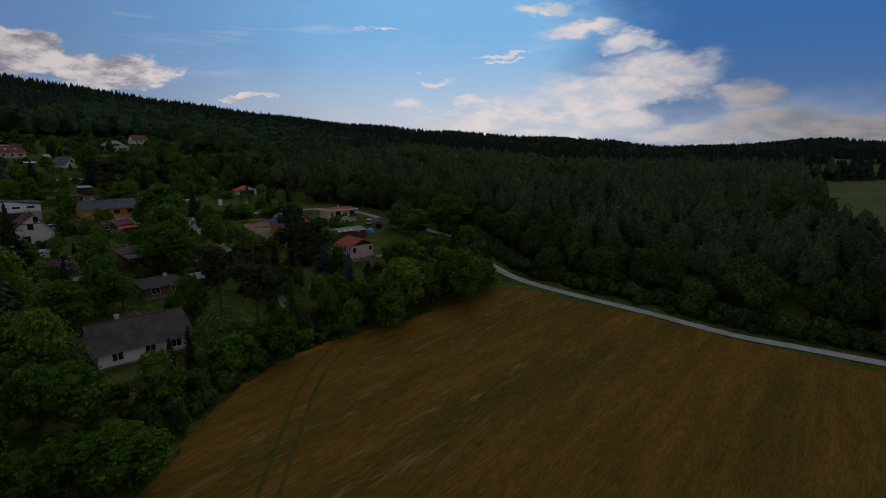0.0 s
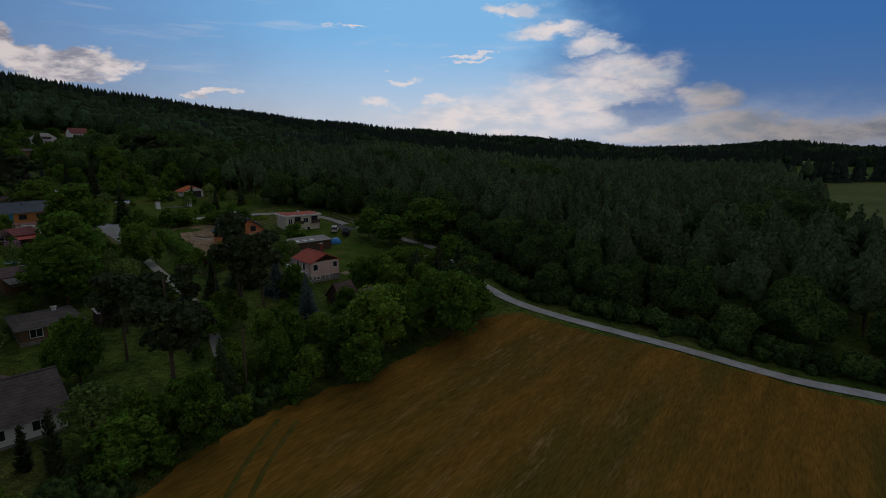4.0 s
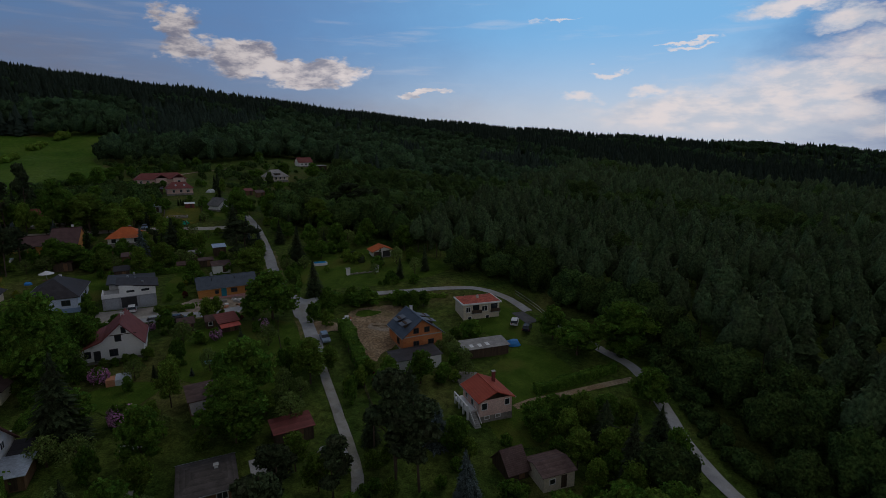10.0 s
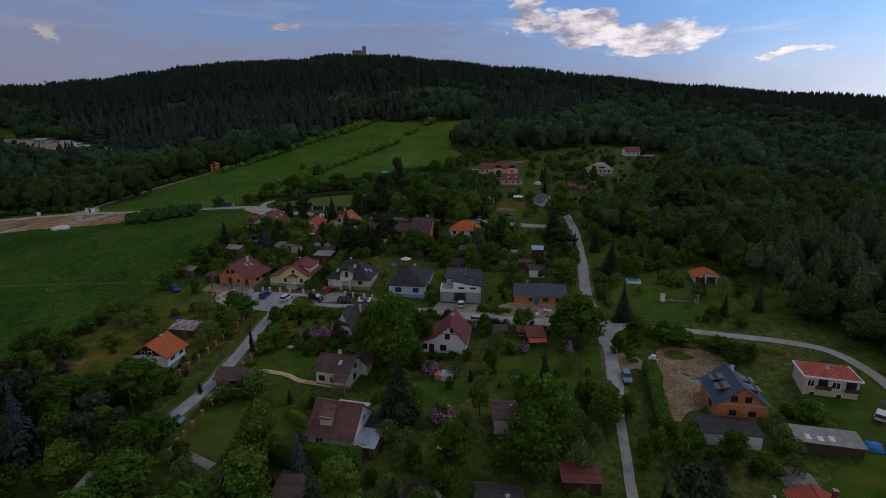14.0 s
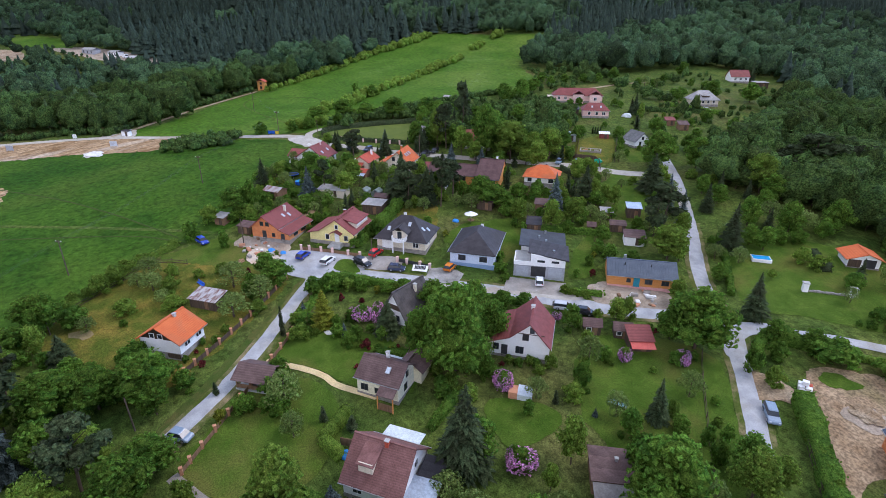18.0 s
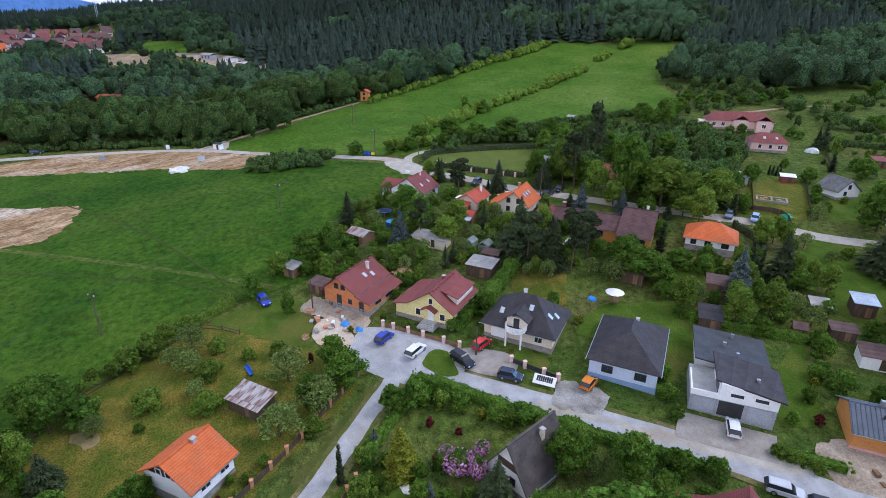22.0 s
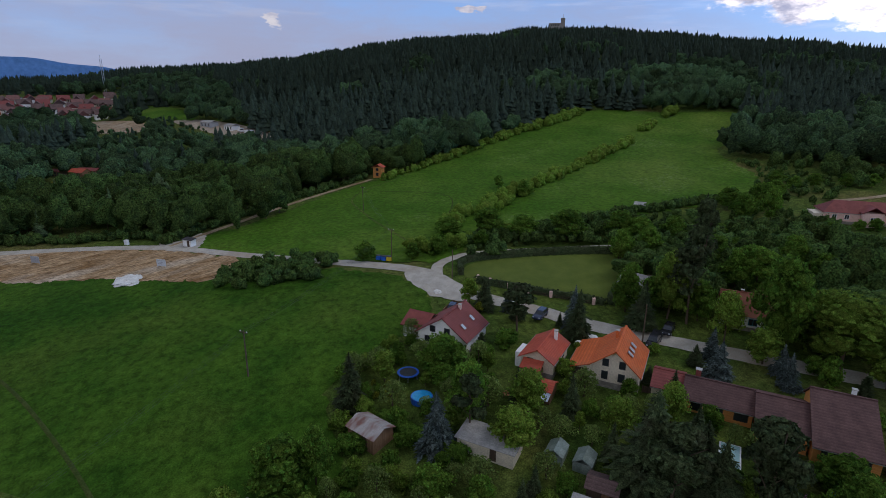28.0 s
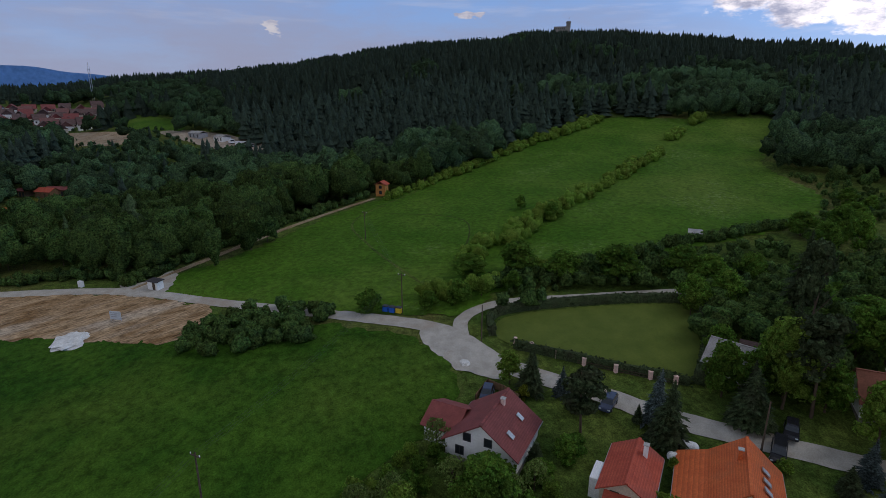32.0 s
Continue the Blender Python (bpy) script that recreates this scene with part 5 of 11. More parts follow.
windows(h, 13.6, 7.78, [("front", -2.6, 1.2, 0.7, 0.7), ("front", 1.4, 1.1, 1.3, 0.9), ("front", 4.7, 1.1, 1.3, 0.9)], DARK)
door(h, 13.6, 7.78, "front", -1.0, 0.35, 1.05, 2.0, BLUE_DOOR)
for i in range(26):
    x = -7.0 + i * 0.56
    tilted("seam", h, T_GREY, x, -2.1, 3.72, 0.05, 4.7, 0.06, 27.8)
for x in (-3.4, 1.9):
    block("vent_pipe", h, DARK, x - 0.09, x + 0.09, -1.6, -1.42, 4.0, 4.6)
block("chimney", h, METAL, -3.6, -3.0, 0.1, 0.6, 4.6, 5.6)
for i in range(14):
    block("board", h, ORANGE_WOOD, -6.82, 6.82, -3.825, -3.79, 0.38 + i * 0.17, 0.38 + i * 0.17 + 0.15)

# ---- houses and huts in front of the street ----
h = gabled("house", "white house with maroon roof sweeping low on one side", -94.6, 64.2, 48, [(-5.1, 2.6), (-1.6, 3.9), (1.7, 6.9), (5.1, 3.0)], 9.0, PLASTER_W, T_MAROON, 0.25, 0.6)
windows(h, 10.2, 9.0, [("front", -3.9, 1.1, 0.9, 1.1), ("front", 0.2, 0.9, 1.2, 1.2), ("front", 1.1, 3.6, 0.9, 1.1), ("front", 2.1, 5.1, 0.6, 1.0)], DARK)
door(h, 10.2, 9.0, "front", -2.4, 0.1, 0.9, 2.0, DARK)
block("string_board", h, WOOD_D, -0.6, 4.2, -4.56, -4.5, 4.75, 4.87)
chimney(h, 1.6, 1.0, 6.4, 7.35, PLASTER_W, 0.6)
GREY_BROWN = mat("grey_brown_shingles", (0.066, 0.055, 0.05), (0.112, 0.094, 0.086), 0.7, 0.85, 0.5, courses=0.19)
h = gabled("house", "steep dark gabled weekend house with white walls", -111.3, 49.6, 26, [(-3.2, 1.6), (0, 6.6), (3.2, 1.6)], 8.0, PLASTER_W, GREY_BROWN, 0.3)
windows(h, 6.4, 8.0, [("front", -0.9, 0.9, 0.7, 1.0), ("front", 0.8, 0.9, 0.7, 1.0)], DARK)
block("gable_board", h, WOOD_D, -1.6, 1.6, -4.07, -4.0, 3.0, 4.0)
chimney(h, 0.9, 1.0, 5.0, 6.55, PLASTER_C)
h = house("house", "small cream house with dark brown roof and porch", -95.4, 38.8, 7.2, 6.2, 40, 3.2, 2.0, PLASTER_PALE, T_BROWN, "x", 0.45, 0, 0.3)
BUILT.append((-95.4, 38.8, 5.5))
windows(h, 7.2, 6.2, [("front", -2.3, 0.9, 1.1, 1.0), ("front", 0.0, 0.9, 0.8, 0.8), ("right", -0.6, 0.9, 0.9, 1.1), ("right", 0.0, 3.0, 0.7, 0.9)], DARK)
tilted("porch_roof", h, T_BROWN, 2.3, -4.1, 2.6, 2.9, 2.2, 0.12, 24)
for x in (1.0, 3.6):
    block("porch_post", h, ORANGE_WOOD, x - 0.08, x + 0.08, -5.0, -4.84, -0.6, 2.0)
block("porch_wall", h, WOOD_B, 1.0, 3.6, -4.95, -4.9, -0.5, 0.8)
skylight(h, 1.3, -1.7, 4.5, 33)
for s in (-1, 1):
    tilted("wing_roof", h, T_BROWN, 2.9 + s * 1.25, 4.2, 3.2, 3.0, 4.2, 0.13, 0, s * 38)
block("wing_wall", h, PLASTER_PALE, 0.9, 4.9, 2.5, 6.1, -1.0, 2.6)
tilted("glass_canopy", h, POLY, -0.9, 4.1, 2.4, 3.2, 2.0, 0.08, -14)
chimney(h, -0.3, 1.2, 4.4, 5.65, PLASTER_W)
h = gabled("house", "white cottage with orange tiled roof and boarded gable", -122.3, 9.0, 50, [(-3.9, 2.5), (0, 5.0), (3.9, 2.5)], 6.3, PLASTER_W, T_ORANGE, 0.1, 0.7, front=0.6, base=height(-122.3, 9.0) + 0.9)
bm = bmesh.new()
v = [bm.verts.new(p) for p in ((-3.7, -3.2, 2.6), (3.7, -3.2, 2.6), (0, -3.2, 4.9))]
bm.faces.new(v)
bmesh.ops.solidify(bm, geom=bm.faces[:], thickness=0.03)
part("gable_board", bm, WOOD_D, h)
windows(h, 7.8, 6.4, [("front", -1.2, 2.75, 0.8, 0.8), ("front", 0.4, 2.75, 0.8, 0.8), ("right", -1.3, 0.9, 1.3, 1.0), ("right", 1.7, 0.9, 1.3, 1.0)])
chimney(h, 0.4, 0.9, 4.5, 5.35, CONCRETE)
# dark plate over the plinth, standing for the shaded hollow under the floor
block("undercroft", h, WOOD_D, 1.2, 3.7, -3.22, -3.1, -0.9, 0.0)
T_FADED = mat("faded_maroon_tiles", (0.15, 0.066, 0.058), (0.22, 0.105, 0.092), 0.7, 0.8, 0.5, courses=0.19)
h = house("house", "white house with faded maroon roof and a dormer", -79.6, 32.4, 8.0, 8.6, 42, 2.6, 3.7, PLASTER_W, T_FADED, "x", 0.5, 0, 0.3)
BUILT.append((-79.6, 32.4, 6.5))
block("dormer", h, PLASTER_C, -2.2, -0.2, -3.3, -0.4, 3.6, 5.1)
tilted("dormer_roof", h, T_FADED, -1.2, -1.7, 5.45, 2.5, 3.9, 0.12, 18)
chimney(h, 0.5, -0.4, 5.4, 6.85, T_RED)
windows(h, 8.0, 8.6, [("front", -2.0, 0.9, 1.2, 1.1), ("right", 0.5, 3.0, 1.0, 1.0), ("right", -1.5, 0.9, 1.0, 1.1)])
tilted("terrace_roof", h, POLY, 0.0, 5.6, 2.5, 5.6, 2.4, 0.08, -6)
shed("lean_to", "lean-to with bright sheet metal roof beside the white house", -73.6, 34.6, 3.4, 4.2, 44, 1.9, 0.5, WOOD_B, SHEET, True)
shed("lean_to", "dark lean-to with felt roof beside the white house", -76.3, 37.6, 2.6, 2.8, 44, 2.1, 0.4, WOOD_D, T_DARK, True)
h = house("house", "white house with a grey brown roof beside the grain field", -41.2, 23.6, 11.2, 9.0, 49, 2.4, 2.4, PLASTER_W, GREY_BROWN, "x", 0.6, 0, 0.3, base=height(-41.2, 23.6) - 0.5)
BUILT.append((-41.2, 23.6, 7.5))
windows(h, 11.2, 9.0, [("front", -3.4, 0.9, 1.2, 1.2), ("front", 0.4, 0.9, 1.2, 1.2), ("front", 3.6, 0.9, 1.2, 1.2), ("right", 0, 0.9, 1.2, 1.2)])
for s in (-1, 1):
    tilted("wing_roof", h, T_BROWN, 1.2 + s * 1.1, 3.4, 3.3, 2.8, 5.0, 0.13, 0, s * 32)
block("wing_wall", h, PLASTER_W, -0.6, 3.0, 4.0, 5.6, -1.0, 2.8)
chimney(h, -2.0, 0.6, 4.2, 5.35, PLASTER_C)
h = house("house", "low house with a grey felt roof among trees", -51.0, 44.2, 6.4, 7.2, 48, 1.9, 0.6, WOOD_B, GREY_BROWN, "x", 0.5, 2.4, 0.2)
BUILT.append((-51.0, 44.2, 6))
windows(h, 6.4, 7.2, [("front", -1.5, 0.6, 1.2, 1.0), ("front", 1.6, 0.6, 1.2, 1.0)])
chimney(h, 1.2, 0.5, 2.2, 2.95, PLASTER_W)
shed("garden_shed", "dark shed with a felt roof beside the low house", -45.6, 48.6, 2.8, 3.2, 48, 2.0, 0.3, WOOD_D, GREY_FELT, True)
shed("garden_shed", "long low shed with a dark felt roof", -70.3, 20.6, 4.4, 5.4, 52, 2.2, 0.4, WOOD_D, T_BROWN, True)
shed("garden_shed", "open shed under a dark red sheet roof", -48.4, 58.0, 5.6, 3.4, 52, 2.0, 0.5, WOOD_D, T_MAROON, True)
h = shed("weekend_hut", "old grey weekend hut with a roofed terrace", -65.6, 58.4, 5.6, 5.0, 54, 2.4, 0.5, WOOD_B, T_BROWN, True, "hut", pane=True)
tilted("terrace_roof", h, mat("old_terrace_sheet", (0.14, 0.125, 0.115), (0.22, 0.2, 0.185), 0.6, 0.85, 0.3), 0.2, -4.6, 2.1, 6.2, 3.6, 0.1, 4)
for x in (-2.6, 0.2, 3.0):
    block("terrace_post", h, WOOD_D, x - 0.07, x + 0.07, -6.2, -6.06, -1.0, 1.95)
chimney(h, 0.4, 0.6, 2.6, 3.25, METAL, 0.35)
h = tagged(new("garden_pavilion"), "open timber pavilion with a brown gabled roof beside the lane", "pavilion")
h.matrix_world = pose(-105.9, 20.8, height(-105.9, 20.8), 0, 0, 50)
BUILT.append((-105.9, 20.8, 3.6))
block("floor", h, CONCRETE, -2.9, 2.9, -2.4, 2.4, -0.6, 0.1)
for x in (-2.7, 0.0, 2.7):
    for y in (-2.2, 2.2):
        block("post", h, WOOD_B, x - 0.09, x + 0.09, y - 0.09, y + 0.09, 0.1, 2.25)
for y in (-2.2, 2.2):
    block("railing", h, WOOD_B, -2.7, 2.7, y - 0.04, y + 0.04, 0.2, 0.95)
block("back_wall", h, WOOD_D, 2.6, 2.75, -2.2, 2.2, 0.1, 2.2)
for s in (-1, 1):
    bm = bmesh.new()
    slab(bm, [(-3.3, s * 2.9, 1.98), (3.3, s * 2.9, 1.98), (3.3, 0, 3.5), (-3.3, 0, 3.5)], 0.1)
    part("roof_slope", bm, T_BROWN, h)
block("table", h, WOOD_B, -1.0, 1.0, -0.5, 0.5, 0.75, 0.82)
for x in (-0.8, 0.8):
    block("table_leg", h, WOOD_B, x - 0.05, x + 0.05, -0.4, 0.4, 0.1, 0.75)
shed("garden_shed", "small brown hut beside the wooden fence", -78.6, 43.6, 3.2, 3.4, 44, 2.1, 1.0, WOOD_B, T_BROWN)
h = shed("barn", "old timber barn under a rusty sheet roof", -133.0, 15.8, 6.0, 3.4, 46, 1.9, 0.7, WOOD_D, T_RUST, True, "barn")
for i in range(3):
    tilted("sheet", h, T_RUST, -2.0 + i * 2.0, 0.2, 2.36 + i * 0.01, 1.7, 2.8, 0.03, 11)
h = shed("carport", "carport with maroon top and bright red awning", -84.8, 82.6, 3.9, 3.4, 60, 2.2, 0.9, WOOD_D, T_MAROON, True, "carport")
tilted("awning", h, mat("red_awning", (0.55, 0.1, 0.08), (0.62, 0.14, 0.11), 0.8, 0.7, 0.1), 0, -2.6, 1.72, 4.1, 1.7, 0.06, 14)
for s in (-1, 1):
    shed("arbour_hut", "small dark timber hut with white windows", -90.2 + s * 1.7, 80.2 + s * 2.1, 3.0, 2.6, 54, 1.8, 0.9, WOOD_D, T_BROWN, pane=True, category="hut")
# ---- below the side street ----
h = gabled("house", "pink plastered house with bright red roof and terrace", -24.6, 79.7, 44, [(-3.0, 3.7), (0, 5.0), (3.0, 3.7)], 6.6, PLASTER_P, T_RED, 0.9, 0.5, front=0.5)
bm = bmesh.new()
v = [bm.verts.new(p) for p in ((-2.9, -3.34, 3.74), (2.9, -3.34, 3.74), (0, -3.34, 4.95))]
bm.faces.new(v)
bmesh.ops.solidify(bm, geom=bm.faces[:], thickness=0.03)
part("gable_board", bm, WOOD_D, h)
windows(h, 6.0, 6.6, [("front", -2.1, 2.1, 0.9, 1.1), ("front", 2.1, 2.3, 0.8, 1.0), ("front", -1.6, 0.35, 0.8, 0.5), ("front", 0.4, 0.35, 0.8, 0.5), ("left", -1.8, 2.1, 0.8, 1.1), ("left", 0.6, 1.9, 0.9, 1.6)])
chimney(h, 2.0, 1.6, 4.0, 6.1, T_MAROON, 0.5)
block("terrace", h, PLASTER_W, -4.6, -3.0, -2.0, 3.6, 1.35, 1.6)
for i in range(4):
    block("terrace_pier", h, PLASTER_W, -4.6, -4.3, -2.0 + i * 1.75, -1.7 + i * 1.75, -1.2, 1.35)
for i in range(5):
    block("baluster_pier", h, PLASTER_W, -4.65, -4.45, -2.0 + i * 1.34, -1.75 + i * 1.34, 1.6, 2.5)
block("handrail", h, PLASTER_W, -4.68, -4.42, -2.0, 3.6, 2.5, 2.62)
for i in range(9):
    block("step", h, CONCRETE, -4.3, -3.2, -2.0 - (i + 1) * 0.28, -2.0 - i * 0.28, -1.0, 1.45 - i * 0.2)
for sgn in (-4.36, -3.2):
    tilted("stair_rail", h, PLASTER_W, sgn, -3.3, 1.4, 0.08, 3.2, 0.12, 35)
T_DORMER = mat("ribbed_dormer_sheet", (0.13, 0.145, 0.175), (0.2, 0.215, 0.25), 0.5, 0.55, 0.3, metal=0.2, stretch=(0.3, 5, 1))
h = gabled("house", "unfinished orange brick house with blue grey tiled roof", -46.3, 96.9, 47, [(-4.4, 3.3), (-0.3, 6.6), (4.4, 3.2)], 8.6, BRICK, T_GREY, 0.4, 0.5, front=0.6)
windows(h, 8.8, 8.6, [("front", -1.5, 3.7, 1.0, 1.0), ("front", 0.9, 3.7, 1.0, 1.0), ("front", -1.5, 1.0, 1.1, 0.9), ("front", 1.8, 1.0, 1.1, 0.9), ("left", 1.5, 1.0, 1.2, 1.2)], DARK)
block("ring_beam", h, CONCRETE, -4.43, 4.43, -4.34, -4.3, 2.95, 3.15)
for y in (-1.5, 1.9):
    block("dormer", h, WOOD_D, -3.2, -1.5, y - 0.9, y + 0.9, 4.2, 5.4)
    tilted("dormer_roof", h, T_DORMER, -2.7, y, 5.25, 2.7, 2.2, 0.12, 0, -14)
    block("dormer", h, WOOD_D, 1.2, 3.0, y - 0.9, y + 0.9, 4.2, 5.3)
    tilted("dormer_roof", h, T_DORMER, 2.5, y, 5.2, 2.7, 2.2, 0.12, 0, 14)
chimney(h, 0.1, 2.6, 6.0, 7.35, WHITE)
shed("garage", "long white garage with a dark flat roof", -42.2, 88.0, 9.4, 4.6, 47, 2.3, 0.3, PLASTER_W, T_DARK, True, "garage", with_door=False)
h = shed("open_store", "long low store roofed with patched grey sheets", -31.8, 99.6, 9.8, 4.0, 42, 1.9, 0.4, WOOD_D, GREY_FELT, True, "shed", with_door=False)
for i in range(6):
    tilted("sheet", h, WHITE if i % 2 else GREY_FELT, -3.9 + 0.9 * i, -0.9 + 0.15 * (i % 3), 2.12, 0.8, 1.3, 0.03, 5.7)
root = tagged(new("flat_house"), "cream house with a flat red roof and loggias", "house")
root.matrix_world = pose(-39.0, 117.0, height(-39.0, 117.0) - 0.7, 0, 0, 40)
BUILT.append((-38.4, 116.4, 6))
h = root
block("wall", h, PLASTER_C, -4.6, 4.6, -2.6, 3.4, -1.2, 4.2)
block("parapet", h, PLASTER_W, -5.0, 5.0, -3.2, 3.7, 4.2, 4.5)
block("roof", h, T_RED, -4.7, 4.7, -2.9, 3.5, 4.5, 4.56)
windows(h, 9.2, 5.2, [("front", -3.4, 2.3, 1.0, 1.2), ("front", 0.8, 2.3, 1.3, 1.2), ("front", -3.0, 0.2, 0.8, 0.9), ("front", 1.5, 0.2, 0.8, 0.9)])
block("loggia", h, GLASS, -2.2, -0.6, -2.66, -2.58, 2.2, 3.9)
block("loggia", h, GLASS, 2.4, 4.1, -2.66, -2.58, 2.2, 3.9)
block("balcony", h, CONCRETE, -2.8, -0.2, -3.5, -2.6, 2.0, 2.15)
block("balcony", h, CONCRETE, 2.0, 4.5, -3.5, -2.6, 2.0, 2.15)
block("rail", h, WOOD_D, -2.8, -0.2, -3.52, -3.46, 2.15, 2.95)
block("rail", h, WOOD_D, 2.0, 4.5, -3.52, -3.46, 2.15, 2.95)
chimney(h, 0.2, 0.8, 4.5, 5.15, PLASTER_C)
drape("parking_pad", [(-31.6, 121.0), (-29.2, 123.2), (-24.2, 119.2), (-26.6, 116.8)], mat("dark_paving", (0.07, 0.07, 0.075), (0.11, 0.11, 0.115), 0.6, 0.9, 0.3), 0.13, 1.5, "dark paved parking pad with pale kerb", "parking", 0, False)
h = gabled("garage", "small white garage with an orange tiled roof", -83.0, 147.6, 46, [(-3.0, 2.0), (0.4, 3.3), (3.2, 2.2)], 5.4, PLASTER_W, T_ORANGE, 0.15, 0.7, "garage")
block("garage_door", h, DARK, 0.0, 2.4, -2.76, -2.68, 0.05, 2.0)
# the open half is a dark plate on the wall, coloured as its shade
block("open_side", h, WOOD_D, -2.9, -0.4, -2.75, -2.68, 0.0, 1.8)
shed("garden_hut", "small hut with a wide brown roof and grey walls", -11.3, 67.4, 5.0, 4.8, 44, 2.3, 0.6, PLASTER_C, T_BROWN, category="hut", pane=True)
shed("garden_hut", "dark tent-roofed garden hut", -16.8, 66.4, 3.2, 4.6, 48, 1.2, 2.4, WOOD_D, T_BROWN, category="hut")
# ---- upper village ----
h = house("house", "white bungalow with orange hip roof", -153.2, 112.2, 9.6, 8.2, 46, 2.8, 2.5, PLASTER_W, T_ORANGE, "x", 0.6, 4.2, 0.9)
BUILT.append((-153.2, 112.2, 6.5))
windows(h, 9.6, 8.2, [("front", -3.2, 1.2, 1.0, 1.1), ("front", -0.4, 1.2, 1.0, 1.1), ("front", 3.0, 1.2, 1.3, 1.1)], DARK)
chimney(h, 1.0, 0.2, 4.6, 5.65, T_MAROON)
def range_of(root, u0, u1, profile, wall, roof, over=0.45):
    """One stretch of a long building: walls under a roof whose ridge runs along x. profile: (y, z) from the front eave to the back one."""
    bm = bmesh.new()
    ring = [(profile[0][0], -1.3)] + [(y, z) for y, z in profile] + [(profile[-1][0], -1.3)]
    a = [bm.verts.new((u0, y, z)) for y, z in ring]
    b = [bm.verts.new((u1, y, z)) for y, z in ring]
    bm.faces.new(a)
    bm.faces.new(b[::-1])
    for k in range(len(ring)):
        bm.faces.new((a[k], b[k], b[(k + 1) % len(ring)], a[(k + 1) % len(ring)]))
    bmesh.ops.recalc_face_normals(bm, faces=bm.faces)
    part("wall", bm, wall, root)
    (y0, z0), (yr, zr), (y1, z1) = profile
    for ye, ze in ((y0, z0), (y1, z1)):
        fall = (zr - ze) / abs(yr - ye)
        end = ye + (over if ye > yr else -over)
        bm = bmesh.new()
        slab(bm, [(u0 - 0.25, end, ze - fall * over + 0.14), (u1 + 0.25, end, ze - fall * over + 0.14), (u1 + 0.25, yr, zr + 0.14), (u0 - 0.25, yr, zr + 0.14)], 0.14)
        part("roof_slope", bm, roof, root)
        bm = bmesh.new()
        box_into(bm, u0 - 0.25, u1 + 0.25, end - 0.06, end + 0.06, ze - fall * over - 0.04, ze - fall * over + 0.06)
        part("gutter", bm, METAL, root)
    bm = bmesh.new()
    box_into(bm, u0 - 0.27, u1 + 0.27, yr - 0.15, yr + 0.15, zr + 0.1, zr + 0.24)
    part("ridge_cap", bm, roof, root)


h = tagged(new("house"), "long low house with plum brown roofs and orange walls", "house")
h.matrix_world = pose(-162.5, 100.2, height(-162.5, 99.0), 0, 0, 47)
BUILT.extend([(-162.0, 98.0, 8), (-168.0, 92.5, 5), (-173.5, 88.0, 4.5)])
range_of(h, -3.4, 3.6, [(-8.4, 2.2), (0, 5.9), (3.2, 3.6)], ORANGE_WOOD, T_PLUM)
range_of(h, -9.7, -3.7, [(-6.8, 2.3), (-1.9, 4.3), (2.2, 2.6)], ORANGE_WOOD, T_PLUM)
range_of(h, -18.9, -10.0, [(-4.4, 2.3), (-0.9, 4.0), (2.4, 2.4)], ORANGE_WOOD, T_PLUM)
range_of(h, -23.4, -19.2, [(-3.4, 2.4), (0.2, 3.5), (2.6, 2.6)], PLASTER_C, T_MAROON)
for u, y, wide in ((-17.2, -4.4, 1.2), (-14.2, -4.4, 0.9), (-11.4, -4.4, 1.6), (-1.6, -8.4, 1.8), (1.6, -8.4, 1.8), (-7.4, -6.8, 1.4)):
    block("window_frame", h, WOOD_D, u - wide / 2 - 0.1, u + wide / 2 + 0.1, y - 0.07, y + 0.02, 0.6, 1.95)
    block("window_pane", h, GLASS, u - wide / 2, u + wide / 2, y - 0.1, y - 0.06, 0.7, 1.85)
chimney(h, -17.4, -0.4, 3.4, 5.2, T_MAROON, 0.7)
chimney(h, 1.4, 0.6, 5.2, 6.7, PLASTER_W)
h = gabled("house", "beige gabled house with bright orange tiled roof", -182.6, 79.1, 48, [(-6.4, 2.0), (-3.6, 3.0), (0.2, 6.0), (3.8, 2.8)], 9.4, PLASTER_C, T_ORANGE, 0.5, 0.6, front=0.6)
# dark plate across the lean-to front in place of its shaded interior
block("carport_void", h, WOOD_D, -6.3, -3.8, -4.76, -4.7, -0.8, 2.0, "dark panel for the shaded inside of the open lean-to")
windows(h, 7.4, 9.4, [("front", -1.2, 1.0, 0.8, 1.2), ("front", 1.3, 1.0, 0.8, 1.2), ("front", -1.2, 3.2, 0.8, 1.1), ("front", 1.3, 3.2, 0.8, 1.1)], DARK)
chimney(h, -0.6, 1.4, 5.2, 6.7, T_ORANGE, 0.45)
for y in (-2.2, -0.6, 1.2):
    skylight(h, 2.0, y, 4.72, 0, 42)
h = gabled("house", "cream house with red tiled roof and a low porch", -188.2, 69.0, 46, [(-2.8, 2.7), (0, 4.3), (2.6, 2.6)], 8.0, PLASTER_C, T_RED, 0.5, 0.45)
windows(h, 5.2, 8.0, [("front", -1.2, 1.5, 0.8, 1.0), ("right", -1.5, 1.2, 0.9, 1.0), ("right", 1.5, 1.2, 0.9, 1.0)], WOOD_D)
chimney(h, 1.0, 2.2, 3.2, 5.3, PLASTER_W)
tilted("porch_roof", h, T_RED, -0.6, -4.9, 2.0, 3.4, 2.4, 0.12, 22)
block("porch_wall", h, WOOD_B, -2.2, 1.0, -5.6, -3.7, -0.9, 1.5)
block("conservatory", h, WHITE, -4.2, -2.8, -2.8, 0.6, -0.9, 2.4, "white framed conservatory")
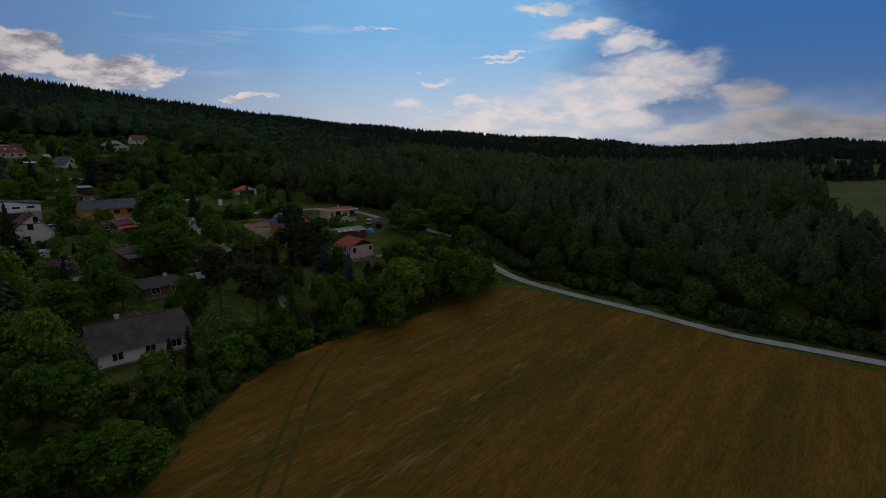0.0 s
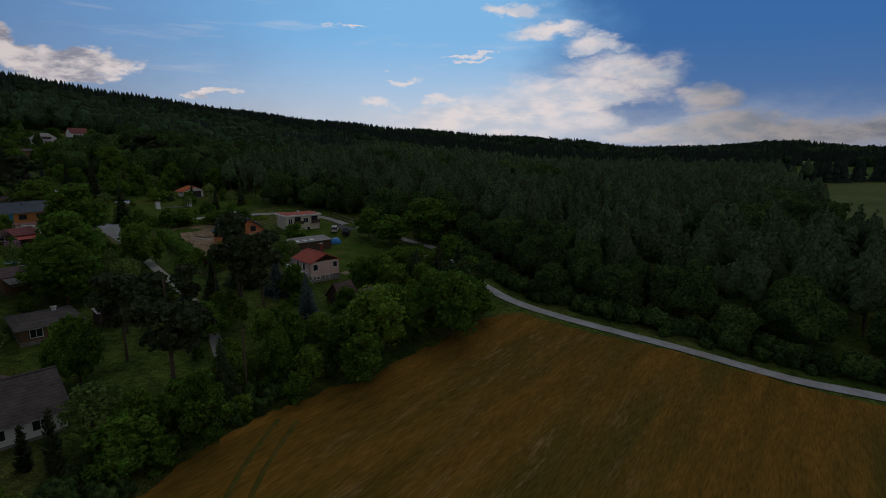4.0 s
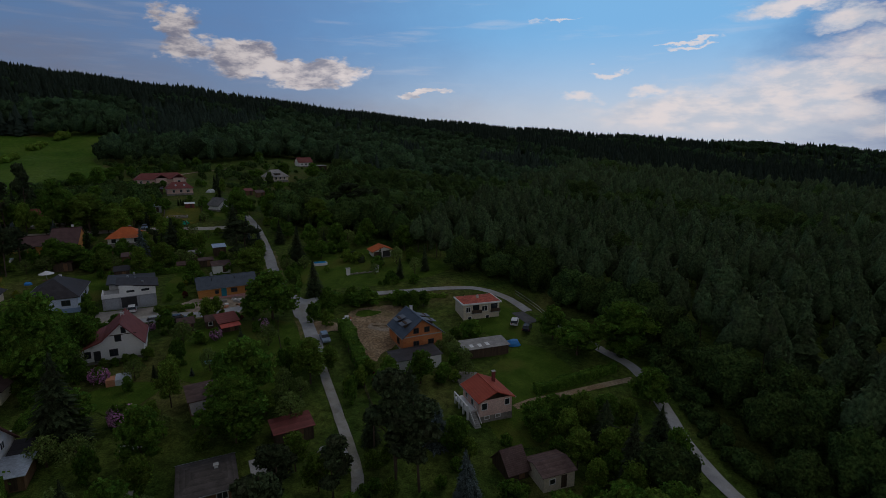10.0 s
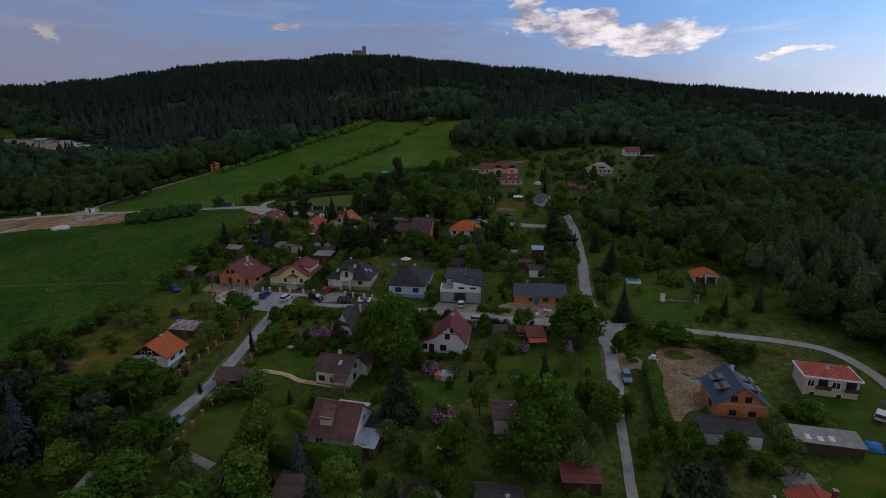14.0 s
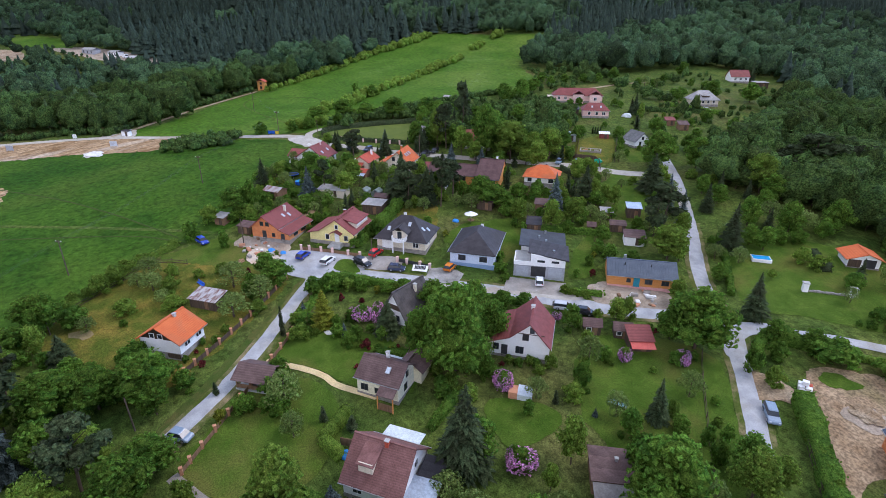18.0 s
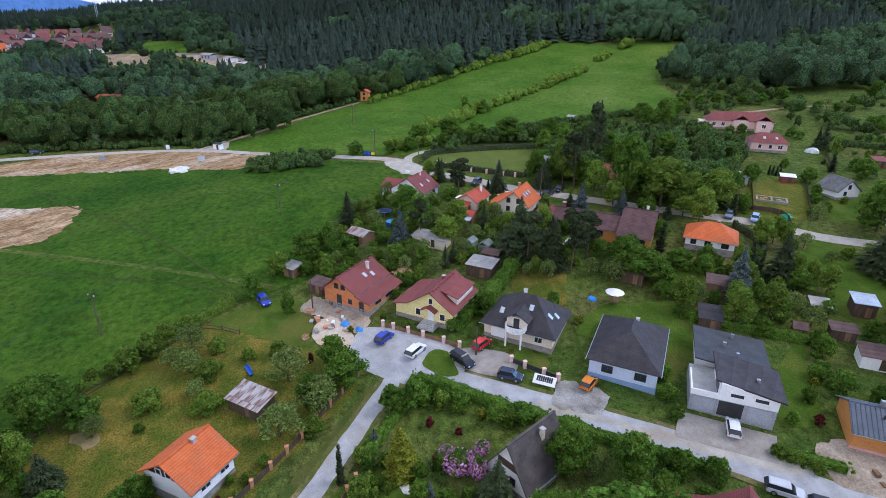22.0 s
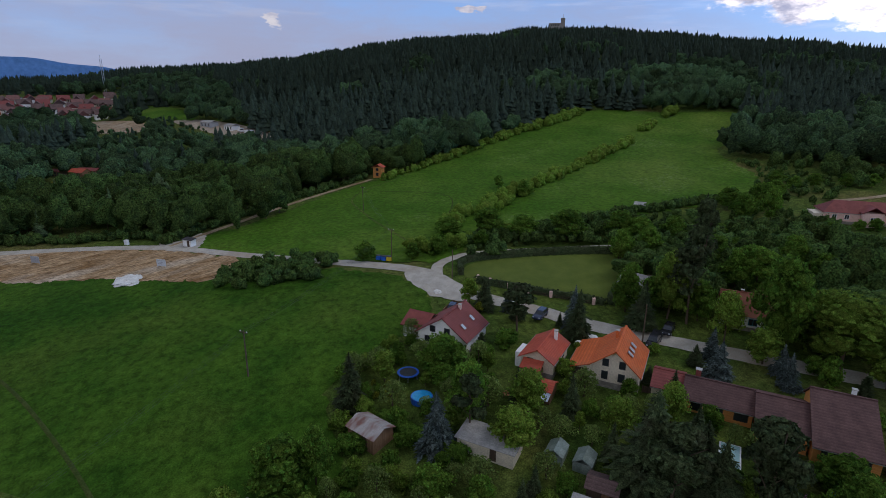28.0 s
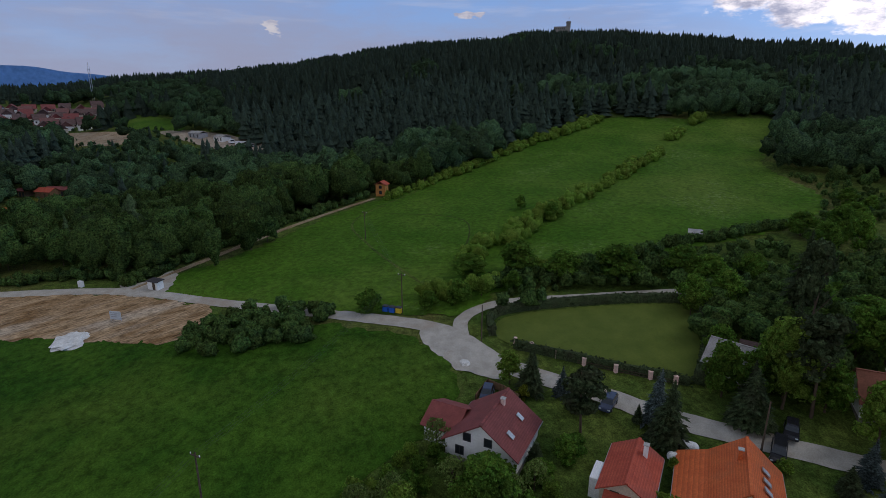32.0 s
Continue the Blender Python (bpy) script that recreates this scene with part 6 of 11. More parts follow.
h = shed("garden_hut", "little hut with a bright red roof and blue awning", -180.6, 65.2, 3.0, 3.2, 46, 2.0, 0.8, WOOD_B, T_RED, category="hut")
tilted("awning", h, SHEET, 0, -2.5, 1.6, 3.4, 1.8, 0.05, 18)
h = gabled("house", "white house with maroon half hipped roof and skylights", -200.0, 56.2, 47.5, [(-4.6, 2.6), (0.4, 5.9), (4.9, 2.6)], 8.6, PLASTER_W, T_MAROON, 0.3, 0.5)
windows(h, 9.6, 8.6, [("front", -1.6, 3.0, 0.9, 1.0), ("front", 1.2, 3.0, 0.9, 1.0), ("front", -2.6, 0.8, 1.0, 1.1), ("front", 1.6, 0.8, 1.0, 1.1)], DARK)
block("wing_wall", h, PLASTER_W, -8.6, -4.6, -2.6, 3.4, -1.2, 2.4)
for s in (-1, 1):
    tilted("wing_roof", h, T_MAROON, -6.4, 0.4 + s * 1.7, 3.05, 5.2, 4.0, 0.14, -s * 26)
skylight(h, 3.1, 1.8, 4.15, 0, 38)
skylight(h, 3.3, -2.2, 4.0, 0, 38)
chimney(h, 0.9, 1.4, 5.2, 6.45, PLASTER_P)
h = house("house", "small white house with dull rust brown tiled roof", -189.6, 111.2, 9.4, 7.6, 50, 2.8, 2.9, PLASTER_W, mat("rust_brown_tiles", (0.2, 0.07, 0.04), (0.28, 0.1, 0.06), 0.7, 0.75, 0.5), "x", 0.5)
BUILT.append((-189.6, 111.2, 6))
windows(h, 9.4, 7.6, [("front", 0.6, 0.9, 1.3, 1.1), ("right", 0, 0.9, 1.0, 1.1)], BLUE_DOOR)
chimney(h, -1.4, 0.4, 5.0, 6.05, T_MAROON)
h = house("house", "grey shingled house hidden among garden trees", -203.5, 97.0, 6.4, 6.0, 30, 2.6, 2.6, PLASTER_W, GREY_FELT, "x", 0.5)
windows(h, 6.4, 6.0, [("front", 0.0, 0.9, 1.2, 1.1)])
BUILT.append((-203.5, 97.0, 5))
# ---- villas and cottages below the hill ----
h = house("villa", "long pink villa with maroon roofs and two gables", -226.0, 186.0, 22, 8.0, 56, 3.0, 2.6, PLASTER_P, T_MAROON, "x", 0.5, 3.5)
BUILT.append((-226, 186, 12))
for u in (0.0, 7.5):
    block("gable_wall", h, PLASTER_P, u - 2.4, u + 2.4, -6.0, -3.6, -1.2, 3.4)
    for s in (-1, 1):
        tilted("gable_roof", h, T_MAROON, u + s * 1.4, -3.8, 4.1, 3.3, 5.4, 0.13, 0, s * 32)
    opening(h, "front", u, 1.0, 1.2, 1.2, 22, 12.1)
windows(h, 22, 8.0, [("front", -8.5, 1.0, 1.0, 1.2), ("front", -5.5, 1.0, 1.0, 1.2)])
block("terrace_wall", h, PLASTER_C, -13.5, -11.0, -3.5, 2.5, -1.2, 2.2)
h = house("house", "pink bungalow with maroon roof and small skylights", -202.0, 175.6, 10.5, 8.0, 54, 2.8, 2.4, PLASTER_P, T_MAROON, "x", 0.5, 3.0)
BUILT.append((-202, 175.6, 7))
windows(h, 10.5, 8.0, [("front", -2.6, 0.9, 0.9, 1.1), ("front", 0.4, 0.9, 0.9, 1.1), ("front", 3.2, 0.9, 1.2, 1.1)])
for u in (-1.5, 2.0):
    skylight(h, u, -2.4, 3.95, 32)
shed("terrace_hut", "dark roofed terrace hut beside the pink bungalow", -208.6, 169.4, 4.6, 4.0, 54, 2.2, 0.5, WOOD_D, T_DARK, True, "hut")
h = house("cottage", "cream cottage with grey hip roof and eyebrow dormer", -195.6, 233.0, 11.5, 8.0, 64, 2.7, 3.3, PLASTER_C, GREY_FELT, "x", 0.6, 4.0)
BUILT.append((-195.6, 233, 7.5))
windows(h, 11.5, 8.0, [("front", -3.6, 0.9, 0.9, 1.2), ("front", -1.2, 0.9, 0.9, 1.2), ("front", 1.2, 0.9, 0.9, 1.2), ("front", 3.6, 0.9, 0.9, 1.2)])
block("dormer", h, WOOD_D, -1.6, 1.6, -3.4, -1.5, 3.4, 4.5)
tilted("dormer_roof", h, GREY_FELT, 0, -2.4, 4.5, 4.0, 3.2, 0.12, 12)
h = house("house", "white house with maroon roof at the forest edge", -225.4, 298.0, 9.6, 7.0, 60, 3.0, 3.0, PLASTER_W, T_MAROON, "x", 0.5)
BUILT.append((-225.4, 298, 7))
windows(h, 9.6, 7.0, [("front", -2.5, 1.0, 1.0, 1.1), ("front", 0.3, 1.0, 1.0, 1.1), ("front", 3.0, 1.0, 1.0, 1.1)])
shed("carport", "carport with a grey flat roof at the forest edge", -213.0, 299.5, 7.0, 5.0, 60, 2.4, 0.3, WOOD_D, GREY_FELT, True, "carport")
h = gabled("cottage", "small steep grey roofed cottage with white gable", -165.2, 162.4, 82, [(-3.2, 2.0), (0, 4.7), (3.2, 2.0)], 6.5, PLASTER_W, mat("weathered_grey_tiles", (0.12, 0.12, 0.12), (0.2, 0.195, 0.19), 0.7, 0.85, 0.4, courses=0.19), 0.3)
windows(h, 6.4, 6.5, [("front", 0.0, 2.4, 0.7, 1.0), ("front", -0.9, 0.8, 0.7, 0.9)], DARK)
shed("timber_cabin", "red brown timber cabin with a low roof", -177.6, 192.6, 3.4, 3.0, 60, 2.0, 0.7, WOOD_B, T_MAROON, True, "cabin")
shed("timber_cabin", "red brown timber cabin with a tiled roof", -170.9, 192.4, 3.6, 3.2, 60, 2.1, 0.8, WOOD_B, T_BROWN, True, "cabin")
h = house("house", "red weekend house under dark trees", -112.0, 190.0, 7.5, 6.0, 48, 2.6, 1.8, T_RED, T_BROWN, "x", 0.6)
BUILT.append((-112, 190, 5.5))
windows(h, 7.5, 6.0, [("front", -1.5, 0.9, 1.0, 1.0), ("front", 1.6, 0.9, 1.0, 1.0)])
h = gabled("house", "brown roofed house with white gable among trees", -156.4, 225.6, 50, [(-3.6, 2.2), (0, 5.2), (3.6, 2.2)], 8.0, PLASTER_W, T_BROWN, 0.3)
windows(h, 7.2, 8.0, [("front", 0, 3.0, 0.8, 1.0), ("front", -1.6, 0.8, 1.0, 1.1), ("front", 1.6, 0.8, 1.0, 1.1)])
# ---- sheds and huts of the gardens ----
T_PATCH = mat("patched_shed_roof", (0.36, 0.33, 0.32), (0.2, 0.1, 0.08), 0.5, 0.7, 0.3, spread=(0.42, 0.6), stretch=(1.6, 0.6, 1))
for nm, lab, x, y, w, d, rot, ev, ri, wa, ro, mono in (
        ("garden_hut", "dark hut under a bright white sheet roof", -124.6, 120.8, 3.4, 3.6, 52, 2.6, 0.4, WOOD_D, SHEET, True), ("garden_hut", "white walled weekend hut with brown roof", -114.0, 110.6, 4.6, 3.2, 52, 2.1, 0.6, PLASTER_W, T_BROWN, True),
        ("garden_shed", "small dark shed with grey felt roof", -127.0, 113.6, 2.8, 2.6, 52, 2.0, 0.4, WOOD_D, GREY_FELT, True), ("garden_shed", "low dark timber shed beside the hedge", -120.6, 111.6, 3.6, 2.4, 52, 1.8, 0.3, WOOD_D, T_BROWN, True),
        ("play_hut", "tiny wooden play hut with a gabled roof", -123.6, 105.6, 1.8, 2.0, 52, 1.5, 0.7, WOOD_B, T_BROWN, False), ("garden_shed", "dark timber shed among shrubs", -146.0, 88.0, 4.2, 3.4, 46, 2.1, 0.6, WOOD_D, T_BROWN, True),
        ("garden_shed", "brown shed with grey roof beside the spruce", -138.0, 101.0, 3.6, 3.2, 50, 2.2, 0.5, WOOD_B, T_BROWN, True), ("garden_shed", "timber shed with patched red and grey roof", -179.4, 38.6, 5.0, 3.8, 36, 2.1, 0.8, WOOD_B, T_PATCH, False),
        ("long_shed", "long low shed with grey sheet roof", -172.6, 53.6, 8.0, 3.6, 47, 1.9, 0.4, PLASTER_C, GREY_FELT, True), ("garden_shed", "dark shed with white edged flat roof", -157.4, 60.2, 5.2, 4.4, 48, 2.4, 0.3, WOOD_D, GREY_FELT, True),
        ("garden_shed", "small brown roofed shed behind the yellow house", -161.6, 64.0, 3.4, 3.0, 48, 2.0, 0.6, WOOD_D, T_BROWN, False), ("garden_shed", "small dark hut at the meadow edge", -169.4, 23.0, 2.8, 2.6, 44, 2.0, 0.4, WOOD_B, GREY_FELT, True),
        ("garden_shed", "lean-to shed of dark boards beside the building site", -161.4, 27.8, 3.4, 2.6, 44, 1.9, 0.4, WOOD_D, T_BROWN, True), ("garden_shed", "grey sided shed with pale roof", -180.4, 145.2, 3.8, 3.4, 50, 2.2, 0.5, PLASTER_G, SHEET, True),
        ("garden_shed", "red shed with a pale flat roof", -176.6, 157.8, 3.4, 2.4, 50, 1.7, 0.3, T_MAROON, WHITE, True), ("garden_shed", "small timber shed on the meadow edge", -256.6, 134.0, 3.0, 2.6, 50, 2.0, 0.4, WOOD_D, GREY_FELT, True),
        ("garden_shed", "small shed beside the dark lawn hedge", -206.5, 103.5, 3.0, 2.6, 40, 2.0, 0.7, WOOD_D, T_BROWN, False), ("bus_shelter", "small white bus shelter with dark roof", -277.4, -0.6, 3.2, 1.8, 52, 2.1, 0.2, WHITE, T_DARK, True),
        ("tool_shed", "brown shed with a grey felt roof in the grove", -88.0, -4.0, 3.6, 3.2, 50, 2.0, 0.5, WOOD_B, GREY_FELT, True), ("woodland_hut", "red roofed timber hut in a woodland garden", -400.0, -68.0, 8.0, 5.0, 60, 2.6, 1.4, WOOD_B, T_RED, False)):
    shed(nm, lab, x, y, w, d, rot, ev, ri, wa, ro, mono)
OLD_POLY = mat("weathered_clear_panels", (0.13, 0.17, 0.15), (0.24, 0.28, 0.26), 0.8, 0.3, 0.1)
for x, y in ((-169.0, 61.6), (-166.6, 64.4)):
    h = tagged(new("greenhouse"), "small weathered greenhouse with pale panels", "greenhouse")
    h.matrix_world = pose(x, y, height(x, y), 0, 0, 46)
    block("wall", h, OLD_POLY, -1.2, 1.2, -1.5, 1.5, -0.6, 1.2)
    for s in (-1, 1):
        tilted("roof_panel", h, OLD_POLY, s * 0.62, 0, 1.56, 1.5, 3.2, 0.05, 0, s * 32)
    for i in range(4):
        block("frame_bar", h, METAL, -1.22, 1.22, -1.5 + i * 0.98, -1.44 + i * 0.98, 1.2, 1.26)
    BUILT.append((x, y, 2))
h = tagged(new("greenhouse"), "low glass greenhouse with a terracotta side", "greenhouse")
h.matrix_world = pose(-83.4, 56.8, height(-83.4, 56.8), 0, 0, 46)
block("wall", h, POLY, -0.8, 1.4, -1.0, 1.0, -0.5, 1.1)
block("brick_side", h, TERRA, -2.2, -0.8, -1.0, 1.0, -0.5, 1.2)
tilted("roof_panel", h, PALE_GLASS, 0.3, 0, 1.2, 2.3, 2.2, 0.05, 10)
# tall orange lookout hut by the meadow track
h = tagged(new("hunting_hut"), "tall orange hut on the meadow edge", "hut")
h.matrix_world = pose(-352.0, 66.0, height(-352, 66), 0, 0, 60)
block("wall", h, ORANGE_WOOD, -2.0, 2.0, -1.8, 1.8, -1, 4.6)
for s in (-1, 1):
    tilted("roof_slope", h, T_RED, s * 1.3, 0, 5.0, 3.0, 4.6, 0.14, 0, s * 28)
windows(h, 4.0, 3.6, [("front", 0, 3.0, 1.0, 1.1), ("front", 0, 0.8, 1.0, 1.2)], DARK)
# summit building on the hill
h = tagged(new("summit_tower"), "grey stone lookout tower and low wing on the hilltop", "tower")
h.matrix_world = pose(-905, 427, height(-905, 427), 0, 0, 64)
block("tower", h, STONE, 4, 10, -3, 3, -2, 27)
block("tower_crown", h, STONE, 3.5, 10.5, -3.5, 3.5, 25, 26)
block("wing", h, STONE, -14, 4, -3, 3, -2, 20)
block("mast", h, METAL, 7, 7.5, -0.25, 0.25, 27, 33)
for i in range(6):
    block("window", h, GLASS, -13 + i * 2.7, -11.6 + i * 2.7, -3.08, -2.98, 16, 18.4)


# ---- the estate far off, on the edge of the forest ----
def far_house_kind(w, d, eave, rise, roof):
    bm = bmesh.new()
    box_into(bm, -w / 2, w / 2, -d / 2, d / 2, -2, eave)
    wall = bpy.data.meshes.new("wall")
    bm.to_mesh(wall)
    bm.free()
    wall.materials.append(PLASTER_C if w > 9 else PLASTER_W)
    bm = bmesh.new()
    for s in (-1, 1):
        slab(bm, [(-w / 2 - 0.6, s * (d / 2 + 0.6), eave - 0.3), (w / 2 + 0.6, s * (d / 2 + 0.6), eave - 0.3), (w / 2 + 0.6, 0, eave + rise), (-w / 2 - 0.6, 0, eave + rise)], 0.25)
    for s in (-1, 1):
        bm.faces.new([bm.verts.new(p) for p in ((s * w / 2, -d / 2, eave), (s * w / 2, d / 2, eave), (s * w / 2, 0, eave + rise - 0.2))])
    tiles = bpy.data.meshes.new("roof")
    bm.to_mesh(tiles)
    bm.free()
    tiles.materials.append(roof)
    bm = bmesh.new()
    for i in range(3):
        box_into(bm, -w / 2 + w * (i + 0.5) / 3 - 0.6, -w / 2 + w * (i + 0.5) / 3 + 0.6, -d / 2 - 0.06, d / 2 + 0.06, 1.0, 2.4)
    pane = bpy.data.meshes.new("window_row")
    bm.to_mesh(pane)
    bm.free()
    pane.materials.append(GLASS)
    return wall, tiles, pane


FAR = [far_house_kind(9, 9, 3.4, 4.0, T_FADED), far_house_kind(10.5, 9, 3.2, 3.8, T_BROWN), far_house_kind(8.5, 9, 4.0, 4.2, T_BROWN), far_house_kind(10, 9, 3.2, 3.8, T_MAROON), far_house_kind(10, 10, 3.0, 4.2, T_ORANGE)]
rng = random.Random(21)
for i in range(10):
    for j in range(9):
        x, y = -612 - i * 12.5 - j * 1.5 + rng.uniform(-4, 4), -122 - j * 13.5 - i * 2.6 + rng.uniform(-3, 3)
        if not inside(x, y, ESTATE):
            continue
        wall, tiles, pane = FAR[4 if (i, j) in ((1, 6), (2, 6), (1, 7), (3, 7)) else rng.randrange(4)]
        h = tagged(new("terraced_house"), "distant white family house with red brown roof", "house", "houses of the far estate")
        h.matrix_world = pose(x, y, height(x, y), 0, 0, rng.choice((20, 110)) + rng.uniform(-6, 6))
        for nm, me in (("wall", wall), ("roof", tiles), ("window", pane)):
            new(nm, me).parent = h
for nm, label, x, y, w, d, hh, wall, roof, rot in (("store", "low pale grey store building at the forest edge", -518, -26, 12, 6, 2.6, PLASTER_G, GREY_FELT, 40), ("store", "low pale grey store building at the forest edge", -503, -10, 9, 6, 2.4, PLASTER_W, GREY_FELT, 40),
                                          ("van", "white parked van in the store yard", -494, -4, 6, 2.4, 2.6, WHITE, WHITE, 20), ("van", "white parked van in the store yard", -486, 2, 6, 2.4, 2.8, WHITE, WHITE, 60), ("van", "white parked van in the store yard", -482, 8, 5, 2.2, 2.2, METAL, WHITE, 30),
                                          ("garden_house", "red brown garden house in the leafy plots", -403, -65, 10, 5, 2.6, WOOD_B, T_MAROON, 70), ("garden_house", "red brown garden house in the leafy plots", -404, -78, 5, 4, 2.4, WOOD_B, T_MAROON, 60),
                                          ("garden_house", "small orange roofed hut in a clearing", -374, -72, 4, 3, 2.2, PLASTER_P, T_ORANGE, 60), ("greenhouse", "white greenhouse among far gardens", -480, -116, 9, 4, 2.6, WHITE, GREY_FELT, 60), ("garden_house", "pale hut on the edge of the clearing", -371, -82, 4, 3, 2.2, PLASTER_W, GREY_FELT, 60)):
    h = tagged(new(nm), label, "vehicle" if nm == "van" else "building")
    h.matrix_world = pose(x, y, height(x, y), 0, 0, rot)
    block("wall", h, wall, -w / 2, w / 2, -d / 2, d / 2, 0.4 if nm == "van" else -2, hh)
    if nm == "van":
        block("windscreen", h, GLASS, w / 2 - 0.9, w / 2 + 0.02, -d / 2 + 0.15, d / 2 - 0.15, 1.4, hh - 0.3)
        for u in (-w / 3, w / 3):
            block("axle", h, DARK, u - 0.35, u + 0.35, -d / 2 - 0.02, d / 2 + 0.02, 0, 0.7)
        continue
    for sgn in (-1, 1):
        bm = bmesh.new()
        slab(bm, [(-w / 2 - 0.4, sgn * (d / 2 + 0.4), hh), (w / 2 + 0.4, sgn * (d / 2 + 0.4), hh), (w / 2 + 0.4, 0, hh + d * 0.22), (-w / 2 - 0.4, 0, hh + d * 0.22)], 0.2)
        part("roof_slope", bm, roof, h)
    for i in range(3):
        block("door", h, DARK, -w / 2 + w * (i + 0.5) / 3 - 0.5, -w / 2 + w * (i + 0.5) / 3 + 0.5, -d / 2 - 0.06, -d / 2 + 0.02, 0, 1.9)


# ---- patches of ground ----
PAVING = mat("worn_paving", (0.27, 0.245, 0.22), (0.37, 0.34, 0.305), 0.6, 0.9, 0.3, fine=10, c=(0.24, 0.2, 0.16), vary=0.3)
YELLOW_PATH = mat("yellow_sand_path", (0.58, 0.44, 0.22), (0.68, 0.53, 0.28), 0.5, 0.9, 0.3)
YARD = mat("weedy_yard_soil", (0.24, 0.155, 0.085), (0.36, 0.26, 0.16), 0.22, 0.95, 0.8, fine=10, c=(0.1, 0.105, 0.032), vary=0.4, span=0.12)
SITE_SOIL = mat("site_soil", (0.31, 0.24, 0.175), (0.44, 0.36, 0.28), 0.5, 0.95, 0.6, fine=7, c=(0.22, 0.17, 0.12), vary=0.4)
PALE_SAND = mat("builders_sand", (0.48, 0.39, 0.3), (0.62, 0.52, 0.42), 0.5, 0.95, 0.5, fine=8, c=(0.5, 0.31, 0.17), vary=0.25)
FAR_FIELD = mat("far_crop", (0.085, 0.115, 0.03), (0.14, 0.155, 0.05), 0.02, 0.95, 0.3, fine=12, c=(0.05, 0.09, 0.025), spec=0.03)
drape("orchard_grass", [(-110, 4), (-119, -6), (-132, -12.5), (-139.3, -12), (-143.2, -9.6), (-147.2, -5.2), (-151.6, 0.3), (-156.4, 5.6), (-156.6, 7.6), (-152.4, 13.2), (-148, 18.4), (-144, 24), (-140, 29), (-137, 33), (-128, 27), (-118, 16)], DRY, 0.06, 3.0, "sun-dried patchy orchard grass", "grass", 1.5)
drape("front_lawn", [(-111.5, 24.5), (-117, 31), (-108, 42), (-99, 45), (-92, 41), (-98.5, 33.5), (-103, 31)], LAWN, 0.09, 2.5, "close mown garden lawn with flower beds", "lawn", 0.5)
drape("front_lawn", [(-94.5, 8), (-104.5, 18.5), (-108.5, 22), (-101, 29), (-96.5, 30.5), (-89, 29), (-83, 21), (-86, 13)], LAWN, 0.09, 2.5, "close mown bright green lawn beside the lane", "lawn", 0.5)
drape("back_lawn", [(-134, 69), (-140, 77), (-139, 84), (-136.4, 93.6), (-130, 90), (-124, 84.2), (-119.4, 77.4), (-122, 76), (-128, 78)], LAWN, 0.09, 2.5, "green back lawn behind the bungalow", "lawn", 0.5)
drape("side_lawn", [(-108.4, 86.6), (-113, 90.6), (-118.6, 97), (-121.8, 104.6), (-114.6, 98.6), (-107.2, 91.8)], LAWN, 0.09, 2.5, "narrow green lawn beside the modern house", "lawn", 0.4)
drape("hedged_lawn", [(-225, 66.5), (-229.6, 68), (-232, 72), (-231, 84), (-228.6, 96), (-225.8, 104.2), (-222, 106), (-212, 98.3), (-204, 90.6), (-211, 80), (-220.6, 69.6)], mat("olive_lawn", (0.078, 0.11, 0.011), (0.104, 0.134, 0.017), 0.3, 0.95, 0.5, fine=14), 0.1, 3.0, "smooth olive green lawn inside clipped hedges", "lawn", 0.4)
drape("garden_lawn", [(-148.3, 96.7), (-147.6, 104), (-145.2, 109.2), (-139.6, 103), (-138.4, 99.2), (-142.3, 93.4)], LAWN, 0.08, 2.0, "open yellowish lawn before a bungalow", "lawn", 0.7)
drape("garden_lawn", [(-143.1, 126.4), (-148, 138.6), (-139, 136.6), (-129.4, 132.4), (-122.8, 127.6), (-120.9, 120.6), (-126, 117), (-131, 121.6), (-137.2, 120.8)], LAWN, 0.08, 2.5, "broad mown lawn round a white roofed hut", "lawn", 0.7)
drape("garden_lawn", [(-162, 155.6), (-164.6, 171), (-157, 166), (-150.8, 157.3), (-153.7, 148)], LAWN, 0.08, 2.5, "green lawn behind the garden plot", "lawn", 0.8)
drape("rough_grass", [(-158, 7.6), (-160, 13.3), (-162, 20), (-157, 25), (-152, 25.6), (-146, 25), (-144.4, 24), (-148.6, 17.8), (-153, 12.4)], LAWN, 0.085, 2.0, "lush green grass between orchard and building site", "grass", 0.9)
drape("trodden_patch", [(-136.0, -7.8), (-135.4, -5.8), (-133.4, -4.4), (-131.9, -4.2), (-132.4, -6.2), (-134, -7.6)], mat("bare_turf", (0.17, 0.14, 0.05), (0.3, 0.22, 0.11), 0.6, 0.95, 0.5, fine=10, c=(0.1, 0.11, 0.03), vary=0.4), 0.13, 0.8, "bare trodden patch in the orchard", "bare ground", 1.2)
drape("lawn_plot", [(-82, 66), (-90, 76), (-84, 88), (-76, 92), (-66, 84), (-56, 72), (-62, 64), (-72, 62)], LAWN, 0.07, 3.0, "green garden lawn between fruit trees", "lawn", 0.8)
drape("orchard_lawn", [(-66, 126), (-76, 118), (-84, 112), (-98, 122), (-106, 132), (-94, 148), (-76, 156), (-58, 146)], LAWN, 0.07, 3.0, "broad green garden lawn beside the forest", "lawn", 0.8)
drape("house_lawn", [(-28, 90), (-20, 72), (-12, 78), (-10, 94), (-20, 106), (-34, 108), (-40, 112), (-46, 124), (-38, 128), (-30, 122), (-26, 110)], LAWN, 0.07, 3.0, "green lawn round the pink house", "lawn", 0.8)
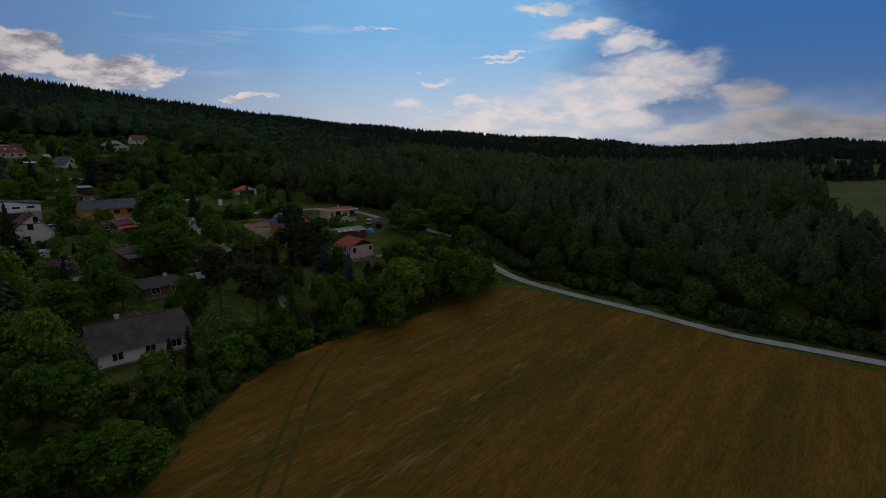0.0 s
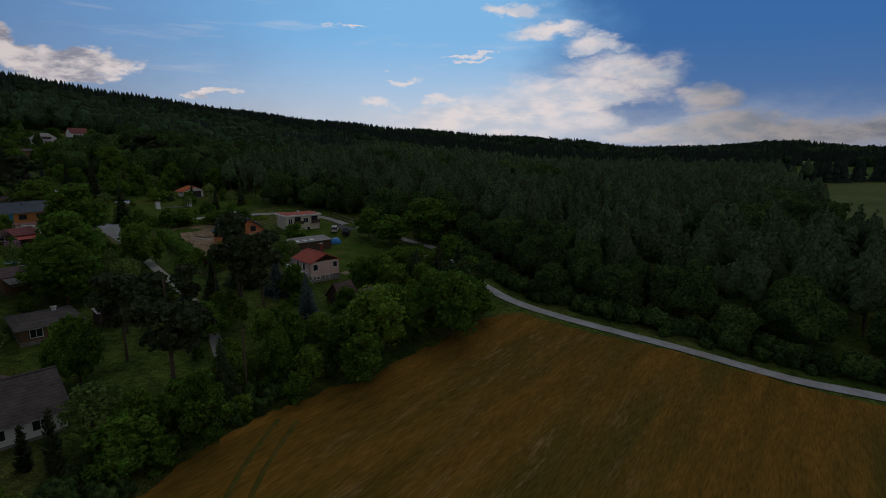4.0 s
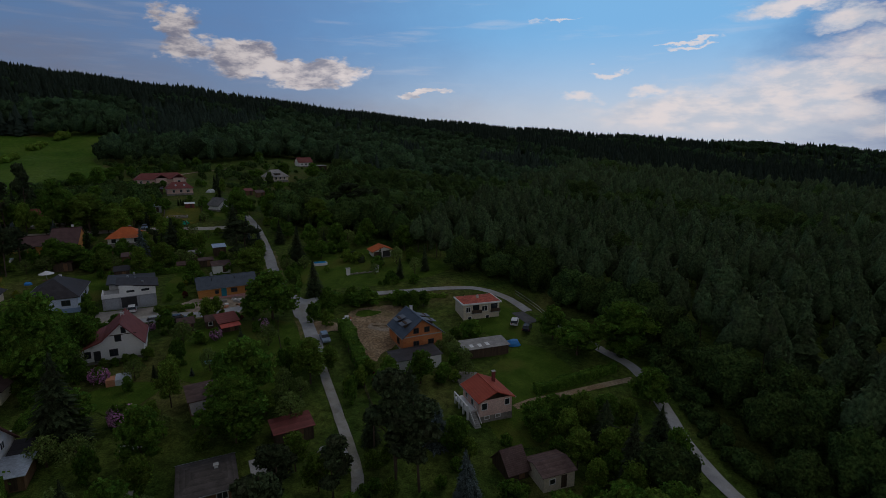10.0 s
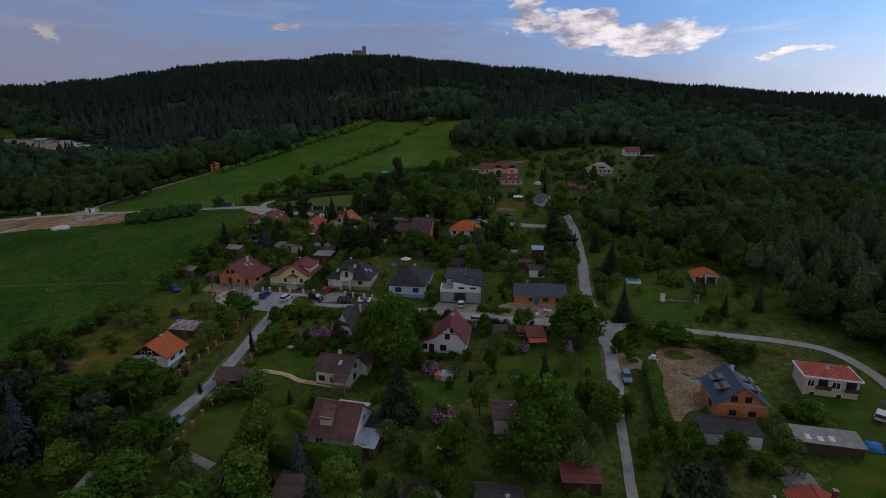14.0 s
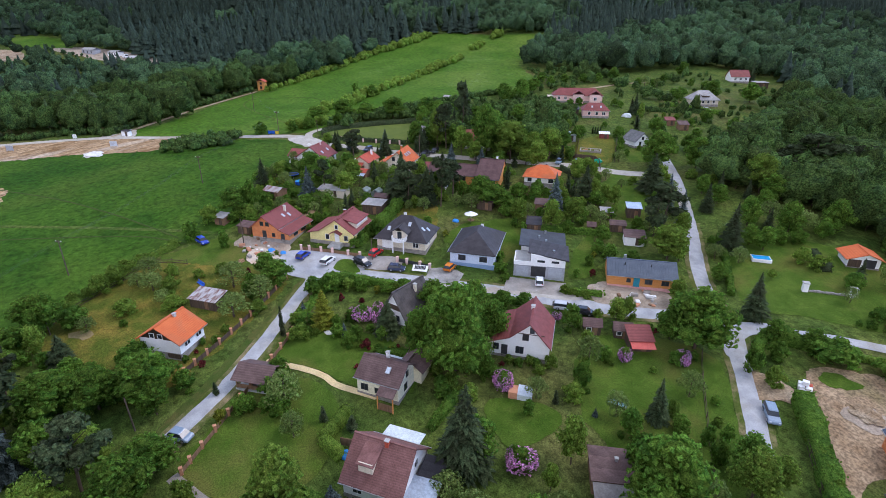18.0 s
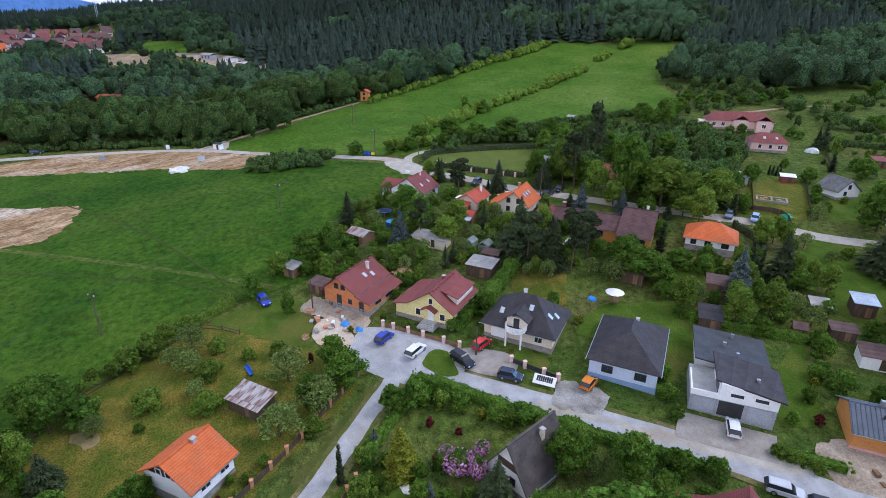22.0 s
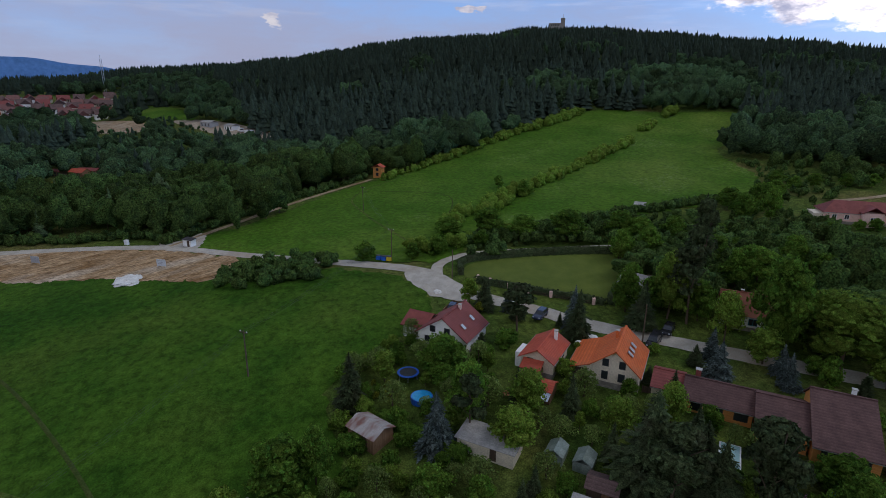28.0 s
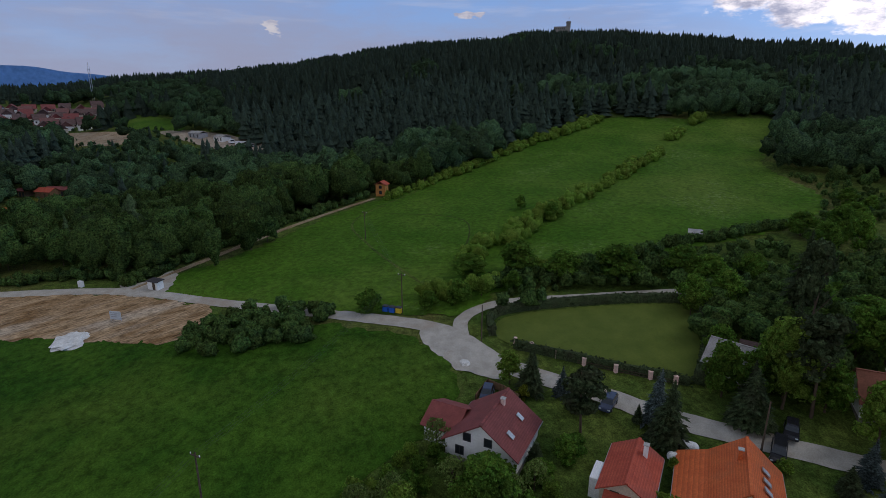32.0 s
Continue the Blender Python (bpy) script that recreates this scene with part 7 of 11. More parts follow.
drape("grass_island", [(-134.3, 41.3), (-136.8, 43.8), (-136, 46.4), (-132.6, 46.6), (-130.2, 46.4), (-130.7, 44)], LAWN, 0.24, 1.2, "overgrown grass island beside the parking ground", "grass", 0.5)
drape("front_lawn", [(-131.1, 55.9), (-132.9, 58.3), (-128.9, 61.3), (-127.4, 59.3)], LAWN, 0.22, 1.2, "small front lawn of the balcony house", "lawn", 0.2)
drape("back_lawn", [(-156.6, 67.5), (-153.9, 76.3), (-148, 74.1), (-142.3, 70.5), (-145.1, 66.6), (-149.3, 63.7)], DRY, 0.1, 2.0, "olive brown sunburnt back lawn", "lawn", 0.6)
TRODDEN = mat("trodden_grass", (0.035, 0.058, 0.012), (0.06, 0.08, 0.02), 0.5, 0.95, 0.5, fine=8, spec=0.05, vary=0.35)
for line in ([(-200, -60), (-189.8, -33.6), (-182.1, -16.3), (-171.7, 3.7), (-162.1, 13.4)], [(-250, -52), (-233.5, -39.1), (-210.9, -18.3), (-190.9, -3.5), (-175.9, 6.2), (-166.1, 12.2)], [(-322, 62), (-312, 76), (-300, 84), (-283, 80), (-268, 72)]):
    lane("foot_path", line, 0.6, TRODDEN, 0.17, "narrow foot path trodden through the meadow", "path")
drape("building_yard", [(-68.5, 91.5), (-63, 97), (-67, 103.5), (-60.5, 111.5), (-54, 110), (-50, 101), (-49.5, 96), (-50, 84), (-53, 83), (-57, 91), (-63, 93)], YARD, 0.1, 2.0, "bare sandy yard of an unfinished house", "bare ground", 1.0)
drape("junction", [(-85, 106.6), (-81.4, 105.4), (-79, 108.6), (-76.6, 110.6), (-75, 108.2), (-77, 104.6), (-77.2, 101.4), (-75.4, 98.2), (-73, 95.6), (-76, 94.6), (-80, 98.6), (-84, 102.6)], GRAVEL, 0.21, 1.5, "gravel junction of two village lanes", "road", 0.3)
drape("yard_entry", [(-71.6, 92.6), (-69.6, 95.4), (-65.6, 96.6), (-62.4, 96), (-63.6, 93), (-65.4, 90.6), (-67.4, 88.4)], EARTH, 0.17, 1.2, "sandy entry from the lane to the yard", "bare ground", 0.8)
drape("weed_patch", [(-64.5, 102.2), (-64, 106), (-60.4, 107.4), (-61, 103.7)], LAWN, 0.16, 1.2, "weedy green patch in the sandy yard", "grass", 0.9)
drape("dark_soil", [(-58.5, 98), (-58, 102), (-54.5, 103), (-53.5, 98.5)], SITE_SOIL, 0.17, 1.2, "dark turned soil in the sandy yard", "soil", 0.9)
drape("garden_lawn", [(-83.2, 49.8), (-84.9, 52.9), (-78.8, 59.7), (-75.2, 55.9), (-76.4, 49.4)], LAWN, 0.12, 1.5, "bright green lawn beside the greenhouse", "lawn", 0.5)
drape("building_ground", [(-159.5, 26.5), (-156, 30.5), (-152, 34), (-147, 35.5), (-146, 32), (-151, 28.5), (-156, 24)], SITE_SOIL, 0.11, 1.5, "rubble strewn ground beside the building site", "bare ground", 1.0)
drape("sand_spill", [(-151.3, 26.4), (-151.2, 29.7), (-147.4, 31.5), (-144.2, 32), (-142, 30.1), (-142.3, 27.3), (-146.1, 25.4)], PALE_SAND, 0.16, 1.0, "pale spread of builders' sand", "sand", 0.6)
drape("parking_ground", [(-146.5, 34), (-144, 40), (-138.5, 46.5), (-133, 48.5), (-128.5, 45), (-131, 38), (-135, 33.5), (-140, 30.5)], GRAVEL, 0.15, 1.5, "gravel parking ground at the street corner", "parking", 0.4)
drape("drive", [(-136, 49.5), (-131.5, 56.5), (-127.5, 53.5), (-132.5, 46.5)], PAVING, 0.2, 1.5, "paved drive before the balcony house", "drive", 0.2)
drape("drive", [(-124.5, 61), (-121.4, 65), (-119, 65.4), (-116.4, 63), (-120, 57.8)], mat("grey_grit", (0.2, 0.19, 0.17), (0.36, 0.34, 0.32), 0.5, 0.95, 0.4, fine=10, c=(0.2, 0.18, 0.11), vary=0.4), 0.21, 1.0, "dusty grit forecourt of the bungalow", "drive", 1.2)
drape("dusty_edge", [(-121.4, 56), (-114.6, 65), (-112.4, 69), (-108, 74.6), (-104.6, 80.4), (-101.8, 84), (-100.8, 82.4), (-104, 77), (-109, 70), (-115, 62.8), (-119.8, 56)], DUST, 0.205, 1.0, "dusty brown edge of the village street", "bare ground", 0.8)
drape("drive", [(-114.2, 74.2), (-106.8, 84), (-103, 80.6), (-110.4, 70.6)], PAVING, 0.22, 1.5, "concrete garage forecourt", "drive", 0.2, False)
drape("building_ground", [(-104.5, 90), (-96.5, 101), (-91, 97.5), (-93.5, 91), (-99, 85)], SITE_SOIL, 0.16, 1.5, "muddy paved ground before the timber house", "bare ground", 0.8)
drape("sand_lot", [(-288, -56), (-282, -24), (-276, -8), (-262, 12), (-251, 13), (-246, 7), (-256, -14), (-263, -40), (-268, -66), (-276, -90)], SAND, 0.13, 2.5, "bare sandy building lots beside the road", "bare ground", 2.0)
drape("sand_patch", [(-206, -37), (-210, -33.5), (-218, -31.5), (-227, -32), (-230.5, -37), (-232, -47), (-238, -60), (-220, -66), (-208, -52)], SAND, 0.14, 2.5, "bare sandy patch in the meadow", "bare ground", 1.5)
drape("road_verge", [(-213, 63), (-219, 56.5), (-230, 53.5), (-234, 57), (-226, 61), (-220, 63.5)], DUST, 0.14, 1.5, "bare sandy verge at the road bend", "bare ground", 0.9)
VERGE = mat("verge_grass", (0.05, 0.082, 0.016), (0.105, 0.1, 0.03), 0.4, 0.95, 0.7, fine=22, c=(0.06, 0.09, 0.018), spec=0.05, vary=0.5)
drape("track_mouth", [(-284.5, -10), (-283.9, -3.6), (-289.6, 0.4), (-286, 2.6), (-278, 2.4), (-273.6, 1), (-274.4, -6)], DUST, 0.165, 1.5, "wide sandy mouth of the meadow track", "bare ground", 0.9)
drape("verge", [(-99, 2), (-110, 13), (-122, 24), (-132, 33), (-134, 35), (-131.5, 35), (-117, 24.5), (-104, 13), (-96, 4)], VERGE, 0.1, 2.0, "half dry grass verge along the lane", "grass", 0.4)
drape("garden_plot", [(-164, 133), (-178, 147), (-176, 161), (-156, 142)], DRY, 0.1, 2.0, "dry garden plot with foundations", "grass", 0.4)
drape("far_crop_field", [(100, 84), (112, 128), (131, 167), (153, 210), (180, 268), (222, 340), (250, 384), (330, 398), (420, 380), (420, 140), (260, 90)], FAR_FIELD, 0.2, 16.0, "distant yellow green crop field", "field", 2.0)
for k, plot in enumerate((FAR_CROP_2, FAR_CROP_3, FAR_CROP_4)):
    drape("far_crop_field", plot, FAR_FIELD if k else LAWN, 0.2 if k < 2 else 0.6, 18.0, ("distant green pasture behind a hedge", "distant pale green crop field", "distant bright strip of field below the woods")[k], "field", 2.0)
drape("sports_ground", SPORTS, EARTH, 0.2, 8.0, "brown bare sports ground before the estate", "field", 2.0)
drape("pasture_strip", STRIP, MEADOW_F, 0.2, 8.0, "bright grass strip between far woods", "meadow", 2.0)
drape("store_yard", STORES, SITE_SOIL, 0.2, 6.0, "grey gravel store yard at the forest edge", "yard", 1.0)
drape("garden_clearing", HOLLOW, DRY, 0.2, 4.0, "dry grass clearing among leafy trees", "grass", 1.5)
lane("garden_path", [(-110.4, 22.6), (-108.3, 25.0), (-106, 27.4), (-103.6, 29.5), (-101.8, 30.6), (-99.8, 31.3), (-98.2, 32.4), (-96, 34.4), (-93.7, 36.4)], 1.2, YELLOW_PATH, 0.17, "yellow sand garden path across the lawn", "path")
lane("garden_path", [(-84, 12), (-88.5, 9.5), (-93, 7)], 1.6, PAVING, 0.15, "worn paved path beside the gate", "path")
lane("grass_track", [(-20.4, 82.6), (-18.2, 86), (-15.3, 88.8), (-10.6, 93.4), (-6.1, 97.7), (-2, 101.5)], 1.5, EARTH, 0.12, "two worn wheel tracks to the pink house", "path")
lane("field_track", [(-17, 27.5), (-21, 14), (-22, -4), (-24, -30)], 1.6, GRASS, 0.19, "green trodden track along the grain field", "path")
lane("meadow_trail", [(-165, 20), (-176, 4), (-190, -18), (-215, -60)], 1.4, GRASS, 0.15, "trodden green trail across the meadow", "path")
lane("meadow_trail", [(-252, 60), (-290, 52), (-320, 52), (-350, 80)], 1.2, GRASS, 0.16, "dark trodden trail through the upper meadow", "path")


# ---- hedges, fences, poles ----
def hedge(pts, wide, tall, label, leaf=LEAF, ragged=0.25, size=0.22, dense=22):
    """A clipped or loose hedge along a line: a dark core with leaf clumps over it."""
    rng_h = np.random.default_rng(int(abs(pts[0][0] * 13 + pts[0][1] * 7)))
    line = [Vector(p) for p in curve_through(pts, False, 1.2)]
    core_v, core_q, pos, nrm = [], [], [], []
    for i, p in enumerate(line):
        d = (line[min(i + 1, len(line) - 1)] - line[max(i - 1, 0)]).normalized()
        s = Vector((-d.y, d.x))
        k = 1 + ragged * noise.noise((p.x * 0.4, p.y * 0.4, 2))
        z = height(p.x, p.y)
        w, t = wide / 2 * k, tall * k
        for u, v in ((-w, -0.3), (-w * 0.95, t * 0.92), (w * 0.95, t * 0.92), (w, -0.3)):
            core_v.append((p.x + s.x * u, p.y + s.y * u, z + v))
        if i:
            n = (i - 1) * 4
            core_q += [(n + a, n + a + 1, n + a + 5, n + a + 4) for a in range(3)]
        for _ in range(dense):
            a = rng_h.uniform(0, 2 * t + wide)
            if a < t:
                u, v, q = -w, a, (-s.x, -s.y, 0.2)
            elif a < t + wide:
                u, v, q = (a - t) / wide * 2 * w - w, t, (0, 0, 1)
            else:
                u, v, q = w, a - t - wide, (s.x, s.y, 0.2)
            f = rng_h.uniform(-0.7, 0.7)
            pos.append((p.x + s.x * u + d.x * f, p.y + s.y * u + d.y * f, z + v))
            nrm.append(q)
    core_q += [(3, 2, 1, 0), tuple(len(core_v) - 4 + a for a in range(4))]
    pos, nrm = np.array(pos), np.array(nrm) + rng_h.normal(size=(len(nrm), 3)) * 0.5
    pos += rng_h.normal(size=pos.shape) * ragged * 0.25
    nrm /= np.linalg.norm(nrm, axis=1)[:, None]
    side = np.cross(nrm, rng_h.normal(size=nrm.shape))
    side /= np.linalg.norm(side, axis=1)[:, None]
    fore = np.cross(nrm, side)
    sz = size * rng_h.uniform(0.6, 1.4, (len(pos), 1))
    v = np.stack([pos + side * sz, pos + fore * sz + nrm * sz * 0.3, pos - side * sz, pos - fore * sz], 1).reshape(-1, 3)
    me = quad_mesh("hedge", *join([(np.array(core_v), np.array(core_q)), (v, np.arange(len(v)).reshape(-1, 4))]), leaf)
    return tagged(new("hedge", me), label, "hedge")


hedge([(-62.8, 94.5), (-56, 87.5), (-49, 79.8)], 2.6, 2.6, "dense leafy hedge beside the gravel street")
hedge([(-76, 104.4), (-74.6, 106.6), (-71, 108.4), (-65.6, 112.2)], 2.6, 2.4, "tall loose hedge along the forest lane", ragged=0.6)
hedge([(-65, 113), (-58, 118.6), (-50, 123.4)], 1.4, 0.8, "low overgrown verge along the forest lane", LEAF_LIGHT, 0.8)
hedge([(-71.5, 97), (-74.2, 100.6), (-75.6, 104)], 1.8, 1.4, "rounded green hedge at the street bend")
hedge([(-88.8, 26.4), (-85.1, 27.8)], 1.4, 2.0, "clipped bright green hedge round a terrace", LEAF_LIGHT, 0.08, 0.14, 40)
hedge([(-88.8, 26.6), (-92.3, 31.1)], 1.4, 2.0, "clipped bright green hedge round a terrace", LEAF_LIGHT, 0.08, 0.14, 40)
hedge([(-80, 20.5), (-75, 25), (-69.5, 31.2)], 2.4, 4.2, "tall dense thuja hedge", LEAF, 0.2)
hedge([(-226, 66), (-231.4, 67.6), (-233.6, 72), (-232.4, 84), (-230, 96), (-226.8, 105.6), (-222.6, 107.4)], 1.2, 1.8, "clipped dark thuja hedge round the lawn", NEEDLE, 0.12)
hedge([(-222.6, 107.4), (-211.6, 99.4), (-202.6, 90.4)], 1.6, 2.2, "clipped dark hedge along the lawn", NEEDLE, 0.12)
hedge([(-203, 89), (-211.4, 78.6), (-220.8, 68.2)], 0.9, 1.5, "row of small clipped thujas by the street", NEEDLE, 0.3)
hedge([(-132, 90), (-127, 97), (-121, 105)], 1.2, 1.6, "green hedge behind the modern house")
hedge([(-147, 57), (-152, 62), (-157, 67)], 2.4, 2.6, "broad green hedge behind the yellow house", ragged=0.4)
hedge([(-141.5, 50), (-146.5, 55.5)], 2.0, 2.2, "green hedge beside the yellow house", ragged=0.4)
hedge([(-104.5, 82), (-100, 88)], 1.4, 1.1, "low clipped hedge beside the garage forecourt")
hedge([(-148.5, 120.5), (-141.5, 114.5)], 0.8, 1.7, "row of thin young thujas", NEEDLE, 0.4)
hedge([(-158.5, 123.5), (-149.8, 122.8), (-145, 118.5)], 0.8, 1.6, "row of thin young thujas behind the bungalow", NEEDLE, 0.4)
hedge([(-182.5, 40.5), (-176, 46), (-172, 50)], 1.6, 1.8, "loose green hedge between two gardens")
hedge([(-18.2, 88.6), (-12, 95.6), (-5.6, 103)], 1.6, 1.9, "long dark clipped hedge beside the wheel track")
hedge([(-103, 40), (-95, 50), (-88, 57)], 1.5, 1.6, "mixed green hedge between gardens", ragged=0.5)
hedge([(-88, 112), (-95, 120), (-106, 131)], 1.2, 1.2, "low hedge along the street")
hedge([(-90, 142), (-84, 137.5)], 1.6, 1.8, "dark clipped hedge in the garden", NEEDLE)
hedge([(-200, 215), (-188, 222), (-180, 226)], 1.6, 1.6, "clipped hedge below the cottage")
hedge([(-84, 41), (-88, 47.5)], 1.2, 1.5, "clipped green hedge beside the lawn")
hedge([(-131, 40), (-125, 47), (-115, 58.5), (-105, 71)], 1.6, 1.3, "mixed garden hedge along the street", ragged=0.6)
hedge([(-118.5, 29.5), (-126, 36.5), (-131, 40)], 1.5, 1.2, "low garden hedge along the lane", ragged=0.6)
hedge([(-144.8, -9.6), (-149.4, -4.0), (-153.8, 1.4), (-158, 5.6), (-162.5, 11.4)], 1.7, 1.3, "grey green scrub between orchard and meadow", LEAF_LIGHT, 0.6)


hedge([(-196.3, 201.3), (-192.4, 205.3), (-188.7, 210.5)], 1.8, 1.9, "dense dark hedge along the garden path", LEAF_GROVE, 0.4)
hedge([(-187.6, 214.4), (-185.3, 218), (-183.2, 221.4)], 1.8, 2.0, "dense dark hedge before the cottage", LEAF_GROVE, 0.3)


def post_mesh(name, w, h, material, cap=None):
    bm = bmesh.new()
    box_into(bm, -w / 2, w / 2, -w / 2, w / 2, -0.3, h)
    if cap:
        box_into(bm, -w / 2 - 0.05, w / 2 + 0.05, -w / 2 - 0.05, w / 2 + 0.05, h, h + 0.08)
    me = bpy.data.meshes.new(name)
    bm.to_mesh(me)
    bm.free()
    me.materials.append(material)
    return me


PILLAR = post_mesh("pillar", 0.42, 1.25, TERRA, True)
STAKE = post_mesh("post", 0.1, 1.3, WOOD_D)
BRICKPOST = post_mesh("pillar", 0.5, 1.3, PLASTER_P, True)


def fence(pts, gap, post_me, rail, tall, label, slats=True):
    """Posts at even steps with a boarded panel or rails between them."""
    root = tagged(new("fence"), label, "fence")
    line = [Vector(p) for p in curve_through(pts, False, gap)]
    for i, p in enumerate(line):
        z = height(p.x, p.y)
        ob = new(post_me.name.split(".")[0], post_me)
        ob.parent, ob.location = root, (p.x, p.y, z)
        if i:
            q = line[i - 1]
            d = (p - q).normalized()
            s = Vector((-d.y, d.x)) * 0.03
            zq = height(q.x, q.y)
            bm = bmesh.new()
            for lo, hi in ((0.15, 0.25), (tall - 0.25, tall - 0.15)) if not slats else ((0.12, tall),):
                v = [bm.verts.new(c) for c in ((q.x - s.x, q.y - s.y, zq + lo), (p.x - s.x, p.y - s.y, z + lo), (p.x - s.x, p.y - s.y, z + hi), (q.x - s.x, q.y - s.y, zq + hi),
                                               (q.x + s.x, q.y + s.y, zq + lo), (p.x + s.x, p.y + s.y, z + lo), (p.x + s.x, p.y + s.y, z + hi), (q.x + s.x, q.y + s.y, zq + hi))]
                for f in ((0, 1, 2, 3), (7, 6, 5, 4), (0, 4, 5, 1), (1, 5, 6, 2), (2, 6, 7, 3), (3, 7, 4, 0)):
                    bm.faces.new([v[k] for k in f])
            part("panel" if slats else "rail", bm, rail, root)
    return root


fence([(-112.5, 8.7), (-123, 20.5), (-135, 31.6)], 2.4, PILLAR, WOOD_D, 1.0, "brick pillar fence with dark panels along the lane")
fence([(-92.8, 8.2), (-105.2, 19.2), (-116, 28.6)], 2.6, PILLAR, WOOD_B, 0.9, "brick pillar fence with timber panels")
fence([(-146, 37.5), (-141, 43.5), (-136.4, 48.6)], 2.4, BRICKPOST, WOOD_B, 0.9, "low pink pillar fence before the yellow house")
fence([(-130.5, 55.4), (-124.6, 60.6)], 2.2, BRICKPOST, DARK, 1.0, "pillar fence before the balcony house")
fence([(-203.8, 87.2), (-212.4, 76.6), (-221.8, 68.6)], 4.0, BRICKPOST, WOOD_D, 0.8, "pale pillar fence along the upper street", False)
fence([(-150, 104), (-158, 120)], 2.6, STAKE, WOOD_D, 1.0, "dark garden fence beside the bungalow", False)
fence([(-152, 134), (-160, 139), (-167, 131)], 2.4, STAKE, WOOD_D, 1.3, "dark board fence along the upper street")
fence([(-87.5, 28.6), (-81, 36), (-75, 42)], 2.4, STAKE, WOOD_B, 1.5, "brown board fence between gardens")
fence([(-61.5, 92), (-54, 83.5), (-46, 75), (-38, 66)], 2.8, STAKE, WOOD_D, 1.3, "thin dark wire fence beside the gravel street", False)
fence([(-139.2, -11.8), (-142.8, -9.4), (-146.6, -5.0), (-151.0, 0.5), (-156.0, 6.4), (-151.8, 13.2)], 3.0, STAKE, WOOD_D, 1.0, "old rail fence on the meadow edge", False)
fence([(-78, 91), (-73.8, 85.9), (-64.9, 76.3), (-56, 67)], 2.8, STAKE, WOOD_D, 1.2, "dark wire fence between lawn and street", False)
fence([(-177, 80), (-171, 88), (-168, 92)], 2.2, STAKE, WOOD_D, 1.2, "brown board fence by the upper street")
fence([(-207, 63), (-212, 60), (-209, 57)], 2.2, STAKE, WOOD_B, 1.3, "brown board fence round the parking bay")
fence([(-34, 134), (-26, 126), (-20, 118)], 2.6, STAKE, METAL, 1.2, "pale wire fence along the forest lane", False)


def pole(x, y, tall, label="weathered timber electricity pole with a cross arm", lean=0.0, arm=True):
    root = tagged(new("utility_pole"), label, "pole")
    root.matrix_world = pose(x, y, height(x, y), lean, lean * 0.6, 50)
    v, q = post(0.14, 0.09, -0.5, tall, sides=8)
    new("pole", quad_mesh("pole", v, q, BARK)).parent = root
    if arm:
        block("cross_arm", root, WOOD_D, -0.8, 0.8, -0.06, 0.06, tall - 0.5, tall - 0.36)
        for u in (-0.7, 0.0, 0.7):
            block("insulator", root, WHITE, u - 0.05, u + 0.05, -0.05, 0.05, tall - 0.36, tall - 0.16)
    return Vector((x, y, height(x, y) + tall - 0.2))


def cable(a, b, sag, name="power_line"):
    """A thin sagging wire."""
    cu = bpy.data.curves.new(name, "CURVE")
    cu.dimensions, cu.bevel_depth, cu.bevel_resolution = "3D", 0.012, 0
    sp = cu.splines.new("POLY")
    n = 14
    sp.points.add(n)
    for i in range(n + 1):
        u = i / n
        p = a.lerp(b, u)
        sp.points[i].co = (p.x, p.y, p.z - 4 * sag * u * (1 - u), 1)
    cu.materials.append(DARK)
    tagged(new(name, cu), "thin dark power line between timber poles", "cable")


tops = [pole(-110, -55, 8.5), pole(-159.3, -10.3, 8.5), pole(-200.1, 21.0, 8.5), pole(-241.0, 52.4, 8.5), pole(-295.3, 52.0, 8.5)]
for a, b in zip(tops, tops[1:]):
    for k in (-0.5, 0.0, 0.5):
        s = Vector((-(b - a).y, (b - a).x, 0)).normalized() * k
        cable(a + s, b + s, 1.2)
for line in ([(-178.2, 147.3), (-163.7, 134)], [(-175.3, 163), (-155.4, 143.1)], [(-196.2, 193.8), (-179.1, 176.7)]):
    fence(line, 2.8, STAKE, WOOD_D, 1.2, "brown board fence between two garden plots")
pole(-20.2, 33.0, 8.2, "tall bare timber pole on the field edge", arm=False)
pole(-104.2, 2.6, 6.5, "leaning timber pole beside the lane", 4, False)
pole(-224.6, 63.4, 7.0, "timber lamp pole at the road bend", arm=False)
pole(-133.8, 50.6, 5.5, "grey lamp pole beside the street", arm=False)
pole(-155.5, 26.0, 6.5, "timber pole with a meter box by the building site", arm=False)
pole(-188.6, 88.0, 7.5, "timber pole beside the upper street", arm=False)
pole(-36.0, 61.0, 6.0, "short timber pole with a junction box", arm=False)
pole(-150, 152, 7.5, "timber pole beside the street crossing", arm=False)

# ---- cars ----
RUBBER = mat("tyre_rubber", (0.02, 0.02, 0.02), (0.03, 0.03, 0.03), 2, 0.9, 0.2)
LAMP_RED = mat("tail_lamp_plastic", (0.4, 0.02, 0.02), (0.45, 0.03, 0.03), 1, 0.3, 0)


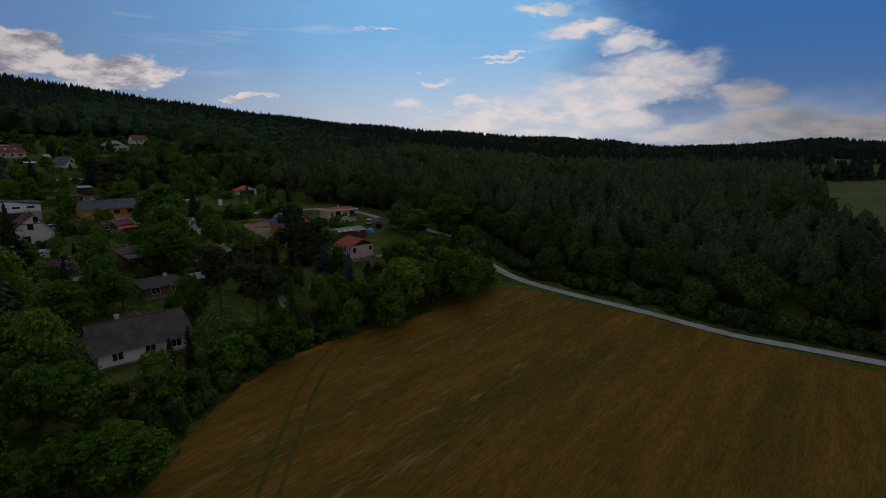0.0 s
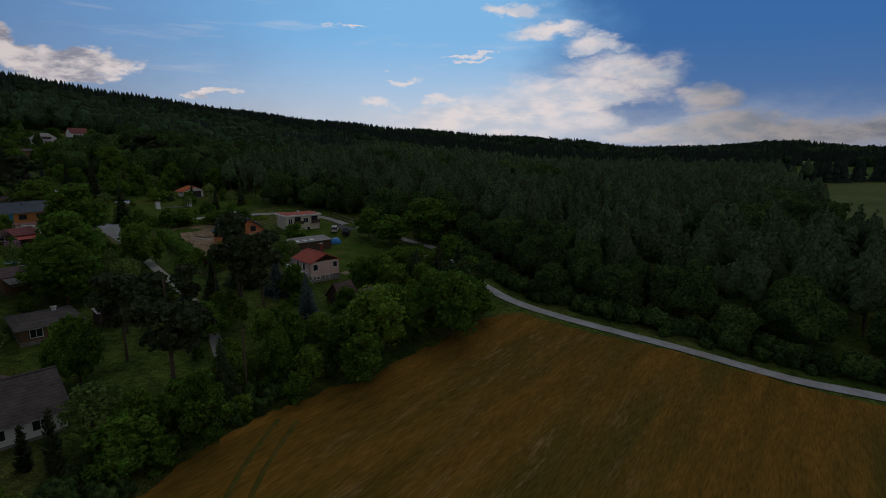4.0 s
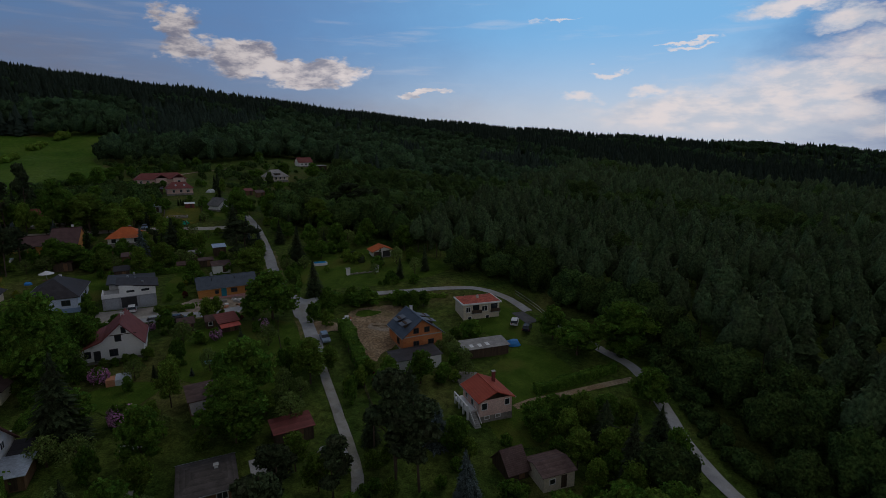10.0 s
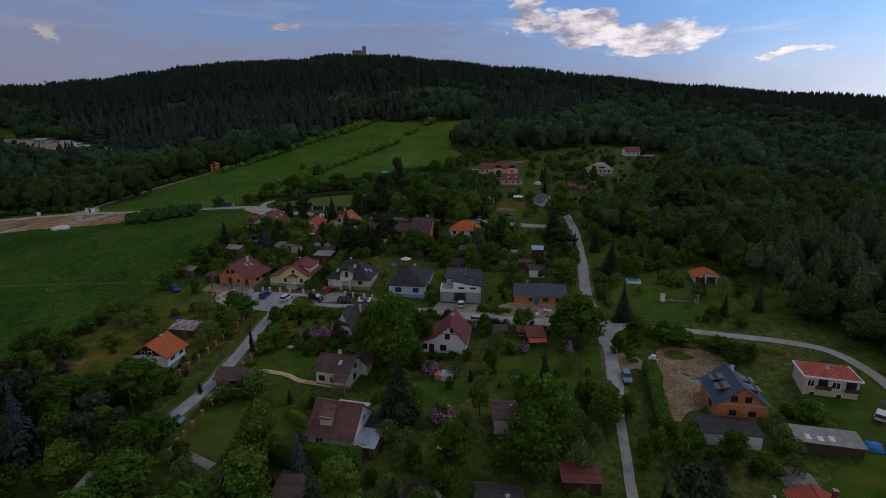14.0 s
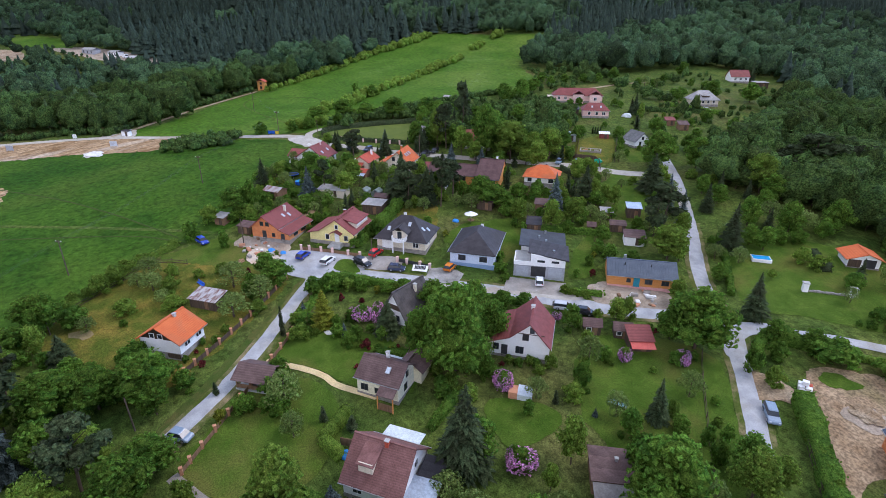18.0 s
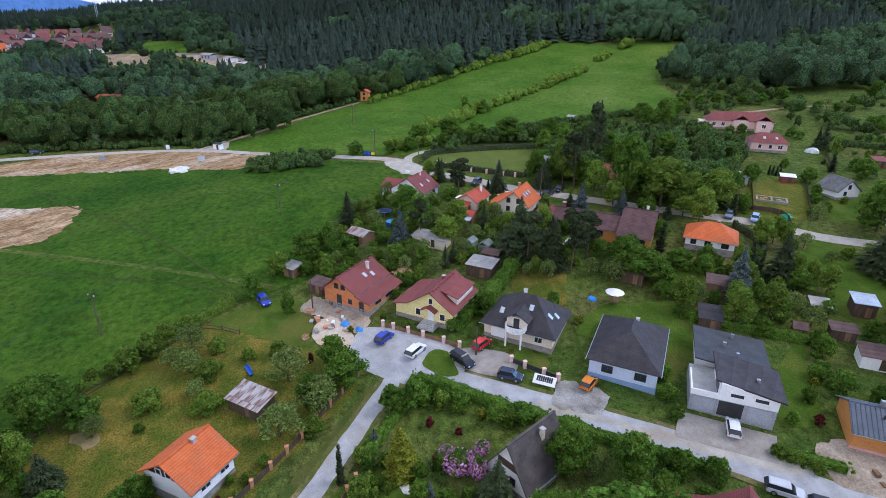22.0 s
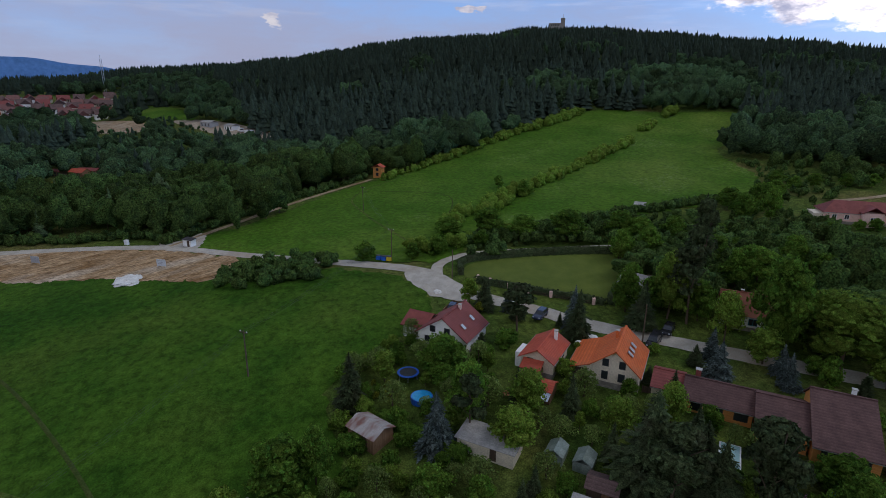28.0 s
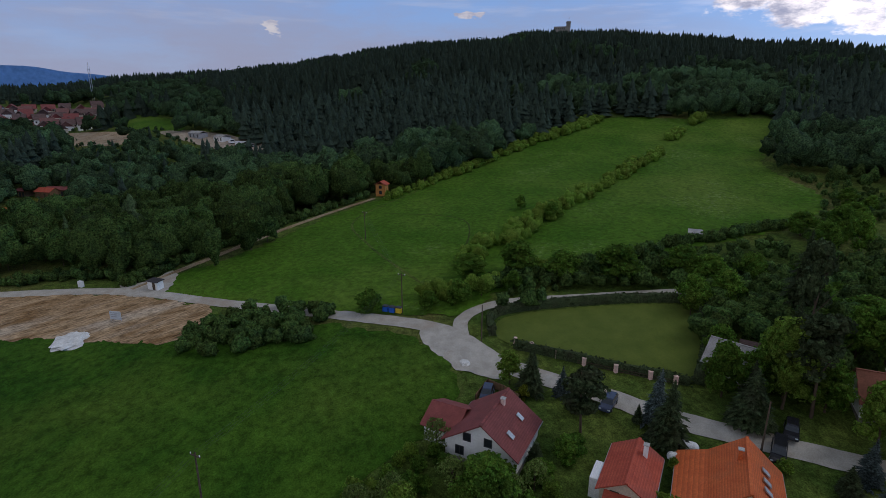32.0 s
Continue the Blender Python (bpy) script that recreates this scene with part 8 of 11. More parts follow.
def car_meshes(length, tall, roof0, roof1):
    """Body shell, glass house, roof skin and wheels as shared meshes. The nose points to +x."""
    half, wide, belt = length / 2, 0.86, tall * 0.6
    def loft(profile, ws, bevel):
        bm = bmesh.new()
        rows = []
        for (x, z), w in zip(profile, ws):
            rows.append((bm.verts.new((x, -w, z)), bm.verts.new((x, w, z))))
        n = len(rows)
        for i in range(n):
            a, b = rows[i], rows[(i + 1) % n]
            bm.faces.new((a[0], a[1], b[1], b[0]))
        bm.faces.new([r[0] for r in rows][::-1])
        bm.faces.new([r[1] for r in rows])
        bmesh.ops.recalc_face_normals(bm, faces=bm.faces)
        if bevel:
            bmesh.ops.bevel(bm, geom=bm.edges, offset=bevel, segments=2, affect="EDGES")
        return bm
    body = loft([(-half, 0.25), (half, 0.22), (half, 0.55), (half - 0.25, belt - 0.14), (half * 0.45, belt), (-half * 0.85, belt + 0.02), (-half, belt - 0.18)], [wide] * 7, 0.07)
    cabin = loft([(roof1 + 0.62, belt - 0.02), (roof1, tall - 0.1), (roof0, tall - 0.1), (roof0 - 0.45, belt - 0.02)], [wide - 0.06, wide - 0.2, wide - 0.2, wide - 0.06], 0.03)
    top = loft([(roof1 + 0.05, tall - 0.12), (roof1 - 0.1, tall), (roof0 + 0.1, tall), (roof0 - 0.05, tall - 0.12)], [wide - 0.19] * 4, 0.03)
    out = []
    for nm, bm in (("body", body), ("cabin_glass", cabin), ("roof", top)):
        me = bpy.data.meshes.new(nm)
        bm.to_mesh(me)
        bm.free()
        out.append(me)
    return out


bm = bmesh.new()
bmesh.ops.create_cone(bm, cap_ends=True, segments=14, radius1=0.32, radius2=0.32, depth=0.2)
WHEEL = bpy.data.meshes.new("tyre")
bm.to_mesh(WHEEL)
bm.free()
WHEEL.materials.append(RUBBER)
bm = bmesh.new()
bmesh.ops.create_cone(bm, cap_ends=True, segments=10, radius1=0.2, radius2=0.2, depth=0.22)
RIM = bpy.data.meshes.new("rim")
bm.to_mesh(RIM)
bm.free()
RIM.materials.append(METAL)
PAINTS = {"blue": (0.02, 0.05, 0.36), "white": (0.75, 0.75, 0.76), "black": (0.015, 0.015, 0.02), "red": (0.6, 0.03, 0.03), "navy": (0.03, 0.04, 0.08), "orange": (0.65, 0.2, 0.02), "silver": (0.5, 0.52, 0.55), "grey": (0.2, 0.26, 0.34), "pale blue": (0.25, 0.36, 0.6)}


def car(x, y, rot, paint, kind="hatchback", lift=0.2):
    size = {"hatchback": (3.8, 1.48, -1.55, 0.35), "estate": (4.2, 1.5, -1.95, 0.35), "off_roader": (4.3, 1.75, -2.0, 0.45), "small_car": (3.3, 1.5, -1.35, 0.4), "van": (4.9, 2.0, -2.2, 1.0)}[kind]
    paint_mat = PAINT_MATS.get(paint)
    if not paint_mat:
        c = PAINTS[paint]
        paint_mat = PAINT_MATS[paint] = mat(paint.replace(" ", "_") + "_car_paint", c, tuple(v * 1.1 for v in c), 1.0, 0.25, 0.0, spec=0.6)
    root = tagged(new("car"), f"{paint} {kind.replace('_', ' ')} parked on gravel", "car")
    root.matrix_world = pose(x, y, height(x, y) + lift, 0, 0, rot)
    BUILT.append((x, y, 2.5))
    for me, m in zip(car_meshes(*size), (paint_mat, GLASS, paint_mat)):
        me.materials.append(m)
        new(me.name.split(".")[0], me).parent = root
    half = size[0] / 2
    for u in (-half + 0.8, half - 0.85):
        for s in (-1, 1):
            wheel = new("wheel", WHEEL)
            wheel.parent, wheel.matrix_local = root, pose(u, s * 0.8, 0.32, 90)
            new("rim", RIM).parent = wheel
    for s in (-1, 1):
        block("headlight", root, PALE_GLASS, half - 0.06, half + 0.015, s * 0.6 - 0.16, s * 0.6 + 0.16, 0.55, 0.7)
        block("tail_light", root, LAMP_RED, -half - 0.015, -half + 0.06, s * 0.66 - 0.1, s * 0.66 + 0.1, 0.6, 0.85)


PAINT_MATS = {}
for x, y, rot, paint, kind in ((-142.2, 37.0, 134, "blue", "hatchback"), (-137.3, 41.4, 131, "white", "estate"), (-132.6, 47.9, 25, "black", "off_roader"), (-135.6, 52.2, 125, "red", "hatchback"), (-127.1, 53.8, 54, "navy", "hatchback"),
                               (-122.2, 64.4, 126, "orange", "small_car"), (-109.2, 79.0, 142, "white", "hatchback"), (-99.4, 77.8, 48, "silver", "estate"), (-63.0, 87.6, -45, "grey", "estate"), (-99.2, 8.6, 48, "grey", "small_car"),
                               (-163.0, 126.2, -50, "grey", "estate"), (-159.4, 130.4, -50, "pale blue", "estate"), (-160.4, 17.2, 20, "blue", "hatchback"), (-29.2, 115.4, 100, "white", "estate"), (-25.8, 113.6, 95, "black", "estate"),
                               (-202.0, 74.6, -48, "navy", "estate"), (-190.2, 94.4, -50, "black", "estate"), (-187.6, 89.6, -50, "black", "van"), (-209.5, 59.0, -30, "navy", "hatchback"), (-96.4, 80.4, 50, "black", "small_car"), (-186, 225, 30, "white", "hatchback"), (-296, -66, 100, "navy", "estate")):
    car(x, y, rot, paint, kind)

# ---- garden things ----
BLUE_PLASTIC = mat("blue_plastic", (0.02, 0.1, 0.5), (0.03, 0.14, 0.6), 1, 0.4, 0)
POOL_BLUE = mat("pool_water", (0.02, 0.28, 0.6), (0.04, 0.36, 0.7), 1.5, 0.08, 0.3, spec=0.6)
TURQ = mat("pale_turquoise_paint", (0.3, 0.5, 0.52), (0.38, 0.58, 0.6), 1, 0.5, 0.1)
GREEN_TARP = mat("green_tarpaulin", (0.0, 0.3, 0.16), (0.0, 0.36, 0.2), 1, 0.5, 0.2)
BLUE_TARP = mat("blue_tarpaulin", (0.03, 0.22, 0.62), (0.06, 0.3, 0.7), 1.5, 0.5, 0.3)


def disc_into(bm, r, z0, z1, seg=24, r2=None):
    v = bmesh.ops.create_cone(bm, cap_ends=True, segments=seg, radius1=r, radius2=r if r2 is None else r2, depth=z1 - z0)["verts"]
    bmesh.ops.translate(bm, vec=(0, 0, (z0 + z1) / 2), verts=v)


def ring_thing(name, label, category, x, y, parts):
    root = tagged(new(name), label, category)
    root.matrix_world = pose(x, y, height(x, y), 0, 0, 47)
    BUILT.append((x, y, 2.2))
    for nm, r, z0, z1, m in parts:
        bm = bmesh.new()
        disc_into(bm, r, z0, z1)
        part(nm, bm, m, root)
    return root


h = ring_thing("trampoline", "round trampoline with blue rim pad", "trampoline", -191.5, 46.4, [("rim_pad", 1.8, 0.78, 0.88, BLUE_PLASTIC), ("mat", 1.4, 0.86, 0.9, DARK)])
for i in range(6):
    a = i * math.pi / 3
    block("leg", h, METAL, 1.65 * math.cos(a) - 0.03, 1.65 * math.cos(a) + 0.03, 1.65 * math.sin(a) - 0.03, 1.65 * math.sin(a) + 0.03, -0.2, 0.8)
ring_thing("garden_pool", "round blue garden pool with crumpled cover", "pool", -185.2, 47.2, [("wall", 1.7, -0.2, 0.75, BLUE_PLASTIC), ("water", 1.55, 0.7, 0.78, POOL_BLUE)])
ring_thing("garden_pool", "round blue paddling pool beside the maroon house", "pool", -153.0, 90.4, [("wall", 1.4, -0.2, 0.5, BLUE_PLASTIC), ("water", 1.28, 0.48, 0.53, POOL_BLUE)])
h = ring_thing("sunken_pool", "round covered pool on a paved square", "pool", -60.6, 36.4, [("rim", 2.6, -0.2, 0.35, WOOD_D), ("cover", 2.2, 0.3, 0.38, T_DARK)])
block("paving", h, PAVING, -3.6, 3.6, -3.0, 3.4, -0.5, 0.12)
for nm, x, y, w, d, m in (("swimming_pool", -162.0, 82.6, 2.6, 6.0, TURQ), ("swimming_pool", -197.8, 128.0, 5.0, 3.4, POOL_BLUE), ("swimming_pool", -94.2, 130.2, 4.0, 2.6, POOL_BLUE)):
    h = tagged(new(nm), "rectangular above-ground pool with blue water", "pool")
    h.matrix_world = pose(x, y, height(x, y), 0, 0, 46)
    BUILT.append((x, y, 3))
    block("rim", h, WHITE, -w / 2, w / 2, -d / 2, d / 2, -0.5, 0.7)
    block("water", h, m, -w / 2 + 0.2, w / 2 - 0.2, -d / 2 + 0.2, d / 2 - 0.2, 0.66, 0.74)
h = tagged(new("gas_tank"), "white rounded gas tank behind the orange roofed house", "tank")
h.matrix_world = pose(-191.7, 79.4, height(-191.7, 79.4), 0, 0, 48)
bm = bmesh.new()
bmesh.ops.create_uvsphere(bm, u_segments=16, v_segments=10, radius=0.65)
for v in bm.verts:
    v.co.x += 0.8 if v.co.x > 0.01 else -0.8 if v.co.x < -0.01 else 0
    v.co.z += 0.85
part("tank_body", bm, WHITE, h)
for u in (-0.7, 0.7):
    block("foot", h, METAL, u - 0.1, u + 0.1, -0.4, 0.4, -0.3, 0.35)
block("filler_cap", h, DARK, -0.2, 0.2, -0.2, 0.2, 1.42, 1.6)
h = tagged(new("parasol"), "large white garden parasol over a table", "parasol")
h.matrix_world = pose(-140.2, 80.0, height(-140.2, 80), 0, 0, 0)
bm = bmesh.new()
disc_into(bm, 1.75, 2.3, 3.05, 10, 0.1)
part("canopy", bm, WHITE, h)
block("pole", h, METAL, -0.05, 0.05, -0.05, 0.05, -0.2, 2.9)
bm = bmesh.new()
disc_into(bm, 0.7, 0.68, 0.74, 12, True)
part("table", bm, WOOD_B, h)
h = tagged(new("solar_panel"), "tilted solar panel in a pale frame by the street", "solar panel")
h.matrix_world = pose(-124.4, 58.2, height(-124.4, 58.2), 0, 0, 50)
tilted("frame", h, WHITE, 0, 0, 0.9, 3.4, 1.6, 0.06, 30)
for i in range(8):
    tilted("cell", h, DARK, -1.1 + i * 0.31, 0.1, 1.03, 0.26, 0.9, 0.03, 30)
for s in (-1, 1):
    block("leg", h, METAL, s * 1.4 - 0.04, s * 1.4 + 0.04, -0.04, 0.04, -0.3, 0.9)
for x, y in ((-81.8, 126.4), (-75.8, 132.4)):
    h = tagged(new("garden_pillar"), "stout white masonry pillar on the lawn", "pillar", "pillars of a ruined pergola")
    h.matrix_world = pose(x, y, height(x, y), 0, 0, 47)
    block("shaft", h, PLASTER_W, -0.5, 0.5, -0.5, 0.5, -0.4, 1.9)
    block("cap", h, CONCRETE, -0.62, 0.62, -0.62, 0.62, 1.9, 2.05)
h = tagged(new("stone_border"), "low stone border between two white pillars", "wall")
h.matrix_world = pose(-78.8, 129.4, height(-78.8, 129.4), 0, 0, 45)
for i in range(9):
    block("stone", h, STONE, -3.6 + i * 0.8, -2.9 + i * 0.8, -0.25 + 0.1 * (i % 2), 0.3, -0.3, 0.3 + 0.08 * (i % 3))
h = tagged(new("brick_pallet"), "stacked pallets of building blocks with red wrap", "pallet")
h.matrix_world = pose(-64.2, 97.9, height(-64.2, 97.9), 0, 0, 30) @ Matrix.Diagonal((0.7, 0.7, 0.7, 1))
for x0, y0, z0, m in ((-1.4, -0.6, 0.1, WHITE), (0.1, -0.6, 0.1, WHITE), (-1.4, 0.8, 0.1, WHITE), (0.1, 0.8, 0.1, T_RED), (-0.7, 0.1, 1.15, WHITE), (-1.2, -2.0, 0.1, CONCRETE)):
    block("load", h, m, x0, x0 + 1.3, y0, y0 + 1.2, z0, z0 + 1.0, soft=0.03)
h = tagged(new("gravel_heap"), "grey heap of gravel beside the lane", "heap")
h.matrix_world = pose(-40.9, 57.2, height(-40.9, 57.2), 0, 0, 0)
bm = bmesh.new()
bmesh.ops.create_icosphere(bm, subdivisions=3, radius=1)
for v in bm.verts:
    n = 1 + 0.18 * noise.noise(v.co * 2)
    v.co = Vector((v.co.x * 2.3 * n, v.co.y * 2.1 * n, v.co.z * 1.1 * n))
part("mound", bm, GRAVEL, h)
for nm, lab, x, y, r, zz, m in (("sand_heap", "orange heap of sand on the sand spill", -147.4, 24.2, 0.9, 0.5, SAND), ("earth_heap", "heap of yellow soil behind the building site", -163.0, 44.6, 2.6, 1.0, SAND), ("earth_heap", "brown heap of earth in the yard", -57.0, 101.0, 2.6, 0.6, EARTH),
                               ("rubble_heap", "spread heap of white rubble on the sandy lot", -254.0, -10.6, 4.2, 0.7, RUBBLE), ("wood_pile", "pale pile of boards behind the house", -161.0, 33.0, 1.6, 0.8, WOOD_B), ("stone_mound", "stony mound with plants behind the pink house", -31.0, 88.0, 3.2, 0.7, STONE), ("stone_bed", "white pebble bed in the garden", -113.6, 34.8, 1.5, 0.08, RUBBLE)):
    h = tagged(new(nm), lab, "heap")
    h.matrix_world = pose(x, y, height(x, y), 0, 0, 0)
    bm = bmesh.new()
    bmesh.ops.create_icosphere(bm, subdivisions=4, radius=1)
    for v in bm.verts:
        n = 1 + 0.35 * noise.noise(v.co * 2.3 + Vector((x, y, 0))) + 0.15 * noise.noise(v.co * 9)
        v.co = Vector((v.co.x * r * n, v.co.y * r * n * 0.8, v.co.z * zz * n))
    part("mound", bm, m, h)
for x, y, w, m, lab in ((-148.6, 31.2, 1.0, BLUE_TARP, "crumpled blue tarpaulin by the building site"), (-146.4, 33.4, 0.8, BLUE_TARP, "small blue tarpaulin over bricks"), (-151.5, 43.0, 1.2, BLUE_TARP, "blue tarpaulin over timber"), (-158.0, 138.6, 1.4, GREEN_TARP, "bright green tarpaulin over a stack"),
                        (-27.0, 105.6, 1.6, BLUE_TARP, "blue tarpaulin over stored goods"), (-85.6, 28.6, 1.0, BLUE_TARP, "blue awning beside the terrace"), (-158.6, 66.0, 0.8, BLUE_TARP, "blue barrel cover beside the shed"), (-142.4, 76.8, 0.9, BLUE_TARP, "blue tent cloth beside the parasol"), (-194.0, 186.0, 2.0, POLY, "pale blue tunnel tent beside the bungalow")):
    h = tagged(new("tarpaulin"), lab, "tarpaulin")
    h.matrix_world = pose(x, y, height(x, y), 0, 0, 30)
    bm = bmesh.new()
    bmesh.ops.create_icosphere(bm, subdivisions=2, radius=1)
    for v in bm.verts:
        n = 1 + 0.4 * noise.noise(v.co * 2 + Vector((x, 0, y)))
        v.co = Vector((v.co.x * w * n, v.co.y * w * 0.8 * n, max(-0.2, v.co.z * w * 0.8 * n)))
    part("cloth", bm, m, h)
rng = random.Random(8)
for i in range(46):
    if i < 26:
        x, y = -151 + rng.uniform(-5, 4), 28.5 + rng.uniform(-3.5, 4.5)
    else:
        x, y = -95.5 + rng.uniform(-3.5, 3), 93.5 + rng.uniform(-3.5, 4)
    s = rng.uniform(0.25, 0.7)
    h = tagged(new("building_material"), "stray building blocks and boards on bare ground", "building material", "stacks on the building sites")
    h.matrix_world = pose(x, y, height(x, y) + 0.1, 0, 0, rng.uniform(0, 180))
    block("load", h, rng.choice((WHITE, TERRA, PAVING, WOOD_B, CONCRETE)), -s, s, -s * 0.6, s * 0.6, 0, s * rng.uniform(0.5, 1.2))
for x, y, m in ((-242.0, 50.6, BLUE_PLASTIC), (-241.2, 51.8, mat("yellow_plastic", (0.6, 0.45, 0.03), (0.7, 0.5, 0.05), 1, 0.4, 0)), (-243.0, 49.4, BLUE_PLASTIC)):
    h = tagged(new("waste_bin"), "large lidded recycling bin beside the road", "bin", "recycling bins")
    h.matrix_world = pose(x, y, height(x, y) + 0.15, 0, 0, 50)
    block("body", h, m, -0.6, 0.6, -0.5, 0.5, 0, 1.1, soft=0.05)
    block("lid", h, DARK, -0.63, 0.63, -0.53, 0.53, 1.1, 1.22)
for x, y in ((-260.6, -4.6), (-276.0, -39.0)):
    h = tagged(new("notice_board"), "pale grey notice board on the sandy lot", "sign")
    h.matrix_world = pose(x, y, height(x, y), 0, 0, 65)
    block("board", h, mat("pale_board", (0.5, 0.53, 0.58), (0.56, 0.6, 0.64), 1, 0.6, 0.05) if x > -270 else PLASTER_G, -1.3, 1.3, -0.05, 0.05, 0.5, 2.3)
    for s in (-1, 1):
        block("leg", h, METAL, s * 1.2 - 0.05, s * 1.2 + 0.05, -0.04, 0.04, -0.4, 0.5)
    for i in range(3):
        block("text_bar", h, PLASTER_G, -1.0, 0.9 - 0.3 * i, -0.07, -0.05, 1.9 - 0.4 * i, 2.02 - 0.4 * i)
h = tagged(new("waste_box"), "white cabinet beside the track", "box")
h.matrix_world = pose(-286.2, -19.4, height(-286.2, -19.4), 0, 0, 60)
block("body", h, WHITE, -0.6, 0.6, -0.4, 0.4, -0.2, 1.5, soft=0.04)
h = tagged(new("boulder"), "pale boulder on the sandy verge", "boulder")
h.matrix_world = pose(-219.0, 58.6, height(-219, 58.6), 0, 0, 0)
bm = bmesh.new()
bmesh.ops.create_icosphere(bm, subdivisions=3, radius=1)
for v in bm.verts:
    n = 1 + 0.25 * noise.noise(v.co * 1.8)
    v.co = Vector((v.co.x * 1.2 * n, v.co.y * 0.8 * n, v.co.z * 0.6 * n))
part("rock", bm, RUBBLE, h)
for x, y, rot, lab in ((-75.2, 68.6, 30, "pale turquoise garden bench"), (-181.6, 60.4, 60, "wooden garden table with red seats"), (-141.2, 15.0, 20, "blue garden bench under a fruit tree"), (-66.0, 45.0, 40, "white garden bench on the lawn")):
    h = tagged(new("garden_bench"), lab, "bench")
    h.matrix_world = pose(x, y, height(x, y), 0, 0, rot)
    m = TURQ if "turq" in lab else BLUE_PLASTIC if "blue" in lab else WHITE if "white" in lab else TERRA
    block("seat", h, m, -1.4, 1.4, -0.25, 0.25, 0.4, 0.47)
    block("backrest", h, m, -1.4, 1.4, 0.25, 0.31, 0.5, 0.95)
    for s in (-1, 1):
        block("leg", h, WOOD_D, s * 1.2 - 0.05, s * 1.2 + 0.05, -0.2, 0.25, -0.2, 0.4)
h = tagged(new("gas_tank"), "white horizontal gas tank beside the orange roof", "tank")
h.matrix_world = pose(-190.4, 77.0, height(-190.4, 77), 0, 90, 40)
bm = bmesh.new()
bmesh.ops.create_uvsphere(bm, u_segments=16, v_segments=10, radius=0.6)
for v in bm.verts:
    v.co.z += 0.6 if v.co.z > 0 else -0.6
part("shell", bm, WHITE, h).location = (-0.7, 0, 0)

h = tagged(new("swimming_pool"), "round blue garden swimming pool on the grass", "pool")
h.matrix_world = pose(-196.8, 127.1, height(-196.8, 127.1), 0, 0, 0)
bm = bmesh.new()
bmesh.ops.create_cone(bm, cap_ends=True, segments=20, radius1=2.3, radius2=2.3, depth=1.4)
part("wall", bm, BLUE_PLASTIC, h).location = (0, 0, 0.4)
bm = bmesh.new()
bmesh.ops.create_cone(bm, cap_ends=True, segments=20, radius1=2.15, radius2=2.15, depth=0.04)
part("water", bm, POOL_BLUE, h).location = (0, 0, 1.13)
PLANTED_POOL = (-196.8, 127.1, 5.0)
BUILT.append(PLANTED_POOL)

h = tagged(new("foundation"), "low pale foundation walls in a dry garden plot", "foundation")
h.matrix_world = pose(-167.8, 143.8, height(-167.8, 143.8), 0, 0, 46)
for x0, x1, y0, y1 in ((-3.6, 3.6, -2.2, -1.8), (-3.6, 3.6, 1.8, 2.2), (-3.6, -3.2, -1.8, 1.8), (3.2, 3.6, -1.8, 1.8), (-0.2, 0.2, -1.8, 1.8)):
    block("wall", h, PAVING, x0, x1, y0, y1, -0.6, 0.45)
for x, y in ((-2.2, -0.4), (-1.4, 0.7), (1.6, 0.2), (2.4, -0.9)):
    block("block", h, TERRA if x < 0 else PAVING, x - 0.45, x + 0.45, y - 0.3, y + 0.3, -0.2, 0.4)
BUILT.append((-167.8, 143.8, 4.5))

# ---- garden plants ----
BLOOM = leafy("pink_blossom", (0.56, 0.2, 0.46), (0.78, 0.44, 0.68), 0.3)
GOLD = leafy("golden_leaves", (0.15, 0.18, 0.02), (0.26, 0.28, 0.035))
COPPER = leafy("copper_leaves", (0.1, 0.025, 0.025), (0.2, 0.04, 0.035))
for k in range(2):
    crown = broadleaf(140 + k, 340, 0.075, 2, 0.55, -0.1, 7)
    rng_b = np.random.default_rng(k)
    flowers = leaf_cards(rng_b, np.array([(0, 0, 0.42), (0.22, 0.1, 0.38), (-0.2, -0.12, 0.4)]), np.array([0.54, 0.4, 0.4]), 720, 0.048)
    plant_kind("rhodo", crown, LEAF, None, (flowers, BLOOM))
    plant_kind("yellow", broadleaf(150 + k, 420, 0.065, 2, 0.5, -0.1, 7), GOLD)
    plant_kind("gold", conifer(160 + k, 22, 11, 0.24, 0.02, droop=-0.03), GOLD)
    plant_kind("copper", broadleaf(170 + k, 420, 0.065, 2, 0.5, -0.1, 7), COPPER)
    plant_kind("thuja", conifer(180 + k, 18, 8, 0.17, 0.0, droop=-0.06, power=0.45), NEEDLE)
NAMES = {"broad": ("tree", "tree", "full dark green broadleaf tree in the gardens"), "light": ("tree", "tree", "light green loosely crowned garden tree"), "fruit": ("fruit_tree", "fruit tree", "low spreading green fruit tree on grass"),
         "spruce": ("spruce", "conifer", "tall dark green spruce beside houses"), "blue": ("blue_spruce", "conifer", "silvery blue spruce in a garden"), "pine": ("pine_tree", "conifer", "tall dark pine with a bare trunk"),
         "bush": ("bush", "bush", "rounded dark green garden bush"), "shrub": ("shrub", "bush", "loose light green garden shrub"), "rhodo": ("rhododendron", "bush", "rhododendron bush covered in pink blossom"),
         "yellow": ("golden_shrub", "bush", "bright golden leaved garden shrub"), "gold": ("golden_conifer", "conifer", "yellow green cone shaped garden conifer"), "copper": ("copper_bush", "bush", "dark red leaved garden bush"), "thuja": ("thuja", "conifer", "slim dark column shaped thuja")}
PLANTED = []


